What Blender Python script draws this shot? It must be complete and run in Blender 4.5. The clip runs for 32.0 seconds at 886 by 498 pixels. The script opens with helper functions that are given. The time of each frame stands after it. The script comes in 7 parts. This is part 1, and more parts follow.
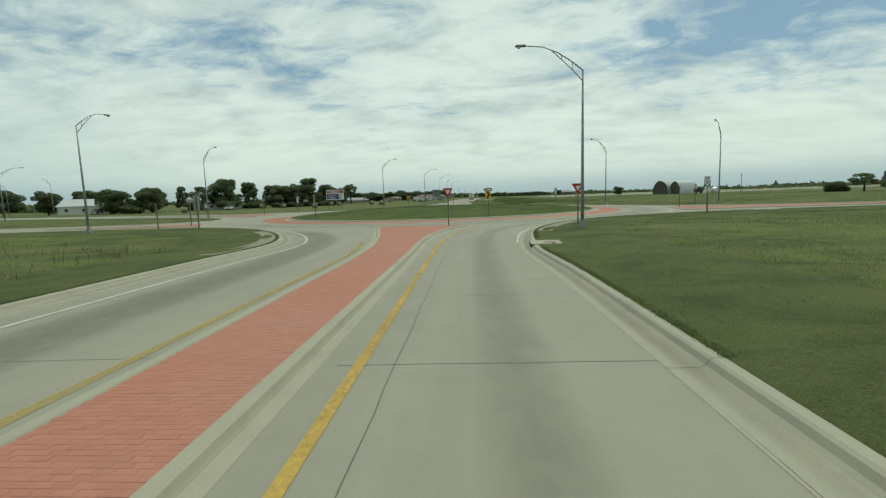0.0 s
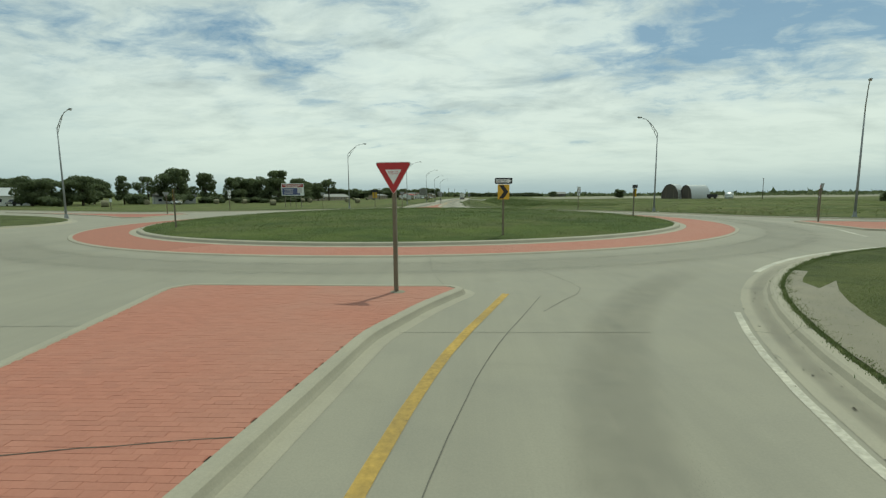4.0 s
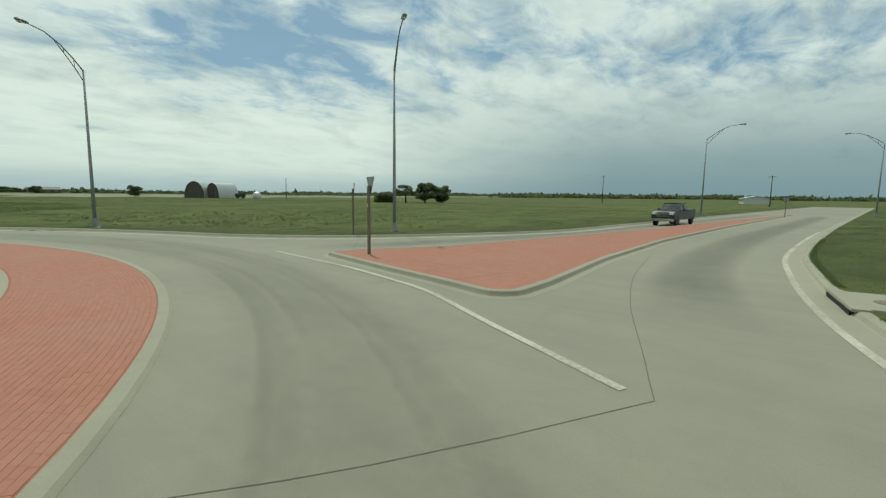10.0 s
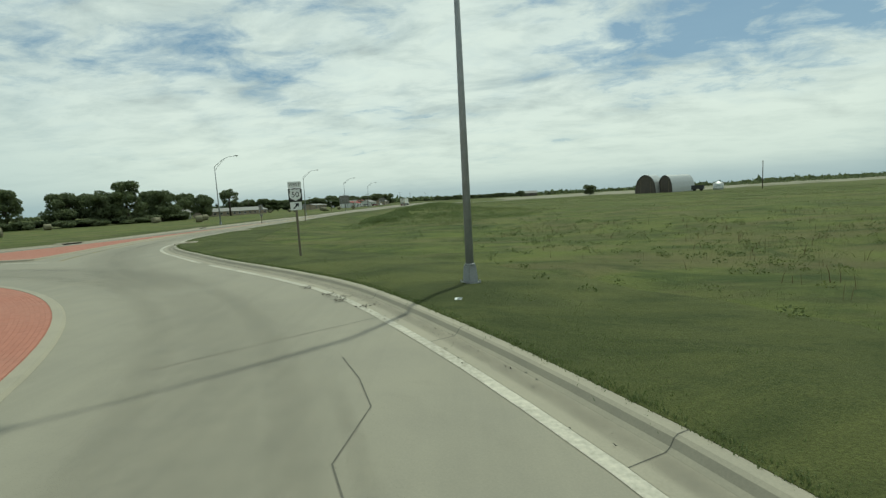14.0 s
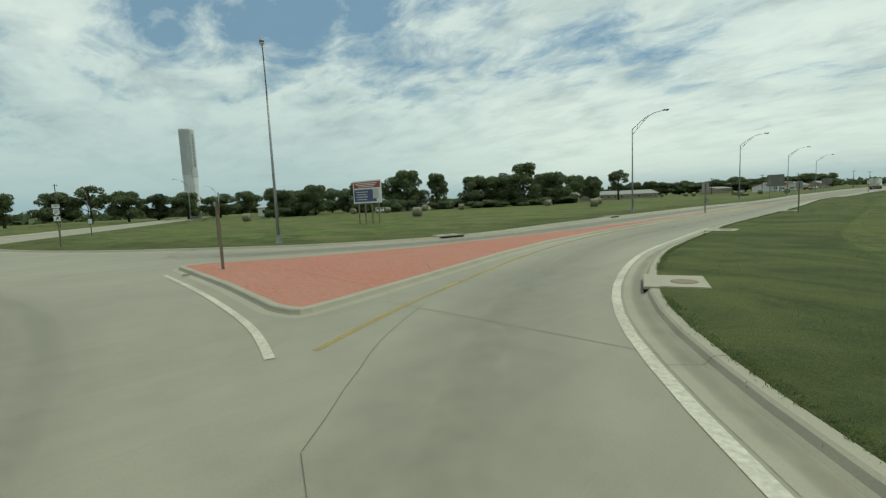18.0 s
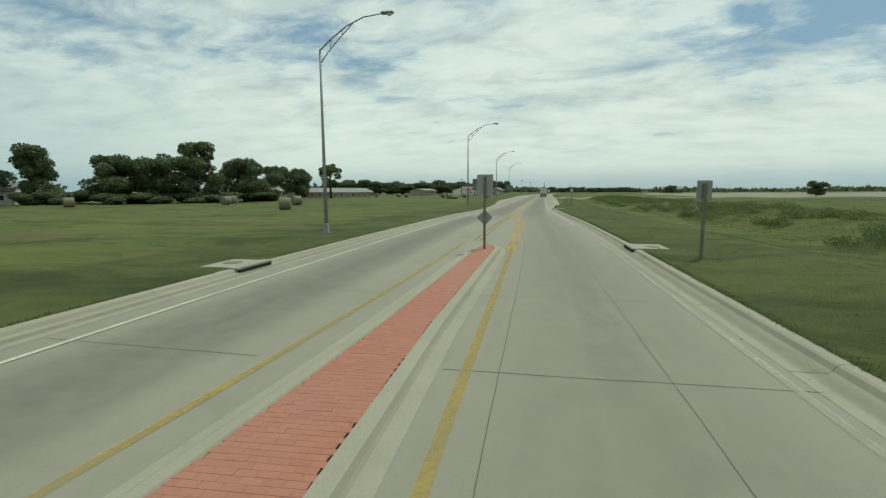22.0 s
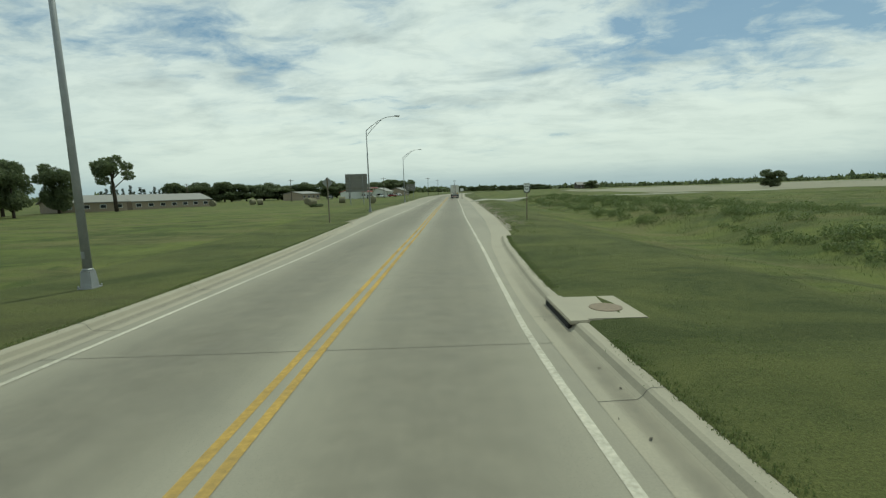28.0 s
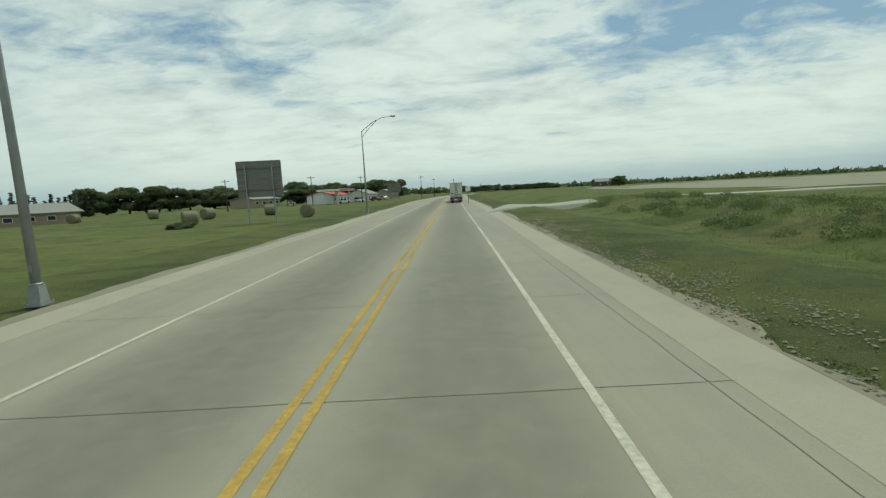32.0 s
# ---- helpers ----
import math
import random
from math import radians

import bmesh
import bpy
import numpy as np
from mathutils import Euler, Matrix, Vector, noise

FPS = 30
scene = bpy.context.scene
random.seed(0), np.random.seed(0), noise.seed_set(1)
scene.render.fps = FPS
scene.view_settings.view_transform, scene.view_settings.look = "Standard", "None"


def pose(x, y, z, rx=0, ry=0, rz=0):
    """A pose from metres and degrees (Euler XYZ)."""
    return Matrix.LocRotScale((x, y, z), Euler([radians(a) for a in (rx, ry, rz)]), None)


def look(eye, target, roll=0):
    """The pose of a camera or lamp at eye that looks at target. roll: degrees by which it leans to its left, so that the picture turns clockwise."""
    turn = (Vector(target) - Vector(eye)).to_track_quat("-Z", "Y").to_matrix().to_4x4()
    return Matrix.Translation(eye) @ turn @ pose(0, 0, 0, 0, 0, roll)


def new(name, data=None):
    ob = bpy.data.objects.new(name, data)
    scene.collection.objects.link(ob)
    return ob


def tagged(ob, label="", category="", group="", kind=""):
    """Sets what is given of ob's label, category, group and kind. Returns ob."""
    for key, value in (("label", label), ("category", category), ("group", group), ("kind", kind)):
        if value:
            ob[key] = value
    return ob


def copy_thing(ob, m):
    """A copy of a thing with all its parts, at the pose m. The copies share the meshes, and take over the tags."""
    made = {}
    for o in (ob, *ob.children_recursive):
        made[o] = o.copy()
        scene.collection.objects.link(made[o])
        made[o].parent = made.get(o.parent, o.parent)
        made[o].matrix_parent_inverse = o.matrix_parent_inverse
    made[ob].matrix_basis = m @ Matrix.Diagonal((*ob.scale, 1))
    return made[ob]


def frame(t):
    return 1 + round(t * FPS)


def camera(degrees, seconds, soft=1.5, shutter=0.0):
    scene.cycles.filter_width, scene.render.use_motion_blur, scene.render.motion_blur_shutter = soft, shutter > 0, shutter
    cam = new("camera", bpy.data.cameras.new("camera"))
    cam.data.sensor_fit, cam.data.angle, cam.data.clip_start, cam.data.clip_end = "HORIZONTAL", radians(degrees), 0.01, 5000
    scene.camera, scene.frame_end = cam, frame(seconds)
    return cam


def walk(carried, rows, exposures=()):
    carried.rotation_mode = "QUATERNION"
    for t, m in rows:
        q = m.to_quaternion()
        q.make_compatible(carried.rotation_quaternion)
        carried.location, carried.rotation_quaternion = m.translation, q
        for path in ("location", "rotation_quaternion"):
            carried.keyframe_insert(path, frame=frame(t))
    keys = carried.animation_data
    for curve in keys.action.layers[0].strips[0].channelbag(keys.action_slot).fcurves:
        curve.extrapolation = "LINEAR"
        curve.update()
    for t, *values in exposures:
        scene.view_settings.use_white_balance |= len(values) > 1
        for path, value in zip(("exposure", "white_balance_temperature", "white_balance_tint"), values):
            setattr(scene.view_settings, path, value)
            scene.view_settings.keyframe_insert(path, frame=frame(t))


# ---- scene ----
# world: y runs along the approach road, x to its right, origin near the first eye point
FOV = 88.9
cam = camera(FOV, 32.0, soft=1.3)
PATH = [
    (0.0, -1.13, 1.98, 2.46, 3.44, -6.55, 1.84),
    (0.5, -1.54, 5.73, 2.48, 3.27, -6.50, 1.69),
    (1.0, -1.80, 9.57, 2.47, 3.30, -6.46, 1.34),
    (1.5, -1.87, 13.35, 2.45, 3.40, -6.45, 0.85),
    (2.0, -1.82, 16.76, 2.43, 3.48, -6.55, 0.70),
    (2.5, -1.75, 19.95, 2.40, 3.55, -6.72, 0.64),
    (4.5, -1.18, 30.59, 2.39, 1.08, -6.70, 0.18),
    (5.0, -0.86, 32.62, 2.37, -0.38, -6.74, -0.13),
    (5.5, -0.34, 34.55, 2.37, -2.32, -6.89, -0.45),
    (6.0, 0.55, 36.63, 2.37, -5.60, -6.97, -0.73),
    (6.5, 1.59, 38.72, 2.39, -10.54, -7.00, -0.86),
    (7.0, 2.61, 40.72, 2.40, -16.66, -6.90, -0.99),
    (7.5, 3.71, 42.63, 2.41, -23.74, -7.00, -1.09),
    (8.0, 5.54, 44.73, 2.42, -31.09, -6.99, -1.17),
    (8.5, 7.61, 46.70, 2.43, -37.53, -6.90, -1.02),
    (9.0, 9.90, 48.52, 2.45, -43.30, -6.97, -0.80),
    (9.5, 12.35, 50.32, 2.47, -48.11, -6.91, -0.87),
    (10.0, 15.04, 52.28, 2.48, -51.70, -6.75, -0.66),
    (10.5, 17.54, 54.49, 2.53, -49.49, -6.60, -0.15),
    (11.0, 19.73, 57.25, 2.55, -44.40, -6.60, 0.73),
    (11.5, 21.59, 60.48, 2.55, -37.94, -6.57, 1.38),
    (12.0, 23.07, 63.75, 2.52, -30.59, -6.58, 2.23),
    (12.5, 24.44, 67.02, 2.52, -22.64, -6.55, 2.79),
    (13.0, 25.05, 70.80, 2.51, -14.28, -6.46, 3.15),
    (13.5, 24.81, 74.66, 2.48, -6.64, -6.44, 3.23),
    (14.0, 24.06, 77.98, 2.45, 0.45, -6.31, 3.18),
    (14.5, 22.95, 80.90, 2.48, 7.20, -6.42, 3.07),
    (15.0, 21.90, 83.40, 2.49, 14.55, -6.48, 3.30),
    (15.5, 19.95, 86.25, 2.49, 22.05, -6.50, 3.36),
    (17.5, 9.10, 98.95, 2.43, 44.45, -5.80, 2.85),
    (18.0, 7.38, 101.30, 2.40, 45.37, -5.91, 2.57),
    (18.5, 5.00, 104.21, 2.39, 44.44, -6.49, 1.85),
    (19.0, 2.63, 107.46, 2.40, 42.12, -6.92, 1.00),
    (19.5, 0.37, 111.10, 2.42, 38.68, -7.23, 0.37),
    (20.0, -1.58, 115.25, 2.44, 33.61, -7.55, -0.10),
    (20.5, -3.07, 119.83, 2.46, 28.09, -7.51, -0.36),
    (21.0, -4.15, 124.82, 2.47, 22.08, -7.48, -0.36),
    (21.5, -4.69, 129.73, 2.48, 16.04, -7.40, -0.15),
    (22.0, -4.86, 134.20, 2.50, 11.19, -7.27, 0.23),
    (22.5, -4.84, 138.16, 2.51, 6.64, -7.30, 0.74),
    (23.0, -4.58, 142.10, 2.50, 2.64, -7.30, 1.11),
    (23.5, -4.21, 146.11, 2.45, -0.55, -7.24, 1.77),
    (24.0, -3.97, 150.33, 2.43, -2.80, -7.20, 2.15),
    (24.5, -3.88, 154.68, 2.42, -2.79, -7.17, 2.32),
    (25.0, -3.85, 159.11, 2.43, -2.38, -6.97, 2.38),
    (25.5, -3.89, 163.57, 2.46, -1.84, -6.97, 2.26),
    (27.5, -4.16, 182.92, 2.46, -0.47, -7.32, 1.84),
    (28.0, -4.29, 188.41, 2.51, -0.05, -7.36, 1.81),
    (28.5, -4.26, 193.88, 2.48, 0.12, -7.40, 1.87),
    (29.0, -4.28, 199.71, 2.47, 0.12, -7.27, 2.04),
    (29.5, -4.30, 205.70, 2.47, 0.03, -7.14, 2.11),
    (30.0, -4.20, 211.64, 2.47, -0.01, -7.21, 2.19),
    (30.5, -4.16, 217.69, 2.45, 0.00, -7.16, 2.24),
    (31.0, -4.11, 223.83, 2.43, -0.24, -7.19, 2.27),
    (31.5, -3.87, 230.10, 2.41, -0.35, -7.15, 2.60),
    (32.0, -3.60, 236.40, 2.39, -0.23, -7.22, 2.93),
]
walk(cam, [(t, pose(x, y, z, 90 + p, r, w)) for t, x, y, z, w, p, r in PATH], [(0.0, 0.0, 6300, -11), (32.0, 0.0, 6300, -11)])

# ---- sky, sun ----
SUN_EL, SUN_AZ = radians(64), math.atan2(0.50, 0.87)
SUN_DIR = Vector((math.cos(SUN_EL) * math.sin(SUN_AZ), math.cos(SUN_EL) * math.cos(SUN_AZ), math.sin(SUN_EL)))
world = bpy.data.worlds.new("world")
scene.world = world
world.use_nodes = True
wn, wl = world.node_tree.nodes, world.node_tree.links
wn.clear()


def wnode(kind, **inputs):
    n = wn.new(kind)
    for k, v in inputs.items():
        n.inputs[k.replace("_", " ")].default_value = v
    return n


def wmath(op, a, b=None, clamp=False):
    n = wn.new("ShaderNodeMath")
    n.operation, n.use_clamp = op, clamp
    for i, v in enumerate((a, b)):
        if v is None:
            continue
        if isinstance(v, (int, float)):
            n.inputs[i].default_value = v
        else:
            wl.new(v, n.inputs[i])
    return n.outputs[0]


def wramp(fac, stops):
    n = wn.new("ShaderNodeValToRGB")
    e = n.color_ramp.elements
    while len(e) < len(stops):
        e.new(0.5)
    for el, (p, c) in zip(e, stops):
        el.position, el.color = p, (*c, 1) if len(c) == 3 else c
    wl.new(fac, n.inputs[0])
    return n.outputs[0]


def wmix(fac, a, b):
    n = wn.new("ShaderNodeMix")
    n.data_type = "RGBA"
    for s, v in ((0, fac), (6, a), (7, b)):
        if isinstance(v, (tuple, int, float)):
            n.inputs[s].default_value = v
        else:
            wl.new(v, n.inputs[s])
    return n.outputs[2]


sky = wn.new("ShaderNodeTexSky")
sky.sky_type, sky.sun_disc = "NISHITA", False
sky.sun_elevation, sky.sun_rotation = SUN_EL, SUN_AZ
sky.air_density, sky.dust_density, sky.ozone_density = 1.0, 1.5, 1.0
skymul = wn.new("ShaderNodeVectorMath")
skymul.operation = "SCALE"
wl.new(sky.outputs[0], skymul.inputs[0])
skymul.inputs["Scale"].default_value = 0.10
coord = wn.new("ShaderNodeTexCoord")
sep = wn.new("ShaderNodeSeparateXYZ")
wl.new(coord.outputs["Generated"], sep.inputs[0])
up = wmath("ADD", wmath("MAXIMUM", sep.outputs[2], 0.0), 0.17)
comb = wn.new("ShaderNodeCombineXYZ")
wl.new(wmath("DIVIDE", sep.outputs[0], up), comb.inputs[0])
wl.new(wmath("DIVIDE", sep.outputs[1], up), comb.inputs[1])


def wnoise(scale, detail, rough, off, stretch=(1, 1, 1), distort=0.0):
    m = wn.new("ShaderNodeMapping")
    wl.new(comb.outputs[0], m.inputs[0])
    m.inputs["Location"].default_value, m.inputs["Scale"].default_value = off, stretch
    m.inputs["Rotation"].default_value = (0, 0, 0.5)
    n = wnode("ShaderNodeTexNoise", Scale=scale, Detail=detail, Roughness=rough, Distortion=distort)
    wl.new(m.outputs[0], n.inputs["Vector"])
    return n.outputs[0]


big = wnoise(0.80, 3, 0.5, (3.1, 1.7, 0.0), (1.0, 1.25, 1), 0.3)
fine = wnoise(3.4, 12, 0.62, (0.4, 5.2, 0.0), (1.0, 1.4, 1), 0.35)
cover = wmath("ADD", wmath("MULTIPLY", big, 0.62), wmath("MULTIPLY", fine, 0.50))
haze = wramp(sep.outputs[2], [(0.0, (1, 1, 1)), (0.10, (0.55, 0.55, 0.55)), (0.30, (0, 0, 0)), (1.0, (0, 0, 0))])
clear = wramp(sep.outputs[2], [(0.16, (0, 0, 0)), (0.42, (1, 1, 1)), (0.75, (0.6, 0.6, 0.6))])
mask = wramp(wmath("SUBTRACT", wmath("ADD", cover, wmath("MULTIPLY", haze, 0.20)), wmath("MULTIPLY", clear, 0.045)), [(0.44, (0.06, 0.06, 0.06)), (0.50, (0.46, 0.46, 0.46)), (0.56, (0.86, 0.86, 0.86)), (0.66, (1, 1, 1))])
shade = wramp(wnoise(2.0, 11, 0.62, (7.7, 2.4, 0.0), (1, 1.5, 1), 0.3), [(0.30, (0.60, 0.63, 0.66)), (0.42, (0.80, 0.83, 0.84)), (0.55, (0.99, 1.0, 0.99)), (0.75, (1.05, 1.06, 1.04))])
bank = wramp(sep.outputs[2], [(0.0, (0.52, 0.60, 0.66)), (0.022, (0.60, 0.67, 0.71)), (0.05, (0.88, 0.91, 0.88)), (0.11, (1.02, 1.03, 0.97)), (0.4, (1.0, 1.0, 0.97))])
low = wramp(sep.outputs[2], [(0.0, (1, 1, 1)), (0.08, (0.7, 0.7, 0.7)), (0.22, (0, 0, 0)), (1.0, (0, 0, 0))])
cloud = wmix(low, shade, bank)
skyblue = wmix(0.5, skymul.outputs[0], (0.30, 0.47, 0.70, 1))
east = wmath("MULTIPLY", wramp(sep.outputs[0], [(0.66, (0, 0, 0)), (0.95, (1, 1, 1))]), wramp(sep.outputs[2], [(0.0, (1, 1, 1)), (0.08, (0.85, 0.85, 0.85)), (0.24, (0, 0, 0))]))
west = wmath("MULTIPLY", wramp(wmath("MULTIPLY", sep.outputs[0], -1.0), [(0.50, (0, 0, 0)), (0.88, (0.62, 0.62, 0.62))]), wramp(sep.outputs[2], [(0.0, (1, 1, 1)), (0.12, (0.8, 0.8, 0.8)), (0.30, (0, 0, 0))]))
final = wmix(east, wmix(west, wmix(mask, skyblue, cloud), (0.40, 0.53, 0.62, 1)), (0.30, 0.39, 0.45, 1))
bg = wn.new("ShaderNodeBackground")
wl.new(final, bg.inputs[0])
bg.inputs[1].default_value = 0.77
wout = wn.new("ShaderNodeOutputWorld")
wl.new(bg.outputs[0], wout.inputs[0])

sun = new("sun", bpy.data.lights.new("sun", "SUN"))
sun.data.energy, sun.data.angle, sun.data.color = 2.2, radians(1.2), (1.0, 0.95, 0.86)
sun.matrix_world = look(SUN_DIR * 100, (0, 0, 0))

# ---- materials ----


class Mat:
    """A node material with a Principled shader and short helpers."""

    def __init__(self, name, rough=0.8, metal=0.0):
        self.m = bpy.data.materials.new(name)
        self.m.use_nodes = True
        self.n, self.l = self.m.node_tree.nodes, self.m.node_tree.links
        self.b = self.n["Principled BSDF"]
        self.b.inputs["Roughness"].default_value, self.b.inputs["Metallic"].default_value = rough, metal
        self.co = self.n.new("ShaderNodeTexCoord").outputs["Object"]

    def noise(self, scale, detail=4, rough=0.55, stretch=None, distort=0.0):
        n = self.n.new("ShaderNodeTexNoise")
        n.inputs["Scale"].default_value, n.inputs["Detail"].default_value = scale, detail
        n.inputs["Roughness"].default_value, n.inputs["Distortion"].default_value = rough, distort
        v = self.co
        if stretch:
            mp = self.n.new("ShaderNodeMapping")
            mp.inputs["Scale"].default_value = stretch
            self.l.new(v, mp.inputs[0])
            v = mp.outputs[0]
        self.l.new(v, n.inputs["Vector"])
        return n.outputs[0]

    def ramp(self, fac, stops):
        n = self.n.new("ShaderNodeValToRGB")
        e = n.color_ramp.elements
        while len(e) < len(stops):
            e.new(0.5)
        for el, (p, c) in zip(e, stops):
            el.position, el.color = p, (*c, 1)
        self.l.new(fac, n.inputs[0])
        return n.outputs[0]

    def mix(self, fac, a, b, blend="MIX"):
        n = self.n.new("ShaderNodeMix")
        n.data_type, n.blend_type = "RGBA", blend
        for s, v in ((0, fac), (6, a), (7, b)):
            if isinstance(v, tuple):
                n.inputs[s].default_value = (*v, 1)
            elif isinstance(v, (int, float)):
                n.inputs[s].default_value = v
            else:
                self.l.new(v, n.inputs[s])
        return n.outputs[2]

    def random(self):
        return self.n.new("ShaderNodeObjectInfo").outputs["Random"]

    def island(self):
        return self.n.new("ShaderNodeNewGeometry").outputs["Random Per Island"]

    def color(self, c):
        if isinstance(c, tuple):
            self.b.inputs["Base Color"].default_value = (*c, 1)
        else:
            self.l.new(c, self.b.inputs["Base Color"])
        return self

    def rough(self, fac, lo, hi):
        r = self.ramp(fac, [(0.3, (lo, lo, lo)), (0.7, (hi, hi, hi))])
        self.l.new(r, self.b.inputs["Roughness"])
        return self

    def bump(self, fac, strength=0.3, dist=0.02):
        n = self.n.new("ShaderNodeBump")
        n.inputs["Strength"].default_value, n.inputs["Distance"].default_value = strength, dist
        self.l.new(fac, n.inputs["Height"])
        self.l.new(n.outputs[0], self.b.inputs["Normal"])
        return self


def plain(name, c, rough=0.6, metal=0.0, var=0.12, scale=6.0, bump=0.0):
    """Paint or metal with a little wear at two scales."""
    m = Mat(name, rough, metal)
    f = m.noise(scale, 6, 0.6)
    g = m.noise(scale * 7, 3, 0.5)
    dark, light = tuple(v * (1 - var) for v in c), tuple(min(1, v * (1 + var)) for v in c)
    col = m.ramp(f, [(0.3, dark), (0.7, light)])
    m.color(m.mix(0.25, col, m.ramp(g, [(0.35, dark), (0.65, c)])))
    m.rough(f, max(0.05, rough - 0.1), min(1, rough + 0.1))
    if bump:
        m.bump(g, bump, 0.01)
    return m.m


def concrete(name, base, stain, seed_scale=1.0, speck=0.5):
    m = Mat(name, 0.85)
    a = m.noise(0.07 * seed_scale, 5, 0.6)
    b = m.noise(0.9, 8, 0.65)
    c = m.noise(38, 3, 0.7)
    col = m.mix(m.ramp(a, [(0.35, (0, 0, 0)), (0.68, (1, 1, 1))]), base, stain)
    col = m.mix(0.45, col, m.ramp(b, [(0.30, tuple(v * 0.72 for v in base)), (0.5, base), (0.68, tuple(v * 1.16 for v in base))]))
    blot = m.noise(0.28, 9, 0.7, None, 1.2)
    col = m.mix(m.ramp(blot, [(0.56, (0, 0, 0)), (0.66, (0.24, 0.24, 0.24))]), col, tuple(v * 0.62 for v in base))
    col = m.mix(speck * 0.30, col, m.ramp(c, [(0.35, tuple(v * 0.6 for v in base)), (0.65, tuple(v * 1.2 for v in base))]))
    m.color(col).rough(b, 0.74, 0.95).bump(c, 0.25, 0.008)
    return m


M = {}
cm = concrete("road_concrete", (0.278, 0.256, 0.194), (0.206, 0.192, 0.147))
# tyre-worn bands that follow the lanes of the straight road
wear = cm.noise(0.5, 6, 0.7, (1.6, 0.05, 1))
old = cm.b.inputs["Base Color"].links[0].from_socket
cm.color(cm.mix(cm.ramp(wear, [(0.45, (0, 0, 0)), (0.75, (0.45, 0.45, 0.45))]), old, (0.185, 0.173, 0.134)))
M["concrete"] = cm.m
M["kerb"] = concrete("kerb_concrete", (0.33, 0.30, 0.224), (0.245, 0.224, 0.168)).m
M["shoulder"] = concrete("shoulder_concrete", (0.31, 0.30, 0.24), (0.26, 0.25, 0.20)).m
M["mud"] = plain("gutter_mud", (0.075, 0.065, 0.048), 0.95, var=0.3)
st = Mat("tyre_film", 0.8)
st.color((0.085, 0.077, 0.058))
at_ = st.n.new("ShaderNodeAttribute")
at_.attribute_name = "film"
mul = st.n.new("ShaderNodeMath")
mul.operation = "MULTIPLY"
st.l.new(at_.outputs["Fac"], mul.inputs[0])
st.l.new(st.ramp(st.noise(2.2, 8, 0.7), [(0.30, (0.45, 0.45, 0.45)), (0.70, (1, 1, 1))]), mul.inputs[1])
st.l.new(mul.outputs[0], st.b.inputs["Alpha"])
M["film"] = st.m
M["joint"] = plain("joint_sealant", (0.12, 0.112, 0.088), 0.9, var=0.3)


def brick_mat(name, rnd):
    m = Mat(name, 0.85)
    a, b = m.noise(0.35, 5, 0.6), m.noise(30, 4, 0.6)
    r = m.random() if rnd else m.island()
    col = m.ramp(r, [(0.0, (0.338, 0.128, 0.083)), (0.5, (0.368, 0.141, 0.090)), (1.0, (0.395, 0.155, 0.101))])
    col = m.mix(m.ramp(a, [(0.42, (0, 0, 0)), (0.72, (0.5, 0.5, 0.5))]), col, (0.36, 0.195, 0.14))
    m.color(m.mix(0.22, col, m.ramp(b, [(0.3, (0.25, 0.11, 0.08)), (0.7, (0.39, 0.19, 0.14))]))).bump(b, 0.2, 0.003)
    return m.m


M["brick"], M["brick_bulk"] = brick_mat("brick_paver", True), brick_mat("brick_paver_bulk", False)
M["mortar"] = plain("paver_sand", (0.315, 0.125, 0.082), 0.95, var=0.25, scale=9)


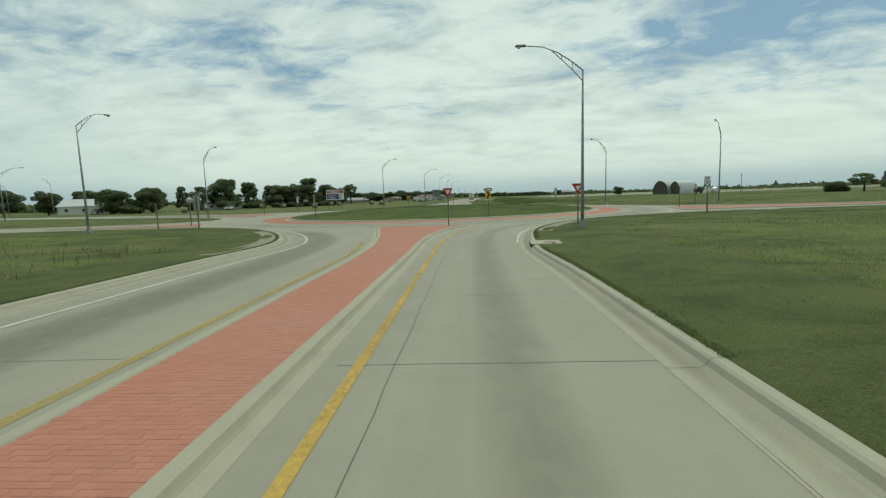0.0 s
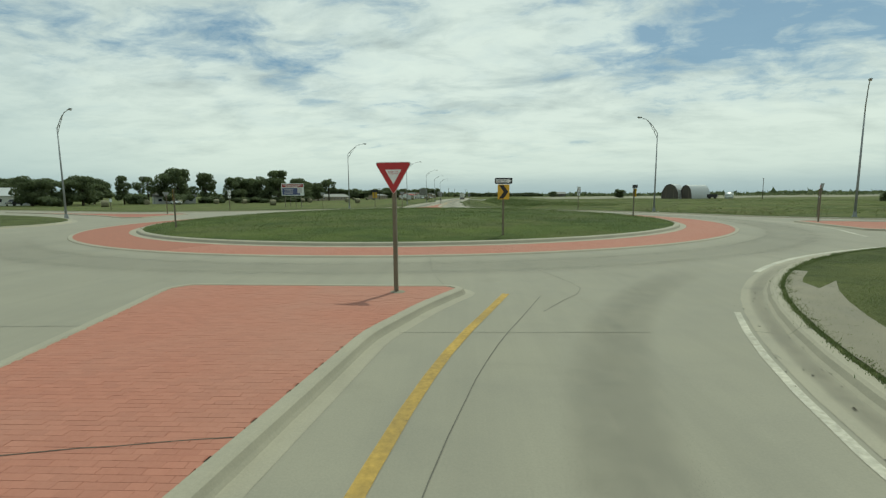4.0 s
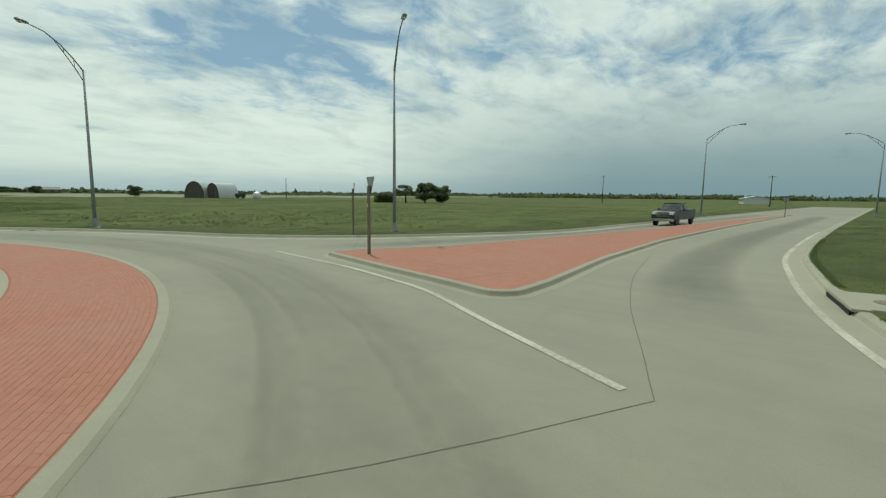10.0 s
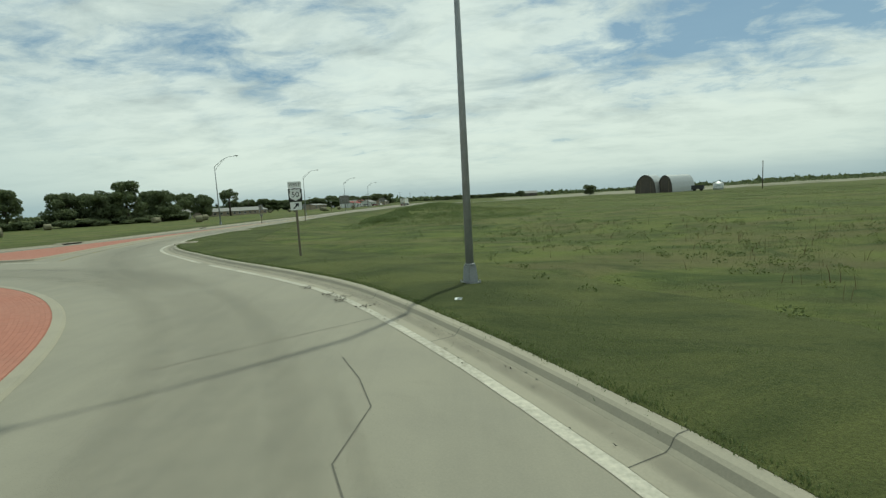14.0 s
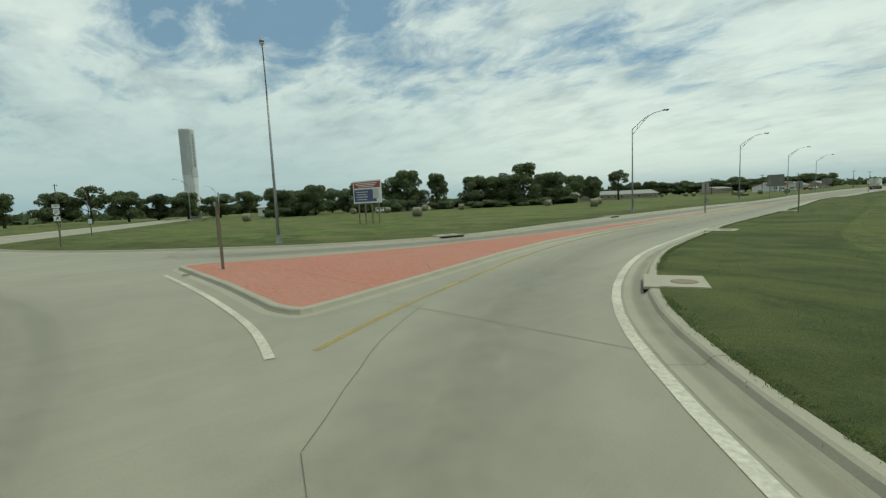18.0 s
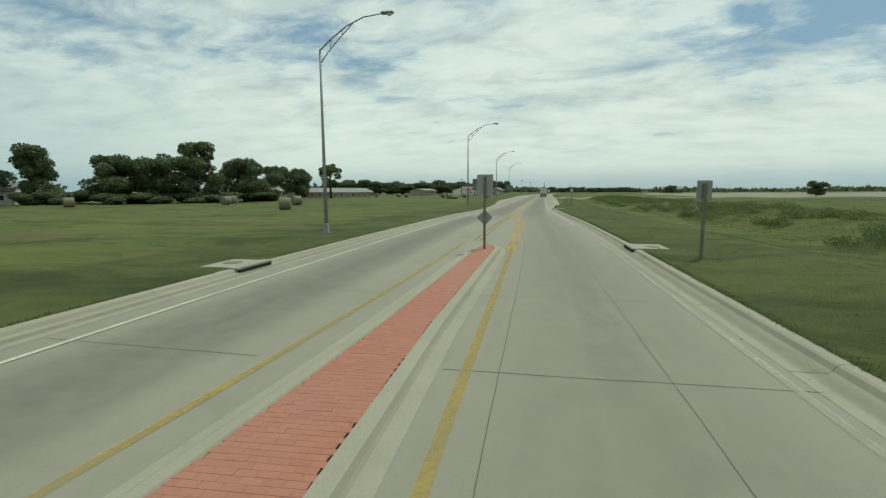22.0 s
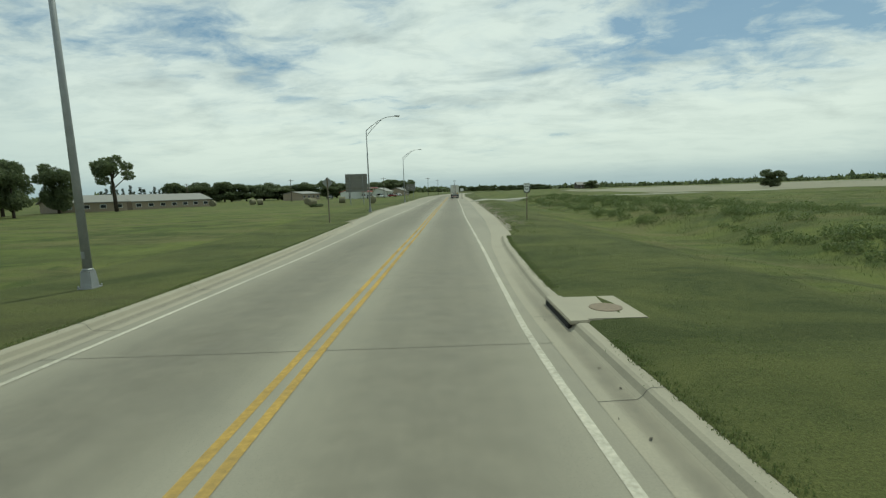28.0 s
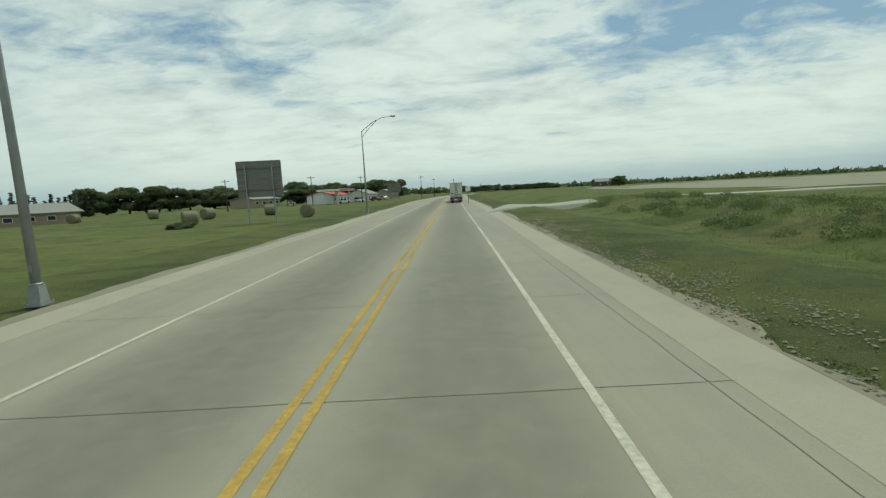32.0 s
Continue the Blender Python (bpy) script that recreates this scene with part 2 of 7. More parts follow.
def grass_mat(name, dark, mid, light, dry, drycut, wild=0.0):
    m = Mat(name, 0.95)
    m.b.inputs["Specular IOR Level"].default_value = 0.15
    a = m.noise(0.035, 5, 0.6, None, 0.4)
    b = m.noise(0.40, 8, 0.72, None, 0.5)
    c = m.noise(9.0, 5, 0.75, (1, 1.4, 1))
    d = m.noise(0.012, 4, 0.6)
    col = m.ramp(b, [(0.30, tuple(v * 0.8 for v in dark)), (0.5, mid), (0.70, tuple(v * 1.15 for v in light))])
    col = m.mix(m.ramp(a, [(drycut, (0, 0, 0)), (drycut + 0.2, (0.75, 0.75, 0.75))]), col, dry)
    col = m.mix(0.35, col, m.ramp(c, [(0.3, tuple(v * 0.45 for v in dark)), (0.7, tuple(v * 1.35 for v in light))]))
    col = m.mix(m.ramp(d, [(0.42, (0, 0, 0)), (0.62, (0.55, 0.55, 0.55))]), col, tuple(v * 0.85 for v in dark))
    e_, f_ = m.noise(0.16, 6, 0.68, (1, 1.8, 1), 0.8), m.noise(34, 4, 0.7)
    col = m.mix(m.ramp(e_, [(0.42, (0, 0, 0)), (0.60, (0.72, 0.72, 0.72))]), col, tuple(v * k for v, k in zip(light, (1.15, 1.15, 0.95))))
    col = m.mix(m.ramp(e_, [(0.30, (0.5, 0.5, 0.5)), (0.46, (0, 0, 0))]), col, tuple(v * k for v, k in zip(dark, (1.25, 0.95, 1.0))))
    col = m.mix(0.6, col, m.ramp(f_, [(0.3, (0.42, 0.43, 0.42)), (0.5, (0.95, 0.95, 0.95)), (0.72, (1.65, 1.62, 1.55))]), "MULTIPLY")
    if wild:
        p_, q_ = m.noise(0.10, 5, 0.62, (1, 2.2, 1), 0.6), m.noise(0.23, 7, 0.7, (1, 1.5, 1), 1.0)
        col = m.mix(m.ramp(p_, [(0.48, (0, 0, 0)), (0.60, (wild, wild, wild))]), col, (0.132, 0.118, 0.054))
        col = m.mix(m.ramp(q_, [(0.52, (0, 0, 0)), (0.62, (wild, wild, wild))]), col, (0.034, 0.056, 0.016))
        col = m.mix(m.ramp(q_, [(0.30, (wild, wild, wild)), (0.40, (0, 0, 0))]), col, (0.128, 0.160, 0.044))
    m.color(col).bump(m.mix(0.5, c, f_), 0.9, 0.06)
    return m.m


M["grass"] = grass_mat("mown_grass", (0.040, 0.056, 0.016), (0.067, 0.083, 0.028), (0.098, 0.105, 0.042), (0.149, 0.121, 0.059), 0.56)
M["field"] = grass_mat("field_grass", (0.040, 0.059, 0.018), (0.077, 0.099, 0.031), (0.119, 0.135, 0.043), (0.148, 0.147, 0.056), 0.45, 0.62)
M["island_grass"] = grass_mat("island_grass", (0.035, 0.059, 0.014), (0.060, 0.087, 0.022), (0.090, 0.111, 0.033), (0.120, 0.120, 0.050), 0.66, 0.30)
M["dirt"] = concrete("bare_soil", (0.225, 0.200, 0.140), (0.145, 0.130, 0.09), 8.0).m
M["stubble"] = concrete("stubble_field", (0.215, 0.20, 0.13), (0.175, 0.165, 0.105), 0.4).m


def leaf_mat(name, dark, light, patchy=None):
    m = Mat(name, 0.7)
    col = m.ramp(m.island(), [(0.0, dark), (0.6, tuple((a + b) / 2 for a, b in zip(dark, light))), (1.0, light)])
    col = m.mix(0.3, col, m.ramp(m.noise(0.5, 3), [(0.35, dark), (0.65, light)]))
    if patchy:
        col = m.mix(m.ramp(m.noise(0.055, 5, 0.6, None, 0.6), [(0.42, (0, 0, 0)), (0.60, (0.75, 0.75, 0.75))]), col, patchy)
    m.color(col)
    tr, mx = m.n.new("ShaderNodeBsdfTranslucent"), m.n.new("ShaderNodeMixShader")
    m.l.new(col, tr.inputs[0])
    mx.inputs[0].default_value = 0.48
    m.l.new(m.b.outputs[0], mx.inputs[1])
    m.l.new(tr.outputs[0], mx.inputs[2])
    m.l.new(mx.outputs[0], m.n["Material Output"].inputs[0])
    return m.m


M["leaf"] = leaf_mat("tree_leaves", (0.088, 0.116, 0.054), (0.175, 0.205, 0.092))
M["leaf_light"] = leaf_mat("pale_leaves", (0.085, 0.112, 0.050), (0.175, 0.205, 0.090))
M["conifer"] = leaf_mat("conifer_needles", (0.032, 0.050, 0.027), (0.070, 0.098, 0.044))
M["blade"] = leaf_mat("grass_blades", (0.088, 0.122, 0.038), (0.185, 0.215, 0.082))
M["weed"] = leaf_mat("weed_leaves", (0.072, 0.106, 0.032), (0.165, 0.195, 0.070), (0.175, 0.195, 0.075))
M["bush_leaf"] = leaf_mat("bushy_weed_leaves", (0.105, 0.145, 0.048), (0.18, 0.215, 0.080))
M["seedhead"] = leaf_mat("brown_seed_heads", (0.085, 0.060, 0.032), (0.17, 0.14, 0.07))
bm_ = Mat("bark", 0.9)
bm_.color(bm_.ramp(bm_.noise(4, 6, 0.7, (1, 1, 0.2)), [(0.3, (0.03, 0.024, 0.017)), (0.7, (0.10, 0.08, 0.06))])).bump(bm_.noise(9, 4, 0.6, (1, 1, 0.15)), 0.6, 0.03)
M["bark"] = bm_.m
M["galv"] = plain("galvanised_steel", (0.33, 0.34, 0.34), 0.5, 0.75, 0.18, 3.0)
M["galv_dark"] = plain("weathered_steel_pole", (0.30, 0.31, 0.31), 0.6, 0.25, 0.2, 3.0)
M["alu"] = plain("bare_aluminium", (0.30, 0.31, 0.30), 0.5, 0.6, 0.12, 4.0)
M["lampglass"] = plain("lamp_glass", (0.55, 0.56, 0.52), 0.15)
wm = Mat("post_timber", 0.85)
wm.color(wm.ramp(wm.noise(5, 7, 0.7, (4, 4, 0.3)), [(0.3, (0.115, 0.098, 0.064)), (0.7, (0.235, 0.205, 0.145))])).bump(wm.noise(14, 5, 0.6, (3, 3, 0.2)), 0.5, 0.01)
M["timber"] = wm.m
M["pole_wood"] = plain("utility_pole_wood", (0.085, 0.068, 0.05), 0.9, 0, 0.3, 3)
M["sign_red"] = plain("sign_red", (0.40, 0.018, 0.022), 0.45, var=0.1)
M["sign_white"] = plain("sign_white", (0.74, 0.75, 0.72), 0.45, var=0.07)
M["sign_black"] = plain("sign_black", (0.014, 0.014, 0.014), 0.5)
M["sign_yellow"] = plain("sign_yellow", (0.62, 0.36, 0.02), 0.45, var=0.1)


def road_paint(name, c, lo, hi):
    """Line paint worn through to the concrete in places."""
    m = Mat(name, 0.8)
    f, h = m.noise(0.45, 8, 0.66), m.noise(12, 4, 0.6)
    m.color(m.ramp(h, [(0.3, tuple(v * 0.75 for v in c)), (0.7, c)]))
    cover_ = m.ramp(m.mix(0.22, f, h), [(0.36, (lo, lo, lo)), (0.60, (hi, hi, hi))])
    m.l.new(cover_, m.b.inputs["Alpha"])
    return m.m


M["paint_yellow"] = road_paint("road_yellow", (0.46, 0.325, 0.075), 0.28, 0.68)
M["yellow_fresh"] = road_paint("road_yellow_fresh", (0.52, 0.335, 0.07), 0.5, 0.9)
M["paint_white"] = road_paint("road_white", (0.60, 0.56, 0.45), 0.62, 0.95)
M["white_worn"] = road_paint("road_white_worn", (0.56, 0.53, 0.43), 0.08, 0.55)
# near-black colour standing in for the shade inside the kerb inlets
M["void"] = plain("inlet_shadow", (0.012, 0.012, 0.011), 0.9)
M["iron"] = plain("cast_iron", (0.21, 0.165, 0.115), 0.8, 0.2, 0.3, 14)
M["hay"] = plain("hay", (0.215, 0.20, 0.125), 0.95, var=0.35, scale=5, bump=0.8)
M["trailer_white"] = plain("trailer_white", (0.66, 0.66, 0.60), 0.4, var=0.07, scale=2)
M["trailer_door"] = plain("trailer_door", (0.56, 0.56, 0.49), 0.45, var=0.10, scale=2)
M["rubber"] = plain("tyre_rubber", (0.018, 0.018, 0.018), 0.85)
M["chrome"] = plain("chrome", (0.6, 0.6, 0.6), 0.15, 1.0, 0.06)
M["dark"] = plain("dark_frame", (0.03, 0.03, 0.03), 0.6)
M["rust"] = plain("rusty_bar", (0.13, 0.075, 0.05), 0.8, 0.2, 0.3)
M["tail_red"] = plain("tail_red", (0.42, 0.02, 0.02), 0.25)
M["carglass"] = plain("car_glass", (0.015, 0.018, 0.02), 0.08)
M["pickup_paint"] = plain("pickup_grey", (0.028, 0.032, 0.038), 0.35, 0.2, 0.08)
M["headlight"] = plain("headlight_glass", (0.75, 0.78, 0.8), 0.1)
M["car_white"] = plain("car_white", (0.68, 0.68, 0.66), 0.3)
M["car_red"] = plain("car_red", (0.22, 0.02, 0.02), 0.3)
M["wall_white"] = plain("white_siding", (0.60, 0.60, 0.55), 0.7, var=0.08)
M["wall_tan"] = plain("tan_brick_wall", (0.33, 0.27, 0.20), 0.85, var=0.15)
M["roof_grey"] = plain("grey_shingles", (0.24, 0.235, 0.215), 0.85, var=0.15, scale=3)
M["roof_red"] = plain("red_roof", (0.36, 0.05, 0.045), 0.6, var=0.12)
M["metal_roof"] = plain("pale_metal_roof", (0.50, 0.51, 0.49), 0.45, 0.4, 0.1, 1.5)
M["barn_end"] = plain("weathered_barn_boards", (0.10, 0.085, 0.07), 0.85, var=0.3, scale=2)
M["window"] = plain("window_glass", (0.03, 0.035, 0.04), 0.1)
M["tower_white"] = plain("tower_white", (0.66, 0.67, 0.64), 0.6, var=0.06, scale=0.3)
M["tower_grey"] = plain("tower_grey", (0.48, 0.49, 0.49), 0.6, var=0.12, scale=0.3)
M["board_back"] = plain("grey_board", (0.20, 0.195, 0.175), 0.85, var=0.2, scale=1.5)
M["bb_red"] = plain("poster_red", (0.34, 0.05, 0.05), 0.5)
M["bb_blue"] = plain("poster_blue", (0.07, 0.085, 0.20), 0.5)
M["bb_pale"] = plain("poster_pale", (0.55, 0.52, 0.50), 0.5)
M["orange"] = plain("placard_yellow", (0.48, 0.30, 0.03), 0.5, var=0.2)

# ---- mesh helpers ----


def part(name, bm, mat, parent=None, label="", smooth=False):
    """Links a bmesh as ONE mesh object, under a thing or part if given."""
    me = bpy.data.meshes.new(name)
    bm.to_mesh(me)
    bm.free()
    for mt in (mat if isinstance(mat, (list, tuple)) else [mat]):
        me.materials.append(M[mt])
    if smooth:
        me.shade_smooth()
    ob = new(name, me)
    if parent:
        ob.parent = parent
    if label:
        ob["label"] = label
    return ob


def thing(name, label, category, m=None, group="", kind=""):
    e = new(name)
    e.empty_display_size = 0.2
    if m is not None:
        e.matrix_basis = m
    return tagged(e, label, category, group, kind)


def box(bm, c, s, bevel=0.0, rot=None):
    r = bmesh.ops.create_cube(bm, size=1)
    m = Matrix.Translation(c) @ (rot.to_4x4() if rot else Matrix()) @ Matrix.Diagonal((*s, 1))
    bmesh.ops.transform(bm, matrix=m, verts=r["verts"])
    if bevel:
        es = list({e for v in r["verts"] for e in v.link_edges})
        bmesh.ops.bevel(bm, geom=es, offset=bevel, segments=2, affect="EDGES", clamp_overlap=True)
    return bm


def nb():
    return bmesh.new()


def tube(bm, pts, radii, n=10, cap=True):
    """A round bar through points, with a radius at each."""
    pts = [Vector(p) for p in pts]
    if not isinstance(radii, (list, tuple)):
        radii = [radii] * len(pts)
    rings = []
    for i, p in enumerate(pts):
        d = (pts[min(i + 1, len(pts) - 1)] - pts[max(i - 1, 0)]).normalized()
        a = d.orthogonal().normalized() if abs(d.z) > 0.9 else d.cross(Vector((0, 0, 1))).normalized()
        b = d.cross(a)
        rings.append([bm.verts.new(p + radii[i] * (math.cos(t) * a + math.sin(t) * b)) for t in (2 * math.pi * k / n for k in range(n))])
    for r0, r1 in zip(rings, rings[1:]):
        # match the nearest start so that rings do not twist
        s = min(range(n), key=lambda k: (r1[k].co - pts[rings.index(r1)] - (r0[0].co - pts[rings.index(r0)])).length)
        for k in range(n):
            bm.faces.new((r0[k], r0[(k + 1) % n], r1[(k + 1 + s) % n], r1[(k + s) % n]))
    if cap:
        bm.faces.new(rings[0][::-1])
        bm.faces.new(rings[-1])
    bmesh.ops.recalc_face_normals(bm, faces=bm.faces)
    return bm


def prism(bm, poly, z0, z1):
    """An upright slab over a flat outline."""
    lo = [bm.verts.new((x, y, z0)) for x, y in poly]
    hi = [bm.verts.new((x, y, z1)) for x, y in poly]
    n = len(poly)
    bm.faces.new(hi)
    bm.faces.new(lo[::-1])
    for i in range(n):
        bm.faces.new((lo[i], lo[(i + 1) % n], hi[(i + 1) % n], hi[i]))
    bmesh.ops.recalc_face_normals(bm, faces=bm.faces)
    return bm


def plate(bm, outline, t):
    """A sheet in the xz plane, t thick along y, from an outline of (x, z)."""
    f = [bm.verts.new((x, -t / 2, z)) for x, z in outline]
    b = [bm.verts.new((x, t / 2, z)) for x, z in outline]
    n = len(f)
    bm.faces.new(f)
    bm.faces.new(b[::-1])
    for i in range(n):
        bm.faces.new((f[i], b[i], b[(i + 1) % n], f[(i + 1) % n]))
    bmesh.ops.recalc_face_normals(bm, faces=bm.faces)
    return bm


def smooth_line(pts, step=1.5, closed=False):
    """Points along a smooth curve through the given ones."""
    P = [Vector(p).to_2d() for p in pts]
    n, out = len(P), []
    for i in range(n if closed else n - 1):
        a, b = P[i], P[(i + 1) % n]
        p0 = P[i - 1] if (closed or i) else a * 2 - b
        p3 = P[(i + 2) % n] if (closed or i + 2 < n) else b * 2 - a
        k = max(1, int((b - a).length / step))
        d1, d2, d3 = (max((v - u).length, 0.01) ** 0.5 for u, v in ((p0, a), (a, b), (b, p3)))
        for j in range(k):
            t = j / k
            m1 = (b - p0) / (d1 + d2) * d2
            m2 = (p3 - a) / (d2 + d3) * d2
            h = (2 * t**3 - 3 * t**2 + 1) * a + (t**3 - 2 * t**2 + t) * m1 + (-2 * t**3 + 3 * t**2) * b + (t**3 - t**2) * m2
            out.append(h)
    if not closed:
        out.append(P[-1])
    return [(v.x, v.y) for v in out]


def offset_line(pts, d, closed=False):
    """The line moved d to its left."""
    P = np.array(pts, float)
    if closed:
        t = np.roll(P, -1, 0) - np.roll(P, 1, 0)
    else:
        t = np.gradient(P, axis=0)
    t /= np.maximum(np.linalg.norm(t, axis=1)[:, None], 1e-6)
    return [tuple(v) for v in P + d * np.stack([-t[:, 1], t[:, 0]], 1)]


def sweep(bm, pts, profile, closed=False):
    """A profile of (offset to the left, z) along a flat line."""
    cols = [offset_line(pts, o, closed) for o, _ in profile]
    rows = [[bm.verts.new((cols[k][i][0], cols[k][i][1], profile[k][1])) for k in range(len(profile))] for i in range(len(pts))]
    m = len(rows)
    for i in range(m if closed else m - 1):
        a, b = rows[i], rows[(i + 1) % m]
        for k in range(len(profile) - 1):
            bm.faces.new((a[k], a[k + 1], b[k + 1], b[k]))
    bmesh.ops.recalc_face_normals(bm, faces=bm.faces)
    return bm


def ribbon(bm, pts, width, z, breaks=None):
    """A painted stripe or joint; breaks: a function of length that says where it is worn away."""
    a, b = offset_line(pts, width / 2), offset_line(pts, -width / 2)
    va = [bm.verts.new((*p, z)) for p in a]
    vb = [bm.verts.new((*p, z)) for p in b]
    for i in range(len(pts) - 1):
        if breaks and breaks(i):
            continue
        bm.faces.new((va[i], vb[i], vb[i + 1], va[i + 1]))
    return bm


def inside(poly, x, y):
    """Whether points lie within an outline (arrays)."""
    P = np.array(poly)
    x1, y1 = P[:, 0], P[:, 1]
    x2, y2 = np.roll(x1, -1), np.roll(y1, -1)
    X, Y = np.asarray(x, float)[..., None], np.asarray(y, float)[..., None]
    with np.errstate(divide="ignore", invalid="ignore"):
        c = ((y1 > Y) != (y2 > Y)) & (X < (x2 - x1) * (Y - y1) / (y2 - y1) + x1)
    return c.sum(-1) % 2 == 1


def dist_to(poly, x, y):
    P = np.array(poly)
    A, B = P, np.roll(P, -1, 0)
    X = np.stack([np.asarray(x, float), np.asarray(y, float)], -1)[:, None, :]
    AB = (B - A)[None]
    t = np.clip(((X - A[None]) * AB).sum(-1) / np.maximum((AB**2).sum(-1), 1e-9), 0, 1)
    return np.sqrt((((A[None] + t[..., None] * AB) - X) ** 2).sum(-1)).min(1)


# ---- ground plan ----
CX, CY, R_GRASS, R_APRON = -5.6, 72.0, 22.4, 26.15
SOUTH_EAST = [(2.5, -70), (2.2, 0), (2.05, 15), (1.85, 19), (1.75, 22.5), (2.3, 28.0), (3.0, 32.1), (4.3, 35.9), (6.3, 39.6), (9.2, 43.0), (12.4, 45.6), (16.4, 47.8), (19.6, 49.0), (24.0, 50.3), (27.8, 51.1), (33.4, 51.7), (41.3, 51.9), (62, 50.2), (106, 45.5), (220, 33)]
NORTH_EAST = [(220, 48), (106, 59.5), (75, 62.6), (54.4, 64.6), (46.9, 65.4), (42.5, 66.6), (37.8, 68.9), (34.1, 71.0), (31.5, 73.0), (29.5, 75.2), (27.6, 78.2), (26.1, 82), (24.2, 85.9), (21.4, 90.6), (18.3, 94.2), (13.4, 99.2), (9.2, 103.9), (6.5, 107), (4.15, 110.4), (2.35, 114.5), (0.85, 120), (0.1, 126.5), (-0.6, 135), (-0.72, 146), (-0.75, 158), (-1.05, 172), (-1.5, 182), (-2.0, 197), (-1.75, 205), (-1.5, 209), (-1.0, 214), (-0.5, 222), (-0.1, 229), (0.3, 240), (0.9, 256), (2.4, 300), (5.4, 400), (16, 520), (60, 640)]
NORTH_WEST = [(48, 648), (4, 530), (-10, 400), (-12.2, 300), (-12.8, 256), (-12.5, 242), (-12.1, 232), (-11.75, 223), (-11.5, 216), (-11.3, 209), (-11.25, 203), (-11.4, 197), (-11.95, 189), (-12.9, 180), (-13.5, 165), (-13.8, 150), (-13.8, 137), (-13.4, 128), (-13.9, 123), (-15.6, 119), (-19.5, 114.3), (-25, 110.2), (-31, 106.3), (-40, 102.6), (-51, 100.3), (-58, 101.2), (-67, 105), (-90, 115.5), (-150, 141), (-260, 187)]
WEST = [(-260, 172), (-150, 126), (-90, 100.5), (-65, 89.5), (-52, 82.5), (-44, 76), (-39.8, 70.5), (-38.6, 66), (-40.2, 61.8), (-45, 59.3), (-60, 58.3), (-100, 58.5), (-220, 58)]
SOUTH_WEST = [(-220, 46), (-80, 47), (-50, 47.8), (-37, 47.8), (-29.5, 46.6), (-24.5, 44.2), (-20, 40.8), (-15.6, 34.9), (-13.0, 29.2), (-12.3, 25.2), (-12.6, 20), (-12.8, 0), (-12.9, -70)]
KERBS = [smooth_line(k, 1.2) for k in (SOUTH_EAST, NORTH_EAST, NORTH_WEST, WEST, SOUTH_WEST)]
OUTLINE = [p for k in KERBS for p in k]


def rise(x, y):
    """Lie of the land away from the roads."""
    x, y = np.asarray(x, float), np.asarray(y, float)
    z = 0.10 + 0.10 * np.sin(x * 0.07 + 1) * np.sin(y * 0.05) + 0.07 * np.sin(x * 0.19 + y * 0.13)
    # ditch and bank along the east side of the north road
    ex = x - np.interp(y, [120, 150, 230, 300, 400], [4, 0, 0, 2.5, 6])
    along = np.clip((y - 112) / 15, 0, 1) * np.clip((520 - y) / 60, 0, 1)
    z = z + along * (-0.75 * np.exp(-((ex - 9.5) / 3.2) ** 2) + 0.55 * np.exp(-((ex - 18) / 5.0) ** 2) * np.clip((y - 150) / 30, 0, 1))
    # shallow swale in the field by the north-east kerb
    z = z - 0.7 * np.exp(-(((x - 40) / 9) ** 2 + ((y - 96) / 12) ** 2)) - 0.45 * np.exp(-(((x - 30) / 7) ** 2 + ((y - 108) / 9) ** 2))
    far = np.hypot(x + 5, y - 100)
    return z + np.clip((far - 260) / 900, 0, 1) * (3.0 + 3.5 * np.sin(x * 0.004 + 0.6) * np.cos(y * 0.003))


def axis_steps(lo, hi, step, far, grow=1.28):
    core = list(np.arange(lo, hi + 0.1, step))
    a, s = [], step
    p = lo
    while p > -far:
        s *= grow
        p -= s
        a.append(p)
    b, s, p = [], step, core[-1]
    while p < far:
        s *= grow
        p += s
        b.append(p)
    return np.array(a[::-1] + core + b)


gx, gy = axis_steps(-70, 112, 2.6, 4200), axis_steps(-45, 330, 2.8, 4200)
GX, GY = np.meshgrid(gx, gy)
fx, fy = GX.ravel(), GY.ravel()
near = (np.abs(fx) < 300) & (fy > -120) & (fy < 700)
dd = np.full(len(fx), 99.0)
dd[near] = np.concatenate([dist_to(OUTLINE, a, b) for a, b in zip(np.array_split(fx[near], 40), np.array_split(fy[near], 40))])
ins = np.zeros(len(fx), bool)
ins[near] = inside(OUTLINE, fx[near], fy[near])
sd = np.where(ins, -dd, dd)
low = np.clip((sd - 3.2) / 2.0, 0, 1)
fz = rise(fx, fy) * low + (1 - low) * -0.35
nx_, ny_ = len(gx), len(gy)
quads = [(j * nx_ + i, j * nx_ + i + 1, (j + 1) * nx_ + i + 1, (j + 1) * nx_ + i) for j in range(ny_ - 1) for i in range(nx_ - 1)]
me = bpy.data.meshes.new("ground")
me.from_pydata(np.stack([fx, fy, fz], 1).tolist(), [], quads)
me.shade_smooth()
me.materials.append(M["field"])
tagged(new("ground", me), "rough green prairie field with dry patches beside the roads", "field", kind="structure")

# one concrete sheet under all lanes
from mathutils.geometry import tessellate_polygon

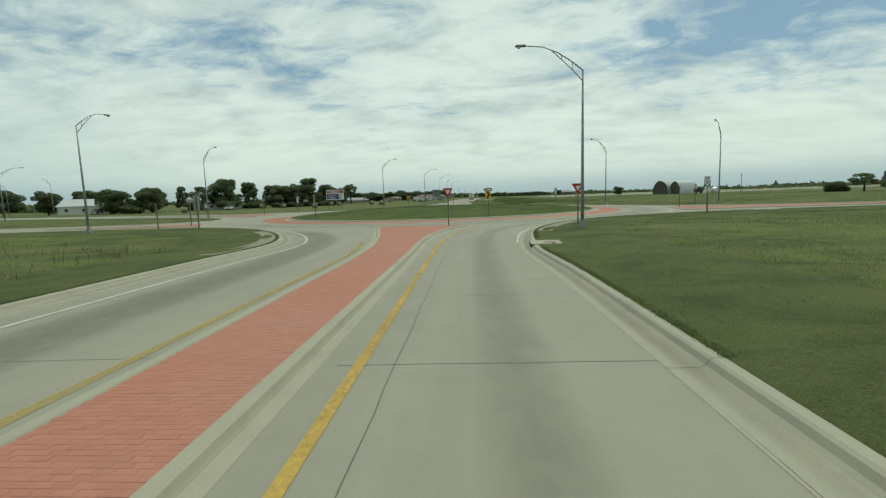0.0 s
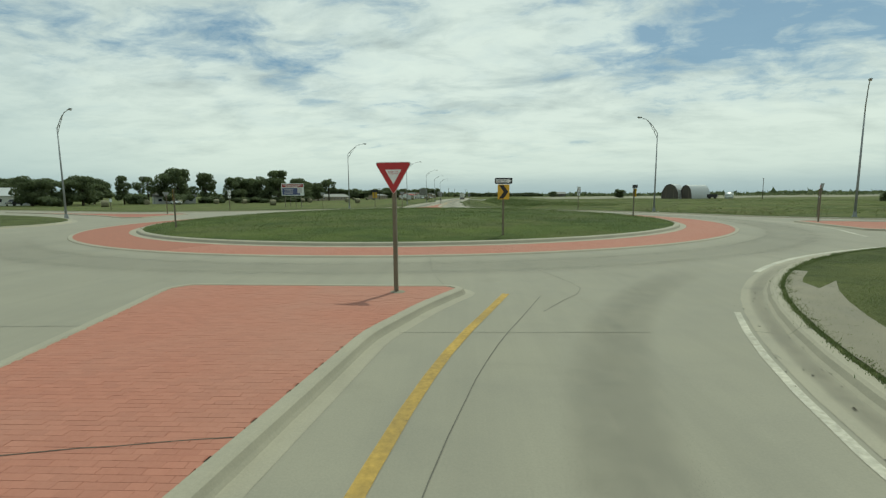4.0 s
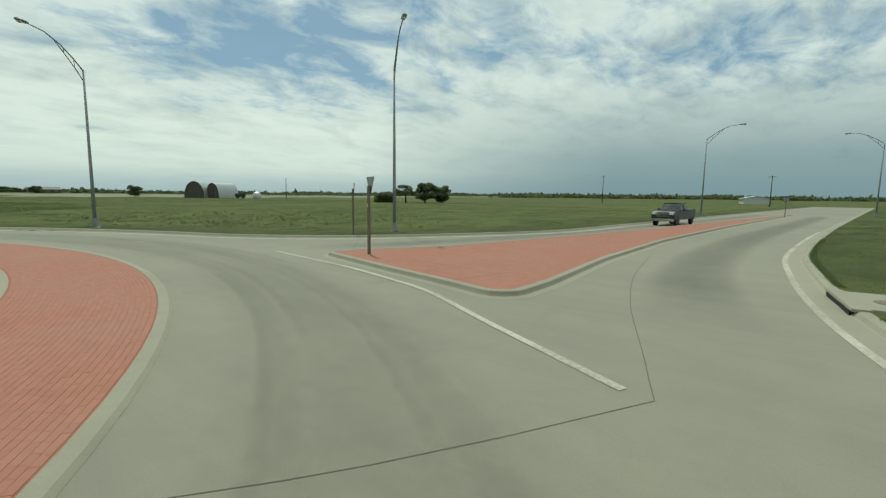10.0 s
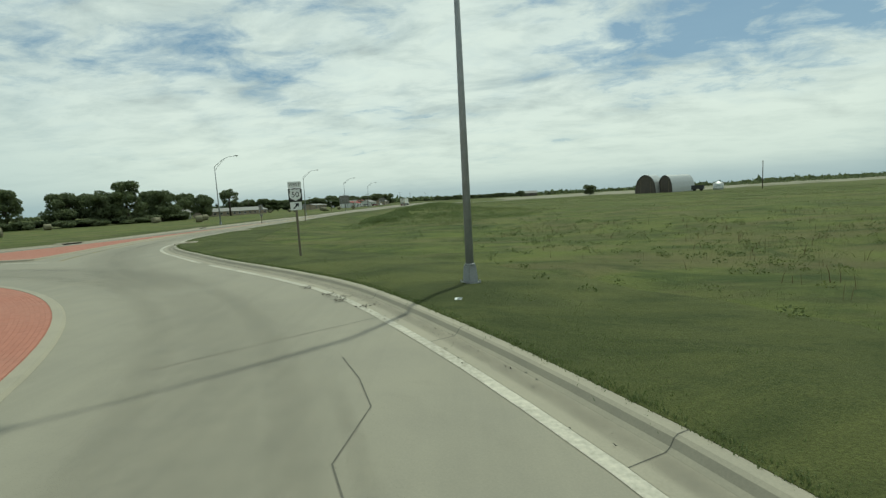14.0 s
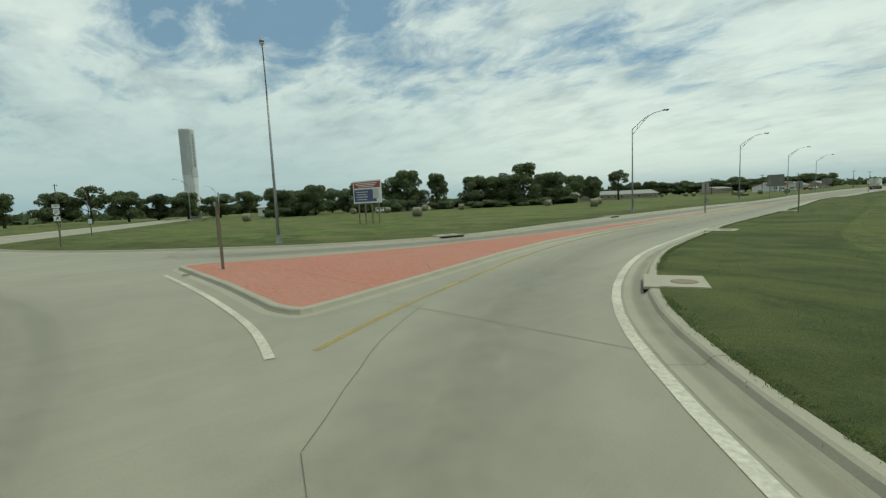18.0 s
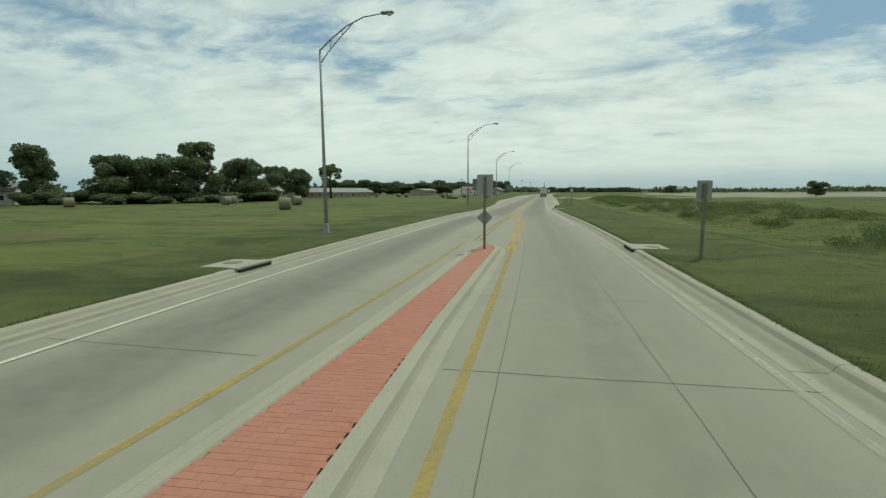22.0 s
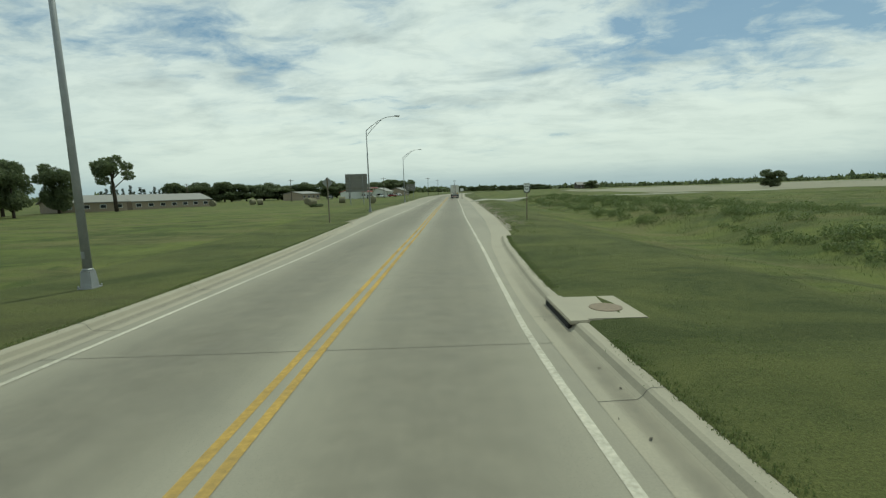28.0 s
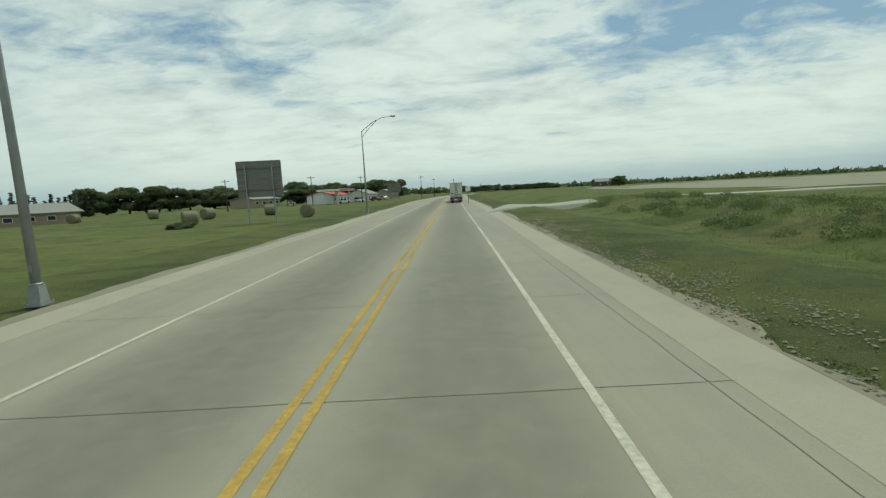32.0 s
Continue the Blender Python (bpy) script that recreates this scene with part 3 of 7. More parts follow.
bm = nb()
vs = [bm.verts.new((x, y, 0)) for x, y in OUTLINE]
for tri in tessellate_polygon([[Vector((x, y, 0)) for x, y in OUTLINE]]):
    try:
        bm.faces.new([vs[i] for i in tri])
    except ValueError:
        pass
bmesh.ops.recalc_face_normals(bm, faces=bm.faces)
if sum(f.normal.z for f in bm.faces) < 0:
    bmesh.ops.reverse_faces(bm, faces=bm.faces)
road = part("road", bm, "concrete")
tagged(road, "worn pale grey concrete roundabout and approach roads", "road", kind="structure")

KERB = [(0.62, 0.004), (0.16, 0.012), (0.10, 0.05), (0.05, 0.125), (0.0, 0.15), (-0.13, 0.152), (-0.17, 0.14), (-0.18, -0.1)]
FLAT = [(0.62, 0.004), (0.1, 0.014), (-0.10, 0.02), (-0.45, 0.03), (-0.5, -0.1)]


def side_of(line):
    """+1 where the road lies to the left of the line."""
    p = offset_line(line, 0.5)[len(line) // 2]
    return 1 if inside(OUTLINE, [p[0]], [p[1]])[0] else -1


for name, line in zip(("kerb_south_east", "kerb_north_east", "kerb_north_west", "kerb_west", "kerb_south_west"), KERBS):
    s = side_of(line)
    runs = [(line, KERB)]
    if name == "kerb_north_east":
        k = next(i for i, p in enumerate(line) if p[1] > 211 and p[0] < 4)
        runs = [(line[: k + 1], KERB), (line[k:], FLAT)]
    if name == "kerb_north_west":
        k = next(i for i, p in enumerate(line) if p[1] < 226)
        runs = [(line[: k + 1], FLAT), (line[k:], KERB)]
    for j, (run, prof) in enumerate(runs):
        bm = sweep(nb(), run, [(s * o, z) for o, z in prof])
        tagged(part(name if not j else name + "_run", bm, "kerb"), "pale concrete kerb and gutter along the roadside", "kerb", kind="structure")
    # grass verge that climbs to the kerb's back
    b = nb()
    levels = [(0.17, 0.145), (0.9, 0.16), (2.2, 0.14), (3.6, None), (5.0, None), (6.4, None)]
    rows = []
    for o, z in levels:
        pts = offset_line(line, -s * o)
        zz = rise([p[0] for p in pts], [p[1] for p in pts]) + 0.03
        if z is None:
            z = [v * 0.6 + 0.05 for v in zz] if o < 4 else ([v + 0.02 for v in zz] if o < 6 else [v - 0.10 for v in zz])
        else:
            flat = 212 if name == "kerb_north_east" else (226 if name == "kerb_north_west" else 9999)
            z = [(z if p[1] < flat else 0.045 * o) + 0.025 * math.sin(i * 0.9 + o * 3) * (o > 0.5) for i, p in enumerate(pts)]
        rows.append([b.verts.new((p[0], p[1], zi)) for p, zi in zip(pts, z)])
    for r0, r1 in zip(rows, rows[1:]):
        for i in range(len(r0) - 1):
            b.faces.new((r0[i], r0[i + 1], r1[i + 1], r1[i]))
    bmesh.ops.recalc_face_normals(b, faces=b.faces)
    tagged(part("verge", b, "grass", smooth=True), "mown green roadside verge behind the kerb", "grass", kind="structure")

# ---- central island ----


def ring(r, n=120, a0=0.0):
    return [(CX + r * math.cos(a0 + 2 * math.pi * k / n), CY + r * math.sin(a0 + 2 * math.pi * k / n)) for k in range(n)]


bm = nb()
rows = []
for r in (R_GRASS - 0.2, 21.4, 19.5, 16, 11, 6, 1.0):
    z = 0.17 + 0.95 * (1 - (r / R_GRASS) ** 2) ** 0.8
    rows.append([bm.verts.new((x, y, z + 0.06 * noise.noise(Vector((x * 0.3, y * 0.3, 0))))) for x, y in ring(r, 120)])
for r0, r1 in zip(rows, rows[1:]):
    for i in range(120):
        bm.faces.new((r0[i], r0[(i + 1) % 120], r1[(i + 1) % 120], r1[i]))
bm.faces.new(rows[-1])
bmesh.ops.recalc_face_normals(bm, faces=bm.faces)
tagged(part("central_island", bm, "island_grass", smooth=True), "low grassy mound in the middle of the roundabout", "island", kind="structure")
bm = sweep(nb(), ring(R_GRASS, 140), [(-0.62, 0.055), (-0.22, 0.065), (-0.14, 0.19), (-0.02, 0.225), (0.16, 0.225), (0.2, 0.0)], True)
tagged(part("kerb_island", bm, "kerb"), "pale concrete kerb round the grassy island", "kerb", kind="structure")
bm = sweep(nb(), ring(R_APRON, 160), [(-0.06, 0.003), (-0.03, 0.03), (0.0, 0.055), (0.20, 0.062), (0.24, 0.0)], True)
tagged(part("kerb_apron", bm, "kerb"), "low mountable concrete kerb round the truck apron", "kerb", kind="structure")
bm = sweep(nb(), ring(R_APRON - 0.20, 160), [(0.0, 0.052), (1.9, 0.055), (R_APRON - R_GRASS - 0.80, 0.052)], True)
apron = part("truck_apron", bm, "mortar")
tagged(apron, "red brick truck apron round the island", "pavement", kind="structure")

# ---- splitter islands ----
SPLIT = {
    "south": [(-3.75, -60), (-3.7, 18.2), (-3.7, 22.4), (-3.8, 26.0), (-3.6, 30.3), (-2.85, 35.6), (-2.1, 37.6), (-1.25, 39.3), (-1.6, 39.75), (-3.5, 39.75), (-5.9, 39.85), (-8.6, 39.9), (-9.0, 39.3), (-8.4, 36.6), (-7.0, 29.5), (-6.3, 24.5), (-6.1, 20), (-6.1, -60)],
    "east": [(26.5, 67.4), (25.5, 63.2), (24.8, 59.8), (24.4, 58.2), (24.9, 57.6), (26.8, 57.6), (32.8, 58.1), (42.8, 58.2), (59, 57.2), (106, 53.2), (106.1, 53.7), (60, 60.4), (48, 62.2), (40.1, 63.6), (31.3, 65.4), (28.0, 67.3)],
    "north": [(-14.9, 106.7), (-7.5, 106.2), (-3.0, 105.7), (-2.0, 105.9), (-2.2, 107.0), (-3.0, 110.3), (-4.7, 117.1), (-5.6, 122), (-6.1, 128), (-6.32, 134), (-6.4, 142), (-6.15, 153.2), (-6.4, 154.4), (-7.1, 154.5), (-7.35, 153.2), (-7.75, 141.5), (-8.55, 129), (-9.7, 122), (-10.6, 116.8), (-12.6, 111.5), (-14.9, 107.7)],
    "west": [(-31.5, 50.4), (-33.0, 54.6), (-34.2, 55.6), (-38, 54.6), (-52, 53.4), (-52.1, 52.9), (-40, 51.6), (-33.5, 50.3)],
    "north_west": [(-39.5, 81.0), (-39.8, 91.0), (-42, 92.8), (-46, 91.5), (-60, 95.4), (-80, 104.2), (-80.2, 103.6), (-60, 93.4), (-48, 85.8), (-42, 80.8)],
}


def sub_smooth(poly, step=0.8):
    """The outline cut into short pieces, corners kept softly round."""
    out = []
    n = len(poly)
    for i in range(n):
        a, b, c = Vector(poly[i - 1]), Vector(poly[i]), Vector(poly[(i + 1) % n])
        r = min(0.35, (a - b).length * 0.4, (c - b).length * 0.4)
        p, q = b + (a - b).normalized() * r, b + (c - b).normalized() * r
        for t in (0, 0.5, 1):
            out.append(tuple((1 - t) ** 2 * p + 2 * t * (1 - t) * b + t * t * q))
    return out


def orient(poly):
    a = sum(p[0] * q[1] - q[0] * p[1] for p, q in zip(poly, poly[1:] + poly[:1]))
    return poly if a > 0 else poly[::-1]


SPLIT_FILL = {}
for key, poly in SPLIT.items():
    line = sub_smooth(orient(poly))
    bm = sweep(nb(), line, [(-0.26, 0.003), (-0.035, 0.009), (-0.005, 0.05), (0.03, 0.118), (0.07, 0.138), (0.22, 0.142), (0.30, 0.05)], True)
    tagged(part("kerb_splitter_" + key, bm, "kerb"), "pale concrete kerb edging a red brick splitter island", "kerb", kind="structure")
    inner = offset_line(line, 0.26, True)
    SPLIT_FILL[key] = inner
    bm = nb()
    vs = [bm.verts.new((x, y, 0.122)) for x, y in inner]
    for tri in tessellate_polygon([[Vector((x, y, 0)) for x, y in inner]]):
        try:
            bm.faces.new([vs[i] for i in tri])
        except ValueError:
            pass
    bmesh.ops.recalc_face_normals(bm, faces=bm.faces)
    sp = part("splitter_island_" + key, bm, "mortar")
    tagged(sp, "red brick splitter island between two lanes", "traffic island", kind="structure")

# ---- road paint and joints ----


def cut(line, y0, y1):
    return [p for p in line if y0 <= p[1] <= y1]


rnd = random.Random(5)
NE, NW, SE, SW = KERBS[1], KERBS[2], KERBS[0], KERBS[4]


stripe_count = iter(range(1000))


def stripe(name, pts, width, mat, label):
    z = 0.006 + 0.0012 * (next(stripe_count) % 7)
    tagged(part(name, ribbon(nb(), pts, width, z, lambda i: False), mat), label, "road marking", kind="structure")


def lane_edge(line, off, lo, hi):
    """Part of a line beside a kerb, between two places along it."""
    s = side_of(line)
    p = offset_line(line, s * off)
    a = min(range(len(p)), key=lambda i: math.hypot(p[i][0] - lo[0], p[i][1] - lo[1]))
    b = min(range(len(p)), key=lambda i: math.hypot(p[i][0] - hi[0], p[i][1] - hi[1]))
    return p[min(a, b): max(a, b) + 1]


stripe("white_line", lane_edge(SE, 0.75, (2, 25), (5, 37)), 0.12, "paint_white", "faded white edge line on concrete")
stripe("white_line", lane_edge(SE, 0.66, (8, 42), (60, 50)), 0.18, "paint_white", "white edge line on concrete")
stripe("white_line", lane_edge(NE, 0.72, (54, 64), (14, 99)), 0.18, "paint_white", "white edge line on concrete")
stripe("white_line", lane_edge(NE, 0.78, (12.5, 100), (-0.4, 134)), 0.20, "paint_white", "white edge line on concrete")
stripe("white_line", lane_edge(SW, 1.6, (-25, 47), (-12.8, 0)), 0.15, "paint_white", "white edge line on concrete")
stripe("white_line", lane_edge(NW, 1.3, (-12.9, 181), (-26, 110)), 0.12, "paint_white", "white edge line on concrete")
WHITE_R = smooth_line([(-1.85, 169), (-2.2, 180), (-2.85, 194), (-2.82, 200), (-2.68, 206), (-2.57, 212), (-2.43, 220), (-2.28, 229), (-2.1, 237), (-1.5, 258), (0.1, 320), (3.0, 400), (13, 520), (56, 641)], 1.0)
WHITE_L = smooth_line([(-11.6, 180), (-11.0, 188), (-10.55, 195), (-10.3, 201), (-10.05, 207), (-9.95, 213), (-9.87, 221), (-9.7, 231), (-9.45, 241), (-9.0, 258), (-7.6, 320), (-5.5, 400), (7, 526), (51, 646)], 1.0)
CENTRE = smooth_line([(-6.85, 178), (-6.5, 194), (-6.35, 200), (-6.2, 206), (-6.0, 213), (-5.85, 219), (-5.65, 228), (-5.45, 236), (-5.1, 250), (-4.75, 264), (-3.3, 320), (-1.0, 400), (10, 523), (54, 643)], 1.0)
stripe("white_line", lane_edge(NE, 0.85, (-0.5, 135), (-1.0, 168)), 0.13, "white_worn", "white edge line worn almost away")
stripe("white_line", WHITE_R, 0.12, "paint_white", "worn white edge line on concrete")
stripe("white_line", WHITE_L, 0.11, "paint_white", "worn white edge line on concrete")
for o in (-0.14, 0.14):
    w = smooth_line([(-7.6, 157), (-7.5, 165), (-7.2, 175), (-6.85, 182)], 1.0)
    stripe("yellow_line", offset_line(w, o), 0.15, "paint_yellow", "faded double yellow line")
    w = smooth_line([(-5.75, 153), (-5.75, 165), (-6.2, 175), (-6.7, 182)], 1.0)
    stripe("yellow_line", offset_line(w, o), 0.15, "yellow_fresh", "double yellow line")
    w = offset_line(CENTRE, o)
    stripe("yellow_line", w, 0.13, "yellow_fresh", "double yellow centre line")
stripe("yellow_line", smooth_line([(-5.7, 154), (-5.72, 146), (-5.72, 135), (-5.6, 128), (-5.0, 123), (-3.6, 116.5), (-1.7, 110.5), (-0.6, 107.4), (0.5, 104.9)], 1.0), 0.15, "paint_yellow", "faded yellow edge line beside the brick island")
stripe("yellow_line", smooth_line([(-8.1, 156), (-8.4, 146), (-9.0, 135), (-9.9, 126), (-10.8, 121)], 1.0), 0.14, "paint_yellow", "yellow edge line beside the brick island")
stripe("yellow_line", smooth_line([(-2.85, -60), (-2.85, 10), (-2.85, 21.7), (-2.8, 27), (-2.2, 32), (-1.6, 35.0), (-0.9, 37.3), (-0.3, 39.2)], 1.0), 0.17, "yellow_fresh", "worn yellow edge line beside the brick island")
stripe("yellow_line", smooth_line([(-6.75, -60), (-6.65, 16.5), (-6.75, 23), (-7.4, 27.5)], 1.0), 0.22, "paint_yellow", "worn yellow edge line beside the brick island")
stripe("white_line", smooth_line([(25.8, 69.9), (25.5, 67.5), (25.0, 64.0), (24.4, 61.5), (23.9, 59.8), (22.4, 56.9), (20.9, 53.9)], 0.7), 0.16, "paint_white", "faded white edge line round the brick island")
stripe("white_line", smooth_line([(-13.0, 105.8), (-8.0, 105.5), (-4.0, 105.1), (-1.5, 104.7), (0.3, 104.2)], 0.7), 0.17, "paint_white", "faded white edge line round the brick island")


def joint(pts, width=0.012):
    p = smooth_line(pts, 0.7)
    p = [(x + rnd.uniform(-0.012, 0.012), y + rnd.uniform(-0.012, 0.012)) for x, y in p]
    return part("joint", ribbon(nb(), p, width, 0.005), "joint", road)


# radial joints of the far half, then those along the driven half with their kinks
for k in range(5, 12):
    a = 2 * math.pi * (k + 0.3) / 13
    jit = 0.05 * math.sin(k * 7)
    joint([(CX + r * math.cos(a + jit * (r - 26) / 8), CY + r * math.sin(a + jit * (r - 26) / 8)) for r in (26.4, 29, 32.0)], 0.010)
for pts in ([(-2.6, 45.7), (-2.3, 42.6), (-1.8, 39.9)], [(0.6, 45.1), (1.2, 42.4), (1.7, 39.9), (1.0, 38.6), (0.3, 37.5)], [(11.0, 52.1), (12.7, 50.4), (14.9, 48.8), (16.2, 48.2)], [(15.3, 56.9), (17.7, 55.2), (20.8, 53.5)],
            [(20.8, 53.5), (22.9, 54.2), (25.5, 55.1), (29.6, 56.2), (35.6, 57.2)], [(19.7, 64.2), (22.0, 62.7), (24.0, 61.5), (24.7, 61.2)], [(31.9, 71.4), (29.6, 69.2), (27.4, 67.0)], [(24.0, 71.9), (24.9, 71.8), (27.8, 74.6), (28.9, 76.0)],
            [(19.8, 80.7), (21.6, 80.1), (23.4, 79.9), (26.7, 80.1)], [(19.2, 84.9), (21.2, 86.5), (23.0, 87.9)], [(9.3, 94.4), (10.8, 96.6), (12.5, 99.6)], [(3.3, 103.2), (4.7, 102.6), (6.2, 102.1)], [(3.3, 103.2), (0.9, 106.0), (-0.6, 108.4)]):
    joint(pts, 0.012)
for y in np.arange(-10, 38, 4.6):
    joint([(-3.2, y), (1.9, y + 0.1)])
    joint([(-6.3, y + 0.4), (-11.8, y + 0.2)])
for y in np.arange(108, 330, 4.6):
    if y < 154:
        joint([(np.interp(y, [108, 127, 154], [-1.6, -6.2, -5.9]), y), (np.interp(y, [108, 121, 135, 154], [5.6, 0.8, -1.1, -1.2]), y + 0.15)])
        joint([(np.interp(y, [108, 127, 154], [-12.6, -9.9, -8.0]), y), (np.interp(y, [108, 117, 127, 154], [-22, -16.4, -13.1, -13.1]), y + 0.1)])
    else:
        joint([(np.interp(y, [154, 195, 330], [-13.0, -12.4, -12.6]), y), (np.interp(y, [154, 195, 228, 330], [-1.3, -2.2, 0.0, 2.6]), y + 0.1)], 0.012)
for x in np.arange(34, 100, 4.6):
    joint([(x, np.interp(x, [34, 106], [58.0 - 0.6, 52.4])), (x + 0.1, np.interp(x, [34, 62, 106], [52.0, 50.8, 46.2]))])
    joint([(x, np.interp(x, [34, 60, 106], [65.4, 60.9, 54.4])), (x + 0.1, np.interp(x, [34, 43, 75, 106], [70.3, 66, 62.1, 58.9]))])
# lengthwise joints
joint([(-2.3, -60), (-2.3, 20), (-2.2, 28), (-1.2, 34), (0.5, 39)], 0.014)
joint([(1.7, -60), (1.6, 20), (1.8, 28), (3.3, 35)], 0.012)
joint([(-5.1, 124), (-5.3, 135), (-5.2, 155), (-5.9, 172), (-6.3, 182)], 0.011)
joint([(-1.6, 190), (-1.9, 200), (-1.2, 214), (-0.9, 228), (0.0, 262), (1.6, 320)], 0.010)
joint([(-3.0, 136), (-3.1, 160), (-3.4, 190)], 0.008)
# wandering cracks in the circulating lane
for pts in ([(23.9, 69.4), (24.0, 71.9), (23.3, 73.9), (23.4, 75.5), (22.8, 77.6), (23.3, 79.9), (23.25, 81.0), (22.9, 82.1), (23.1, 83.2), (22.2, 85.1)], [(8.6, 97.5), (6.9, 100.5), (5.8, 104.0)]):
    joint([(x + rnd.uniform(-0.1, 0.1), y + rnd.uniform(-0.1, 0.1)) for x, y in pts], 0.02)


# films of oil and rubber along the lanes
def film(pts, width, strength, z=0.003):
    cols = (-0.5, -0.28, 0.0, 0.28, 0.5)
    lines = [offset_line(pts, c * width) for c in cols]
    n = len(pts)
    me = bpy.data.meshes.new("tyre_film")
    me.from_pydata([(x, y, z) for ln in lines for x, y in ln], [], [(c * n + i, c * n + i + 1, (c + 1) * n + i + 1, (c + 1) * n + i) for c in range(4) for i in range(n - 1)])
    at = me.attributes.new("film", "FLOAT", "POINT")
    ends = [min(1.0, i / 5, (n - 1 - i) / 5) for i in range(n)]
    at.data.foreach_set("value", [strength * a * e for a in (0, 0.75, 1, 0.75, 0) for e in ends])
    me.materials.append(M["film"])
    ob = new("tyre_film", me)
    ob.parent = road


def arc(r, a0, a1):
    return [(CX + r * math.cos(radians(a)), CY + r * math.sin(radians(a))) for a in np.linspace(a0, a1, 60)]


film(smooth_line([(-0.5, -60), (-0.5, 10), (-0.5, 22), (-0.2, 30), (0.9, 35), (3.2, 39.5), (7.0, 43.8)], 1.0), 1.3, 0.20)
film(smooth_line([(-9.6, -60), (-9.5, 10), (-9.6, 22), (-10.4, 29), (-12.6, 34.5), (-17, 40.5)], 1.0), 2.6, 0.35)
for r, w, k in ((28.9, 3.8, 0.14), (27.9, 0.7, 0.08), (29.8, 0.7, 0.09)):
    film(arc(r, -150, 150), w, k)
for r, a0, a1 in ((29.4, -38, 4), (28.4, -30, 18), (30.4, -12, 24), (27.7, -52, -10)):
    film(arc(r, a0, a1), 0.30, 0.11)
out = smooth_line([(16, 91.5), (9.5, 98), (4.5, 104), (0.6, 110.5), (-1.8, 117.5), (-3.2, 124), (-3.6, 133), (-3.6, 152), (-4.0, 170), (-4.6, 182)], 1.0)
film(out, 3.4, 0.15)
film(out, 0.9, 0.08)
film(smooth_line([(-10.4, 182), (-10.8, 165), (-10.8, 150), (-10.9, 135), (-11.4, 126), (-13.0, 119), (-17.0, 112), (-22.5, 107.2)], 1.0), 3.0, 0.30)
far_lane = [p for p in CENTRE if p[1] < 420]
film(offset_line(far_lane, -1.95), 3.3, 0.28)
film(offset_line(far_lane, 2.1), 3.6, 0.30)
film(smooth_line([(24.5, 53.6), (33, 55), (45, 55), (62, 53.6), (104, 49.6)], 1.0), 2.6, 0.30)
film(smooth_line([(27.0, 70.5), (33, 67.8), (42, 65.2), (62, 62), (104, 56.8)], 1.0), 2.4, 0.26)


# open seams across the brick islands
for key, a, b in (("east", (27.3, 64.0), (26.7, 59.2)), ("east", (25.2, 61.5), (26.8, 61.0)), ("east", (24.9, 59.8), (27.6, 59.1)), ("north", (-9.2, 109.0), (-3.4, 108.7)), ("north", (-5.6, 112.9), (-3.9, 111.7)), ("north", (-8.3, 117.5), (-5.2, 116.9)), ("north", (-8.4, 128.0), (-7.2, 128.1)), ("south", (-7.1, 31.6), (-3.5, 32.3)), ("south", (-6.2, 20.0), (-3.9, 20.1))):
    p = smooth_line([a, ((a[0] + b[0]) / 2 + 0.04, (a[1] + b[1]) / 2 + 0.03), b], 0.35)
    p = [(x + rnd.uniform(-0.015, 0.015), y + rnd.uniform(-0.015, 0.015)) for x, y in p]
    part("seam", ribbon(nb(), p, 0.016, 0.1282), "mud", bpy.data.objects["splitter_island_" + key])


def ragged(name, line, lo, hi, z, mat, label, seed):
    """A strip behind a road edge whose far side wanders and breaks off."""
    s = side_of(NE) if line is NE else side_of(NW)
    g_ = random.Random(seed)
    P = [p for p in line if lo < p[1] < hi and abs(p[0]) < 60]
    a = offset_line(P, -s * 0.42)
    w = [max(0.0, 0.32 + 0.6 * noise.noise(Vector((i * 0.09, seed, 0))) + 0.22 * noise.noise(Vector((i * 0.6, seed, 3))) + g_.uniform(-0.1, 0.1)) for i in range(len(P))]
    b = nb()
    r0, r1 = [], []
    for i, (p, q) in enumerate(zip(a, offset_line(P, -s * 1.42))):
        r0.append(b.verts.new((p[0], p[1], 0.030)))
        r1.append(b.verts.new((p[0] + (q[0] - p[0]) * w[i], p[1] + (q[1] - p[1]) * w[i], z + 0.04 * w[i])))
    for i in range(len(P) - 1):
        if w[i] + w[i + 1] > 0.02:
            b.faces.new((r0[i], r0[i + 1], r1[i + 1], r1[i]))
    tagged(part(name, b, mat), label, "soil", kind="structure")


ragged("bare_edge", NE, 214, 420, 0.05, "dirt", "ragged strip of dry soil beside the shoulder", 3)
ragged("bare_edge", NW, 228, 420, 0.05, "dirt", "ragged strip of dry soil beside the shoulder", 8)

# side road that leaves the north road across the ditch
bm = nb()
prev = None
for x, y, w in ((2.6, 291, 17), (4.2, 291.5, 13), (6.5, 292.2, 10), (10, 293.6, 8), (16, 295.6, 7), (26, 298.5, 6.5), (45, 302, 6.5), (80, 307, 6.5), (140, 314, 6.5)):
    row = []
    for o in (-0.6, -0.5, 0.0, 0.5, 0.6):
        px, py = x + o * w * 0.22, y + o * w
        top = max(float(rise(px, py)), 0.0) + 0.07 if x > 4 else 0.032
        row.append(bm.verts.new((px, py, top if abs(o) < 0.55 else top - 0.9)))
    if prev:
        for i in range(4):
            bm.faces.new((prev[i], row[i], row[i + 1], prev[i + 1]))
    prev = row
bmesh.ops.recalc_face_normals(bm, faces=bm.faces)
tagged(part("side_road", bm, "shoulder"), "narrow pale side road crossing the ditch", "road", kind="structure")


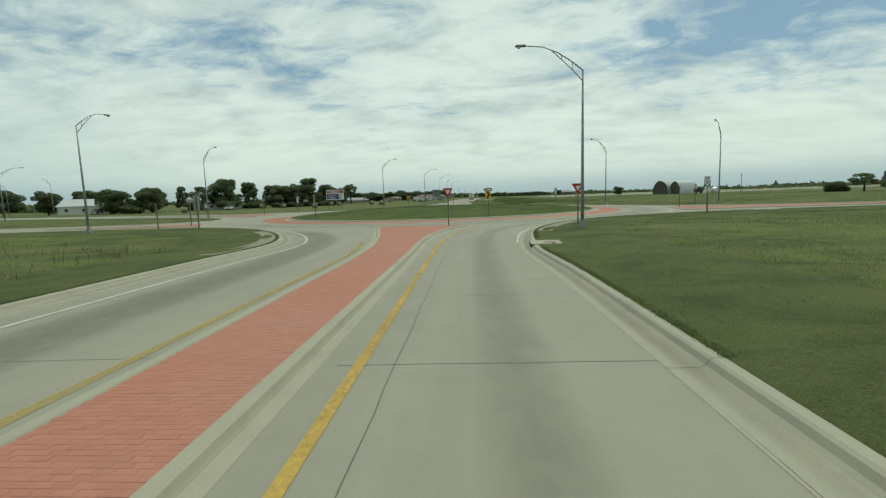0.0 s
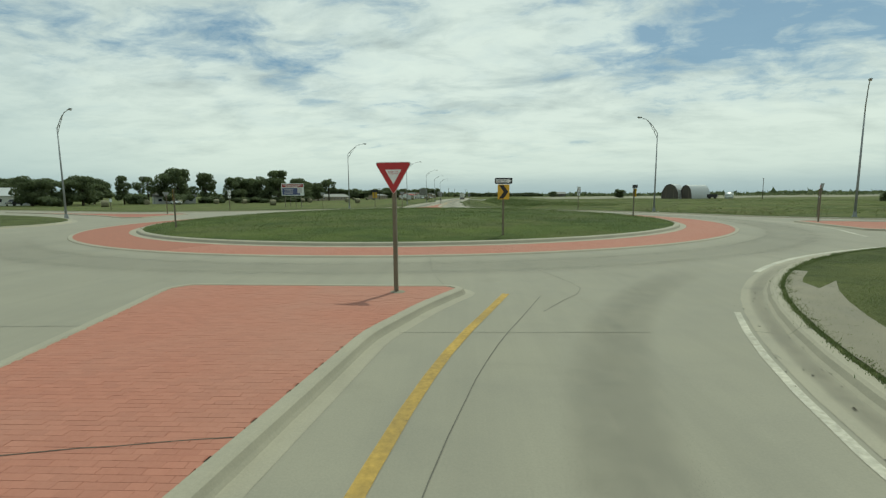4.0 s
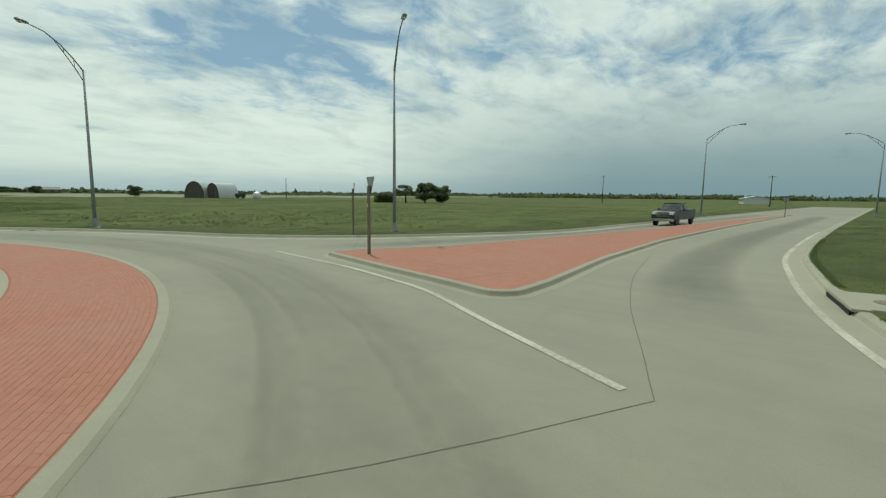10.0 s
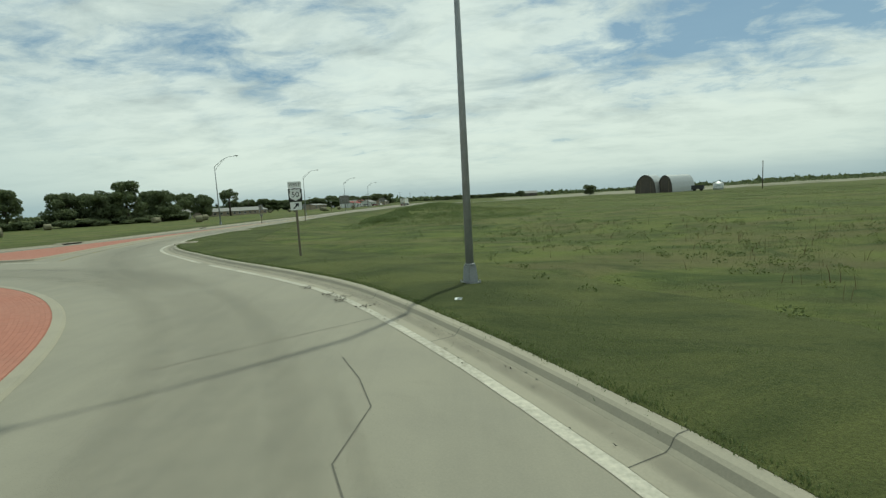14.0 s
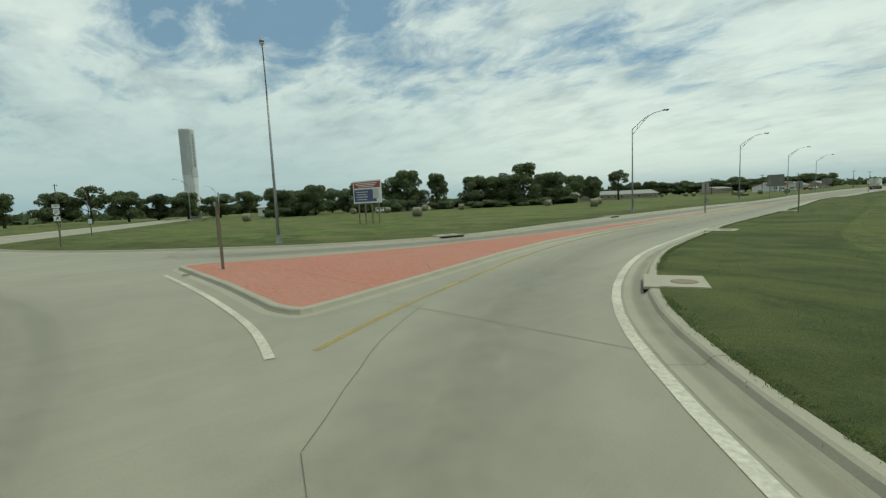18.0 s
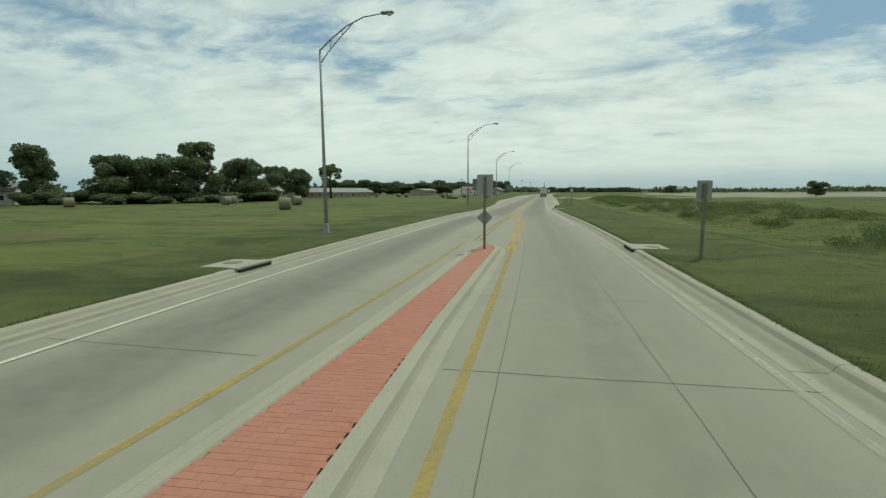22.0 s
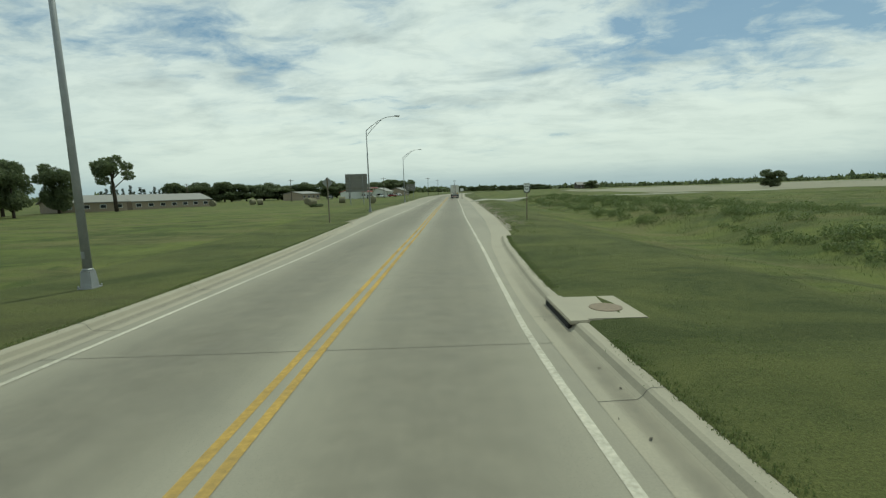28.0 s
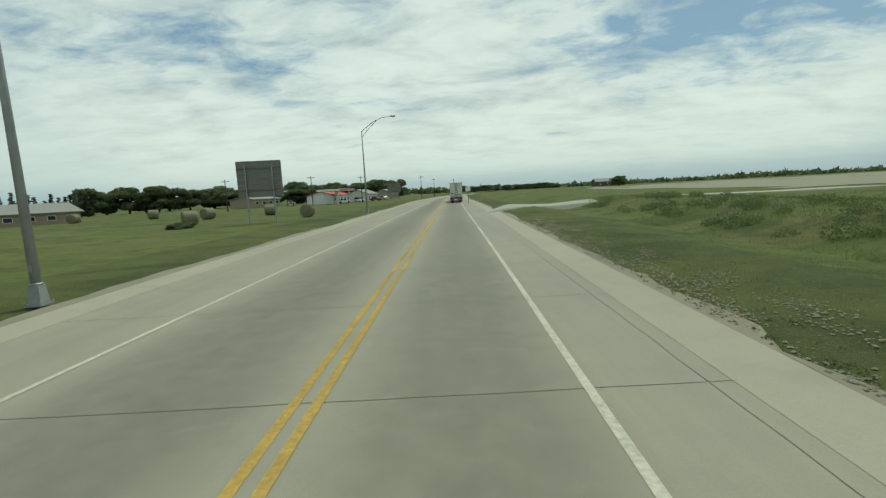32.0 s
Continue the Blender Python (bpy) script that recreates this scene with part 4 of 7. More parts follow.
# grime along the gutters, and joints across the kerbs
for line, lo, hi in ((SE, 0, 46), (NE, 72, 205), (NW, 118, 220), (SW, 10, 40)):
    sd_ = side_of(line)
    run = [p for p in line if lo < p[1] < hi and abs(p[0]) < 45]
    film(offset_line(run, sd_ * 0.30), 0.36, 0.30, 0.0165)
    acc = 0.0
    for a, b in zip(run, run[1:]):
        acc += math.hypot(b[0] - a[0], b[1] - a[1])
        if acc < 3.1:
            continue
        acc = rnd.uniform(-0.4, 0.3)
        t = Vector((b[0] - a[0], b[1] - a[1])).normalized()
        n = Vector((-t.y, t.x)) * sd_
        bm = nb()
        rows = [[bm.verts.new((a[0] + n.x * o + t.x * w, a[1] + n.y * o + t.y * w, z + 0.003)) for w in (-0.007, 0.007)] for o, z in KERB[:-1]]
        for r0, r1 in zip(rows, rows[1:]):
            bm.faces.new((r0[0], r0[1], r1[1], r1[0]))
        part("kerb_joint", bm, "joint", road)

# ---- lamps and signs ----


def lathe(bm, prof, n=24, at=(0, 0, 0)):
    """A round solid from (radius, z) steps."""
    rings = [[bm.verts.new((at[0] + r * math.cos(t), at[1] + r * math.sin(t), at[2] + z)) for t in (2 * math.pi * k / n for k in range(n))] for r, z in prof]
    for a, b in zip(rings, rings[1:]):
        for k in range(n):
            bm.faces.new((a[k], a[(k + 1) % n], b[(k + 1) % n], b[k]))
    bm.faces.new(rings[0][::-1])
    bm.faces.new(rings[-1])
    return bm


def text_mesh(name, words, size, mat, parent, at, rot=(90, 0, 0), squeeze=1.0):
    """Letters as a thin mesh in the built-in font, centred at a place."""
    cu = bpy.data.curves.new("letters", "FONT")
    cu.body, cu.size, cu.align_x, cu.align_y, cu.extrude = words, size, "CENTER", "CENTER", 0.001
    tmp = bpy.data.objects.new("letters", cu)
    scene.collection.objects.link(tmp)
    dg = bpy.context.evaluated_depsgraph_get()
    me = bpy.data.meshes.new_from_object(tmp.evaluated_get(dg))
    bpy.data.objects.remove(tmp)
    me.materials.clear()
    me.materials.append(M[mat])
    ob = new(name, me)
    ob.parent = parent
    ob.matrix_basis = pose(*at, *rot) @ Matrix.Diagonal((squeeze, 1, 1, 1))
    return ob


lamp0 = None


def street_lamp(x, y, ang, z=0.1, h=10.35, arm=3.7):
    """ang: compass of the arm, degrees from +x."""
    global lamp0
    m = pose(x, y, z, 0, 0, ang)
    if lamp0:
        return copy_thing(lamp0, m)
    e = thing("street_lamp", "tall galvanised street lamp with a truss arm in the verge", "street lamp", m, "lamps along the roads")
    bm = tube(nb(), [(0, 0, 0.45), (0, 0, h * 0.5), (0, 0, h)], [0.115, 0.088, 0.055], 12)
    part("pole", bm, "galv_dark", e, smooth=True)
    bm = nb()
    lo4 = [bm.verts.new((sx * 0.165, sy * 0.165, 0.03)) for sx, sy in ((-1, -1), (1, -1), (1, 1), (-1, 1))]
    hi4 = [bm.verts.new((v.co.x * 0.78, v.co.y * 0.78, 0.52)) for v in lo4]
    bm.faces.new(lo4[::-1])
    bm.faces.new(hi4)
    for q in range(4):
        bm.faces.new((lo4[q], lo4[(q + 1) % 4], hi4[(q + 1) % 4], hi4[q]))
    bmesh.ops.bevel(bm, geom=bm.edges[:], offset=0.02, segments=2, affect="EDGES", clamp_overlap=True)
    box(bm, (0, 0, 0.01), (0.42, 0.42, 0.06), 0.01)
    part("collar", lathe(nb(), [(0.125, 0.50), (0.14, 0.515), (0.14, 0.545), (0.12, 0.56)], 16), "galv", e)
    for sx in (-1, 1):
        for sy in (-1, 1):
            part("bolt", lathe(nb(), [(0.022, 0.04), (0.022, 0.085), (0.012, 0.10)], 8, (sx * 0.185, sy * 0.185, 0)), "galv", e)
    part("hand_hole_cover", box(nb(), (0.0, -0.112, 0.95), (0.10, 0.014, 0.18), 0.005), "galv", e)
    part("transformer_base", bm, "galv_dark", e)
    up = [(0, 0, h - 0.05), (0.7, 0, h + 0.52), (1.6, 0, h + 1.12), (2.6, 0, h + 1.53), (arm, 0, h + 1.64)]
    part("upper_arm", tube(nb(), up, [0.045, 0.042, 0.04, 0.036, 0.032], 8), "galv_dark", e, smooth=True)
    lo = [(0, 0, h - 0.75), (0.6, 0, h - 0.06), (1.3, 0, h + 0.62), (2.0, 0, h + 1.26)]
    part("lower_arm", tube(nb(), lo, 0.032, 8), "galv_dark", e, smooth=True)
    part("strut", tube(nb(), [(0.7, 0, h + 0.52), (0.62, 0, h - 0.03)], 0.022, 6), "galv_dark", e)
    part("strut", tube(nb(), [(1.4, 0, h + 0.98), (1.33, 0, h + 0.65)], 0.02, 6), "galv_dark", e)
    bm = nb()
    box(bm, (arm + 0.30, 0, h + 1.66), (0.74, 0.27, 0.15), 0.06)
    lum = part("luminaire", bm, "galv_dark", e, smooth=True)
    bm = lathe(nb(), [(0.13, 0.0), (0.125, -0.04), (0.09, -0.085), (0.03, -0.10)], 16, (arm + 0.42, 0, h + 1.595))
    part("lens", bm, "lampglass", lum, "clouded glass lens", smooth=True)
    lamp0 = e
    return e


for x, y, a in ((6.4, 33.1, 180), (24.6, 90.3, 215), (36.4, 73.2, 232), (86, 63.0, 270), (104, 43.8, 90), (-22.8, 115.0, -25), (-16.8, 159, 0), (-14.3, 200.9, 0), (-13.8, 247.5, 0), (-13.2, 294.6, 0), (-38.8, 44.3, 90), (-47.5, 79.5, -30), (-104, 96, 60), (-136, 141, -70), (-172, 160, -70), (-75, 42, 90), (6.8, -18, 180)):
    street_lamp(x, y, a)


def post(bm, h, w=0.09, d=0.11, z0=-0.2):
    return box(bm, (0, 0.07, (h + z0) / 2), (w, d, h - z0), 0.008)


def facing(x, y, z, ang):
    """Pose of a sign whose face looks towards compass ang (degrees from +x)."""
    return pose(x, y, z, 0, 0, ang + 90)


def rounded(w, h, cz, r=0.04, n=4):
    out = []
    for sx, sz, a0 in ((1, 1, 0), (-1, 1, 90), (-1, -1, 180), (1, -1, 270)):
        for k in range(n + 1):
            t = radians(a0 + 90 * k / n)
            out.append((sx * (w / 2 - r) + r * math.cos(t), cz + sz * (h / 2 - r) + r * math.sin(t)))
    return out


def shifted(ob, dy):
    ob.location.y = dy
    return ob


def tri_outline(w, cz, r):
    """A triangle on its point with round corners."""
    h = w * 0.866
    c = [(w / 2, cz + h / 2), (-w / 2, cz + h / 2), (0, cz - h / 2)]
    out = []
    for i in range(3):
        a, b, d = Vector(c[i - 1]), Vector(c[i]), Vector(c[(i + 1) % 3])
        p, q = b + (a - b).normalized() * r, b + (d - b).normalized() * r
        out += [tuple((1 - t) ** 2 * p + 2 * t * (1 - t) * b + t * t * q) for t in (0, 0.33, 0.67, 1)]
    return out


def yield_sign(x, y, ang, z=0.1, w=0.95, top=3.05, metal=False):
    e = thing("yield_sign", "red and white yield sign on a weathered post", "road sign", facing(x, y, z, ang), "yield signs at the roundabout")
    part("post", post(nb(), top - 0.35), "galv" if metal else "timber", e)
    cz = top - w * 0.433
    pl = part("sign_plate", plate(nb(), tri_outline(w, cz, 0.09), 0.006), "alu", e, "grey aluminium back")
    shifted(part("white_rim", plate(nb(), tri_outline(w * 0.995, cz, 0.088), 0.002), "sign_white", pl), -0.0045)
    shifted(part("red_face", plate(nb(), tri_outline(w * 0.955, cz, 0.085), 0.002), "sign_red", pl), -0.0075)
    shifted(part("white_field", plate(nb(), tri_outline(w * 0.44, cz + w * 0.045, 0.03), 0.002), "sign_white", pl), -0.0105)
    text_mesh("letters", "YIELD", w * 0.115, "sign_red", pl, (0, -0.013, cz + w * 0.15), squeeze=0.95)
    part("base_soil", lathe(nb(), [(0.20, -0.01), (0.17, 0.001), (0.05, 0.010)], 14, (0.03, 0.07, 0)), "dirt", e)
    return e


yield_sign(-2.95, 38.8, -95, 0.13, 0.88)
yield_sign(6.9, 36.5, -100, 0.12)
ys = yield_sign(27.3, 65.6, -22, 0.13, 0.90)
ad = [(-0.03, 1.86), (0.02, 1.86), (0.02, 1.95), (0.05, 1.95), (0.0, 2.03), (-0.05, 1.95), (-0.03, 1.95)]
shifted(part("arrow_sticker", plate(nb(), ad, 0.003), "sign_white", ys, "small white arrow sticker"), 0.128)
yield_sign(33.0, 73.2, -44, 0.12)
yield_sign(-11.6, 107.6, 75, 0.13)
yield_sign(-27.2, 112.6, 100, 0.12)
yield_sign(-33.6, 52.6, 160, 0.13)
yield_sign(-42, 89.5, 150, 0.13)


def chevron_sign(x, y, ang, z):
    e = thing("chevron_sign", "one way arrow over a yellow chevron board on a timber post", "road sign", facing(x, y, z, ang), "chevron signs on the island")
    part("post", post(nb(), 2.55, 0.09, 0.10), "timber", e)
    ow = part("one_way_plate", plate(nb(), rounded(0.91, 0.305, 2.72), 0.006), "sign_black", e, "black one way plate")
    ar = [(-0.40, 2.80), (0.22, 2.80), (0.22, 2.845), (0.42, 2.72), (0.22, 2.595), (0.22, 2.64), (-0.40, 2.64)]
    shifted(part("arrow", plate(nb(), ar, 0.002), "sign_white", ow), -0.0045)
    text_mesh("letters", "ONE WAY", 0.15, "sign_black", ow, (-0.09, -0.007, 2.72), squeeze=0.85)
    cv = part("chevron_plate", plate(nb(), rounded(0.61, 0.76, 2.16), 0.006), "sign_yellow", e, "yellow chevron plate")
    ch = [(-0.24, 2.50), (0.0, 2.50), (0.25, 2.16), (0.0, 1.82), (-0.24, 1.82), (0.01, 2.16)]
    shifted(part("chevron", plate(nb(), ch, 0.002), "sign_black", cv), -0.0045)
    return e


for a, f, r in ((-72.4, -84, 21.2), (-3, 8, 20.3), (-138, -146, 20.5), (112, 104, 20.5)):
    x, y = CX + r * math.cos(radians(a)), CY + r * math.sin(radians(a))
    chevron_sign(x, y, f, 0.42)


def shield(bm, w, cz):
    """The outline of a route shield."""
    pts = [(-0.42, 0.42), (-0.30, 0.47), (-0.14, 0.42), (0, 0.46), (0.14, 0.42), (0.30, 0.47), (0.42, 0.42), (0.37, 0.28), (0.44, 0.05), (0.43, -0.14), (0.33, -0.30), (0.16, -0.36), (0, -0.47), (-0.16, -0.36), (-0.33, -0.30), (-0.43, -0.14), (-0.44, 0.05), (-0.37, 0.28)]
    return plate(bm, [(x * w, cz + z * w) for x, z in pts[::-1]], 0.002)


def route_sign(x, y, ang, z, arrow=True, back=False):
    e = thing("route_sign", "west route marker assembly on a timber post" + (" with an arrow plate" if arrow else ""), "road sign", facing(x, y, z, ang), "route markers")
    part("post", post(nb(), 3.35, 0.10, 0.11), "timber", e)
    top = part("direction_plate", plate(nb(), rounded(0.61, 0.305, 3.36), 0.006), "sign_white", e, "white plate with black letters")
    text_mesh("letters", "WEST", 0.21, "sign_black", top, (0, -0.005, 3.36), squeeze=0.95)
    mid = part("route_plate", plate(nb(), rounded(0.62, 0.62, 2.88), 0.006), "sign_black", e, "black plate with a white shield")
    shifted(part("shield", shield(nb(), 0.60, 2.88), "sign_white", mid), -0.0045)
    text_mesh("letters", "50", 0.36, "sign_black", mid, (0, -0.007, 2.89))
    if arrow:
        lo = part("arrow_plate", plate(nb(), rounded(0.53, 0.38, 2.36), 0.006), "sign_white", e, "white arrow plate")
        a = [(-0.14, 2.25), (-0.10, 2.21), (0.06, 2.37), (0.11, 2.31), (0.14, 2.50), (-0.05, 2.47), (0.01, 2.42)]
        shifted(part("arrow", plate(nb(), a, 0.002), "sign_black", lo), -0.0045)
    return e


route_sign(16.9, 99.5, -70, 0.15)
sg = route_sign(2.4, 224.6, -92, 0.1, False)
sg.matrix_basis = sg.matrix_basis @ Matrix.Diagonal((0.8, 0.8, 0.8, 1))
route_sign(-41, 104.8, -40, 0.12)
route_sign(21.6, 47.2, -150, 0.12)


def board_sign(x, y, ang, z, w, h, top, label, shape="rect", mat="sign_white", second=None, posts=1):
    """A plain panel seen from behind or far off."""
    e = thing("road_sign", label, "road sign", facing(x, y, z, ang), "signs seen from behind")
    part("post", post(nb(), top - 0.1, 0.10, 0.11), "timber", e)
    if shape == "rect":
        o = rounded(w, h, top - h / 2)
    else:
        o = [(0, top), (-w / 2, top - w / 2), (0, top - w), (w / 2, top - w / 2)]
    pl = part("sign_plate", plate(nb(), o, 0.008), "alu", e, "bare aluminium back")
    shifted(part("face", plate(nb(), [(a * 0.97, top - h / 2 + (b - top + h / 2) * 0.97) for a, b in o], 0.002), mat, pl), -0.006)
    bm = nb()
    for dz in (0.25, 0.75):
        box(bm, (0, 0.012, top - h * dz), (w * (0.9 if shape == "rect" else 0.45), 0.012, 0.035))
    part("brace", bm, "galv", e)
    if second:
        t2, w2 = second
        part("diamond_plate", plate(nb(), [(0, t2), (-w2 / 2, t2 - w2 / 2), (0, t2 - w2), (w2 / 2, t2 - w2 / 2)], 0.008), "galv_dark", e, "dark diamond marker back")
    return e


board_sign(-6.8, 152.9, 90, 0.13, 0.66, 0.90, 3.05, "traffic sign back with a diamond marker on the brick island", second=(1.62, 0.66))
board_sign(0.95, 151.4, 92, 0.12, 0.50, 0.68, 2.72, "back of a rectangular sign on a timber post in the verge")
board_sign(-14.1, 227.4, 90, 0.12, 0.95, 0.95, 3.85, "back of a diamond warning sign on a thin post", "diamond", "sign_yellow")
board_sign(-28.6, 46.0, 160, 0.12, 0.7, 1.5, 3.3, "back of a tall route marker panel in the verge")
board_sign(-33.2, 46.4, 170, 0.12, 0.2, 0.5, 2.6, "narrow marker on a timber post in the verge")
board_sign(96, 54.0, 5, 0.13, 0.6, 0.75, 2.6, "traffic sign back at the end of the brick island")
board_sign(1.2, 318, -90, 0.1, 0.9, 0.75, 2.9, "small white sign far along the verge", "rect", "sign_white")
board_sign(-66, 109.8, -30, 0.1, 0.45, 0.6, 2.2, "small white sign in the verge of the side road", "rect", "sign_white")

# ---- storm drains ----


DRAINS = []


def drain(x, y, ang, z=0.0, w=1.9):
    """A kerb inlet: dark slot, concrete top slab and manhole cover; local y points away from the road."""
    DRAINS.append((x, y))
    e = thing("storm_drain", "concrete kerb inlet with a dark slot and a manhole lid", "storm drain", pose(x, y, z, 0, 0, ang), "kerb inlets")
    part("slab", box(nb(), (0, 0.72, 0.085), (w * 0.88, 1.15, 0.19), 0.02), "kerb", e)
    # solid black box: the opening's shade is painted, nothing is hollow
    part("slot", box(nb(), (0, 0.02, 0.066), (w * 0.9, 0.34, 0.112)), "void", e, "opening under the slab, filled with painted shade")
    part("lintel", box(nb(), (0, 0.03, 0.152), (w * 1.0, 0.36, 0.07), 0.018), "kerb", e)
    part("manhole_lid", lathe(nb(), [(0.31, 0.0), (0.31, 0.018), (0.27, 0.024), (0.05, 0.024)], 20, (0.1, 0.78, 0.173)), "iron", e, "rusty iron lid")
    bm = nb()
    box(bm, (-w / 2 - 0.32, 0.1, 0.08), (0.5, 0.22, 0.14), 0.03)
    part("transition", bm, "kerb", e)
    return e


def drain_on(line, near, w=1.9):
    i = min(range(1, len(line) - 1), key=lambda k: math.hypot(line[k][0] - near[0], line[k][1] - near[1]))
    t = Vector(line[i + 1]) - Vector(line[i - 1])
    a = math.degrees(math.atan2(t.y, t.x))
    if side_of(line) < 0:
        return drain(*line[i], a, 0, w)
    return drain(*line[i], a + 180, 0, w)


drain_on(SE, (2, 23.3))
drain_on(SE, (28.6, 50.7), 2.6)
drain_on(NE, (-0.2, 130.0))
drain_on(NE, (3.4, 113.2))
drain_on(NE, (-0.7, 154.6))
drain_on(NE, (-1.9, 197.6))
drain_on(NW, (-15.8, 147.2))
drain_on(NW, (-16.6, 124.0))

# ---- trees ----


def leaf_cloud(blobs, per, size, seed, flat=0.75):
    """Many small bent leaf tufts spread over lumps: (x, y, z, radius)."""
    g = np.random.RandomState(seed)
    B = np.repeat(np.array(blobs, float), [int(per * b[3] ** 2) for b in blobs], 0)
    n = len(B)
    d = g.normal(size=(n, 3))
    d /= np.linalg.norm(d, axis=1)[:, None]
    c = B[:, :3] + d * B[:, 3:] * (0.55 + 0.5 * g.rand(n) ** 0.6)[:, None] * np.array([1, 1, flat])
    sz = (size * (0.55 + 0.9 * g.rand(n)))[:, None]
    a = g.normal(size=(n, 3))
    a /= np.linalg.norm(a, axis=1)[:, None]
    b = np.cross(a, d + 0.4 * g.normal(size=(n, 3)))
    b /= np.maximum(np.linalg.norm(b, axis=1)[:, None], 1e-6)
    u, w = a * sz, b * sz * 0.6
    V = np.stack([c - u, c + w, c + u + d * sz * 0.25, c - w], 1).reshape(-1, 3)
    F = np.arange(4 * n).reshape(-1, 4)
    return V, F


def mesh_of(name, V, F, mat):
    me = bpy.data.meshes.new(name)
    V, F = np.asarray(V, float), F.tolist() if isinstance(F, np.ndarray) else F
    me.from_pydata(V.tolist(), [], F)
    me.materials.append(M[mat])
    return me


def build_tree(kind, seed, h, w):
    """kind: round, tall, open, umbrella, conifer, bush."""
    g = random.Random(seed)
    e = thing("tree", "", "tree")
    bm = nb()
    blobs = []
    th = {"round": 0.22, "tall": 0.25, "open": 0.32, "umbrella": 0.5, "conifer": 0.1, "bush": 0.08}[kind] * h
    bend = [(0, 0, -0.3), (g.uniform(-0.1, 0.1) * w * 0.2, g.uniform(-0.1, 0.1), th), (g.uniform(-0.3, 0.3), g.uniform(-0.3, 0.3), h * 0.62), (0, 0, h * 0.86)]
    tube(bm, bend, [0.035 * h, 0.026 * h, 0.013 * h, 0.004 * h], 8)
    if kind == "conifer":
        for k in range(13):
            z = h * (0.1 + 0.86 * k / 12)
            r = w / 2 * (1 - k / 13) * g.uniform(0.85, 1.1)
            for j in range(max(3, int(9 * (1 - k / 14)))):
                a = g.uniform(0, 6.3)
                blobs.append((math.cos(a) * r * 0.6, math.sin(a) * r * 0.6, z, max(0.3, r * 0.42)))
    else:
        n = {"round": 34, "tall": 30, "open": 20, "umbrella": 16, "bush": 12}[kind]
        for k in range(n):
            a, q = g.uniform(0, 6.28), g.random() ** 0.5
            if kind == "umbrella":
                lay = g.uniform(0.52, 0.95)
                z, r, rad = lay * h, w / 2 * q * (1.25 - 0.6 * lay), w * 0.17
            elif kind == "open":
                z, r, rad = h * g.uniform(0.42, 0.92), w / 2 * q, w * 0.15
            elif kind == "bush":
                z, r, rad = h * g.uniform(0.2, 0.7), w / 2 * q, w * 0.22
            else:
                t = g.uniform(0.0, 1.0)
                z = h * (0.17 + 0.72 * t)
                prof = math.sin(math.pi * (0.16 + 0.72 * t)) if kind == "round" else (1.0 - 0.55 * t)
                r, rad = w / 2 * prof * q, w * 0.155 * (0.7 + 0.6 * g.random())
            c = (math.cos(a) * r, math.sin(a) * r, z)
            blobs.append((*c, rad))
            if k < 9:
                z0 = g.uniform(0.5, 0.95) * z
                tube(bm, [(0, 0, min(z0, h * 0.7)), (c[0] * 0.5, c[1] * 0.5, (z0 + z) / 2), c], [0.013 * h, 0.008 * h, 0.003 * h], 5)
    part("trunk", bm, "bark", e, smooth=True)
    size = {"conifer": 0.026, "bush": 0.04}.get(kind, 0.024) * h
    per = {"conifer": 110, "bush": 130, "open": 90, "umbrella": 120}.get(kind, 110) * (12 / h) ** 2
    V, F = leaf_cloud(blobs, per, max(0.14, size), seed)
    mat = "conifer" if kind == "conifer" else ("leaf_light" if kind in ("open", "tall") else "leaf")
    ob = new("crown", mesh_of("crown", V, F, mat))
    ob.parent = e
    return e


LABELS = {"round": "dense dark green broadleaf tree at the field's edge", "tall": "tall leafy cottonwood with an uneven crown", "open": "open-crowned tree with sky showing through", "umbrella": "tree with flat layered foliage on a bare trunk", "conifer": "dark pointed conifer in a row", "bush": "low rounded bush in the field"}
PROTO = {}
tree_rng = random.Random(11)


def tree(kind, x, y, h, w=None, var=0):
    w = w or {"round": 0.95, "tall": 0.7, "open": 0.8, "umbrella": 0.62, "conifer": 0.36, "bush": 1.3}[kind] * h
    key = (kind, var % 2)
    z = float(rise(x, y)) - 0.1
    base = {"round": 11, "tall": 13, "open": 10, "umbrella": 12, "conifer": 9, "bush": 3}[kind]
    if key not in PROTO:
        e = build_tree(kind, 20 + 7 * len(PROTO), base, {"round": 0.95, "tall": 0.7, "open": 0.8, "umbrella": 0.62, "conifer": 0.36, "bush": 1.3}[kind] * base)
        PROTO[key] = e
        tagged(e, LABELS[kind], "tree", "trees round the fields")
    else:
        e = copy_thing(PROTO[key], Matrix())
    sx = w / ({"round": 0.95, "tall": 0.7, "open": 0.8, "umbrella": 0.62, "conifer": 0.36, "bush": 1.3}[kind] * base)
    e.matrix_basis = pose(x, y, z, 0, 0, tree_rng.uniform(0, 360)) @ Matrix.Diagonal((sx, sx, h / base, 1))
    return e


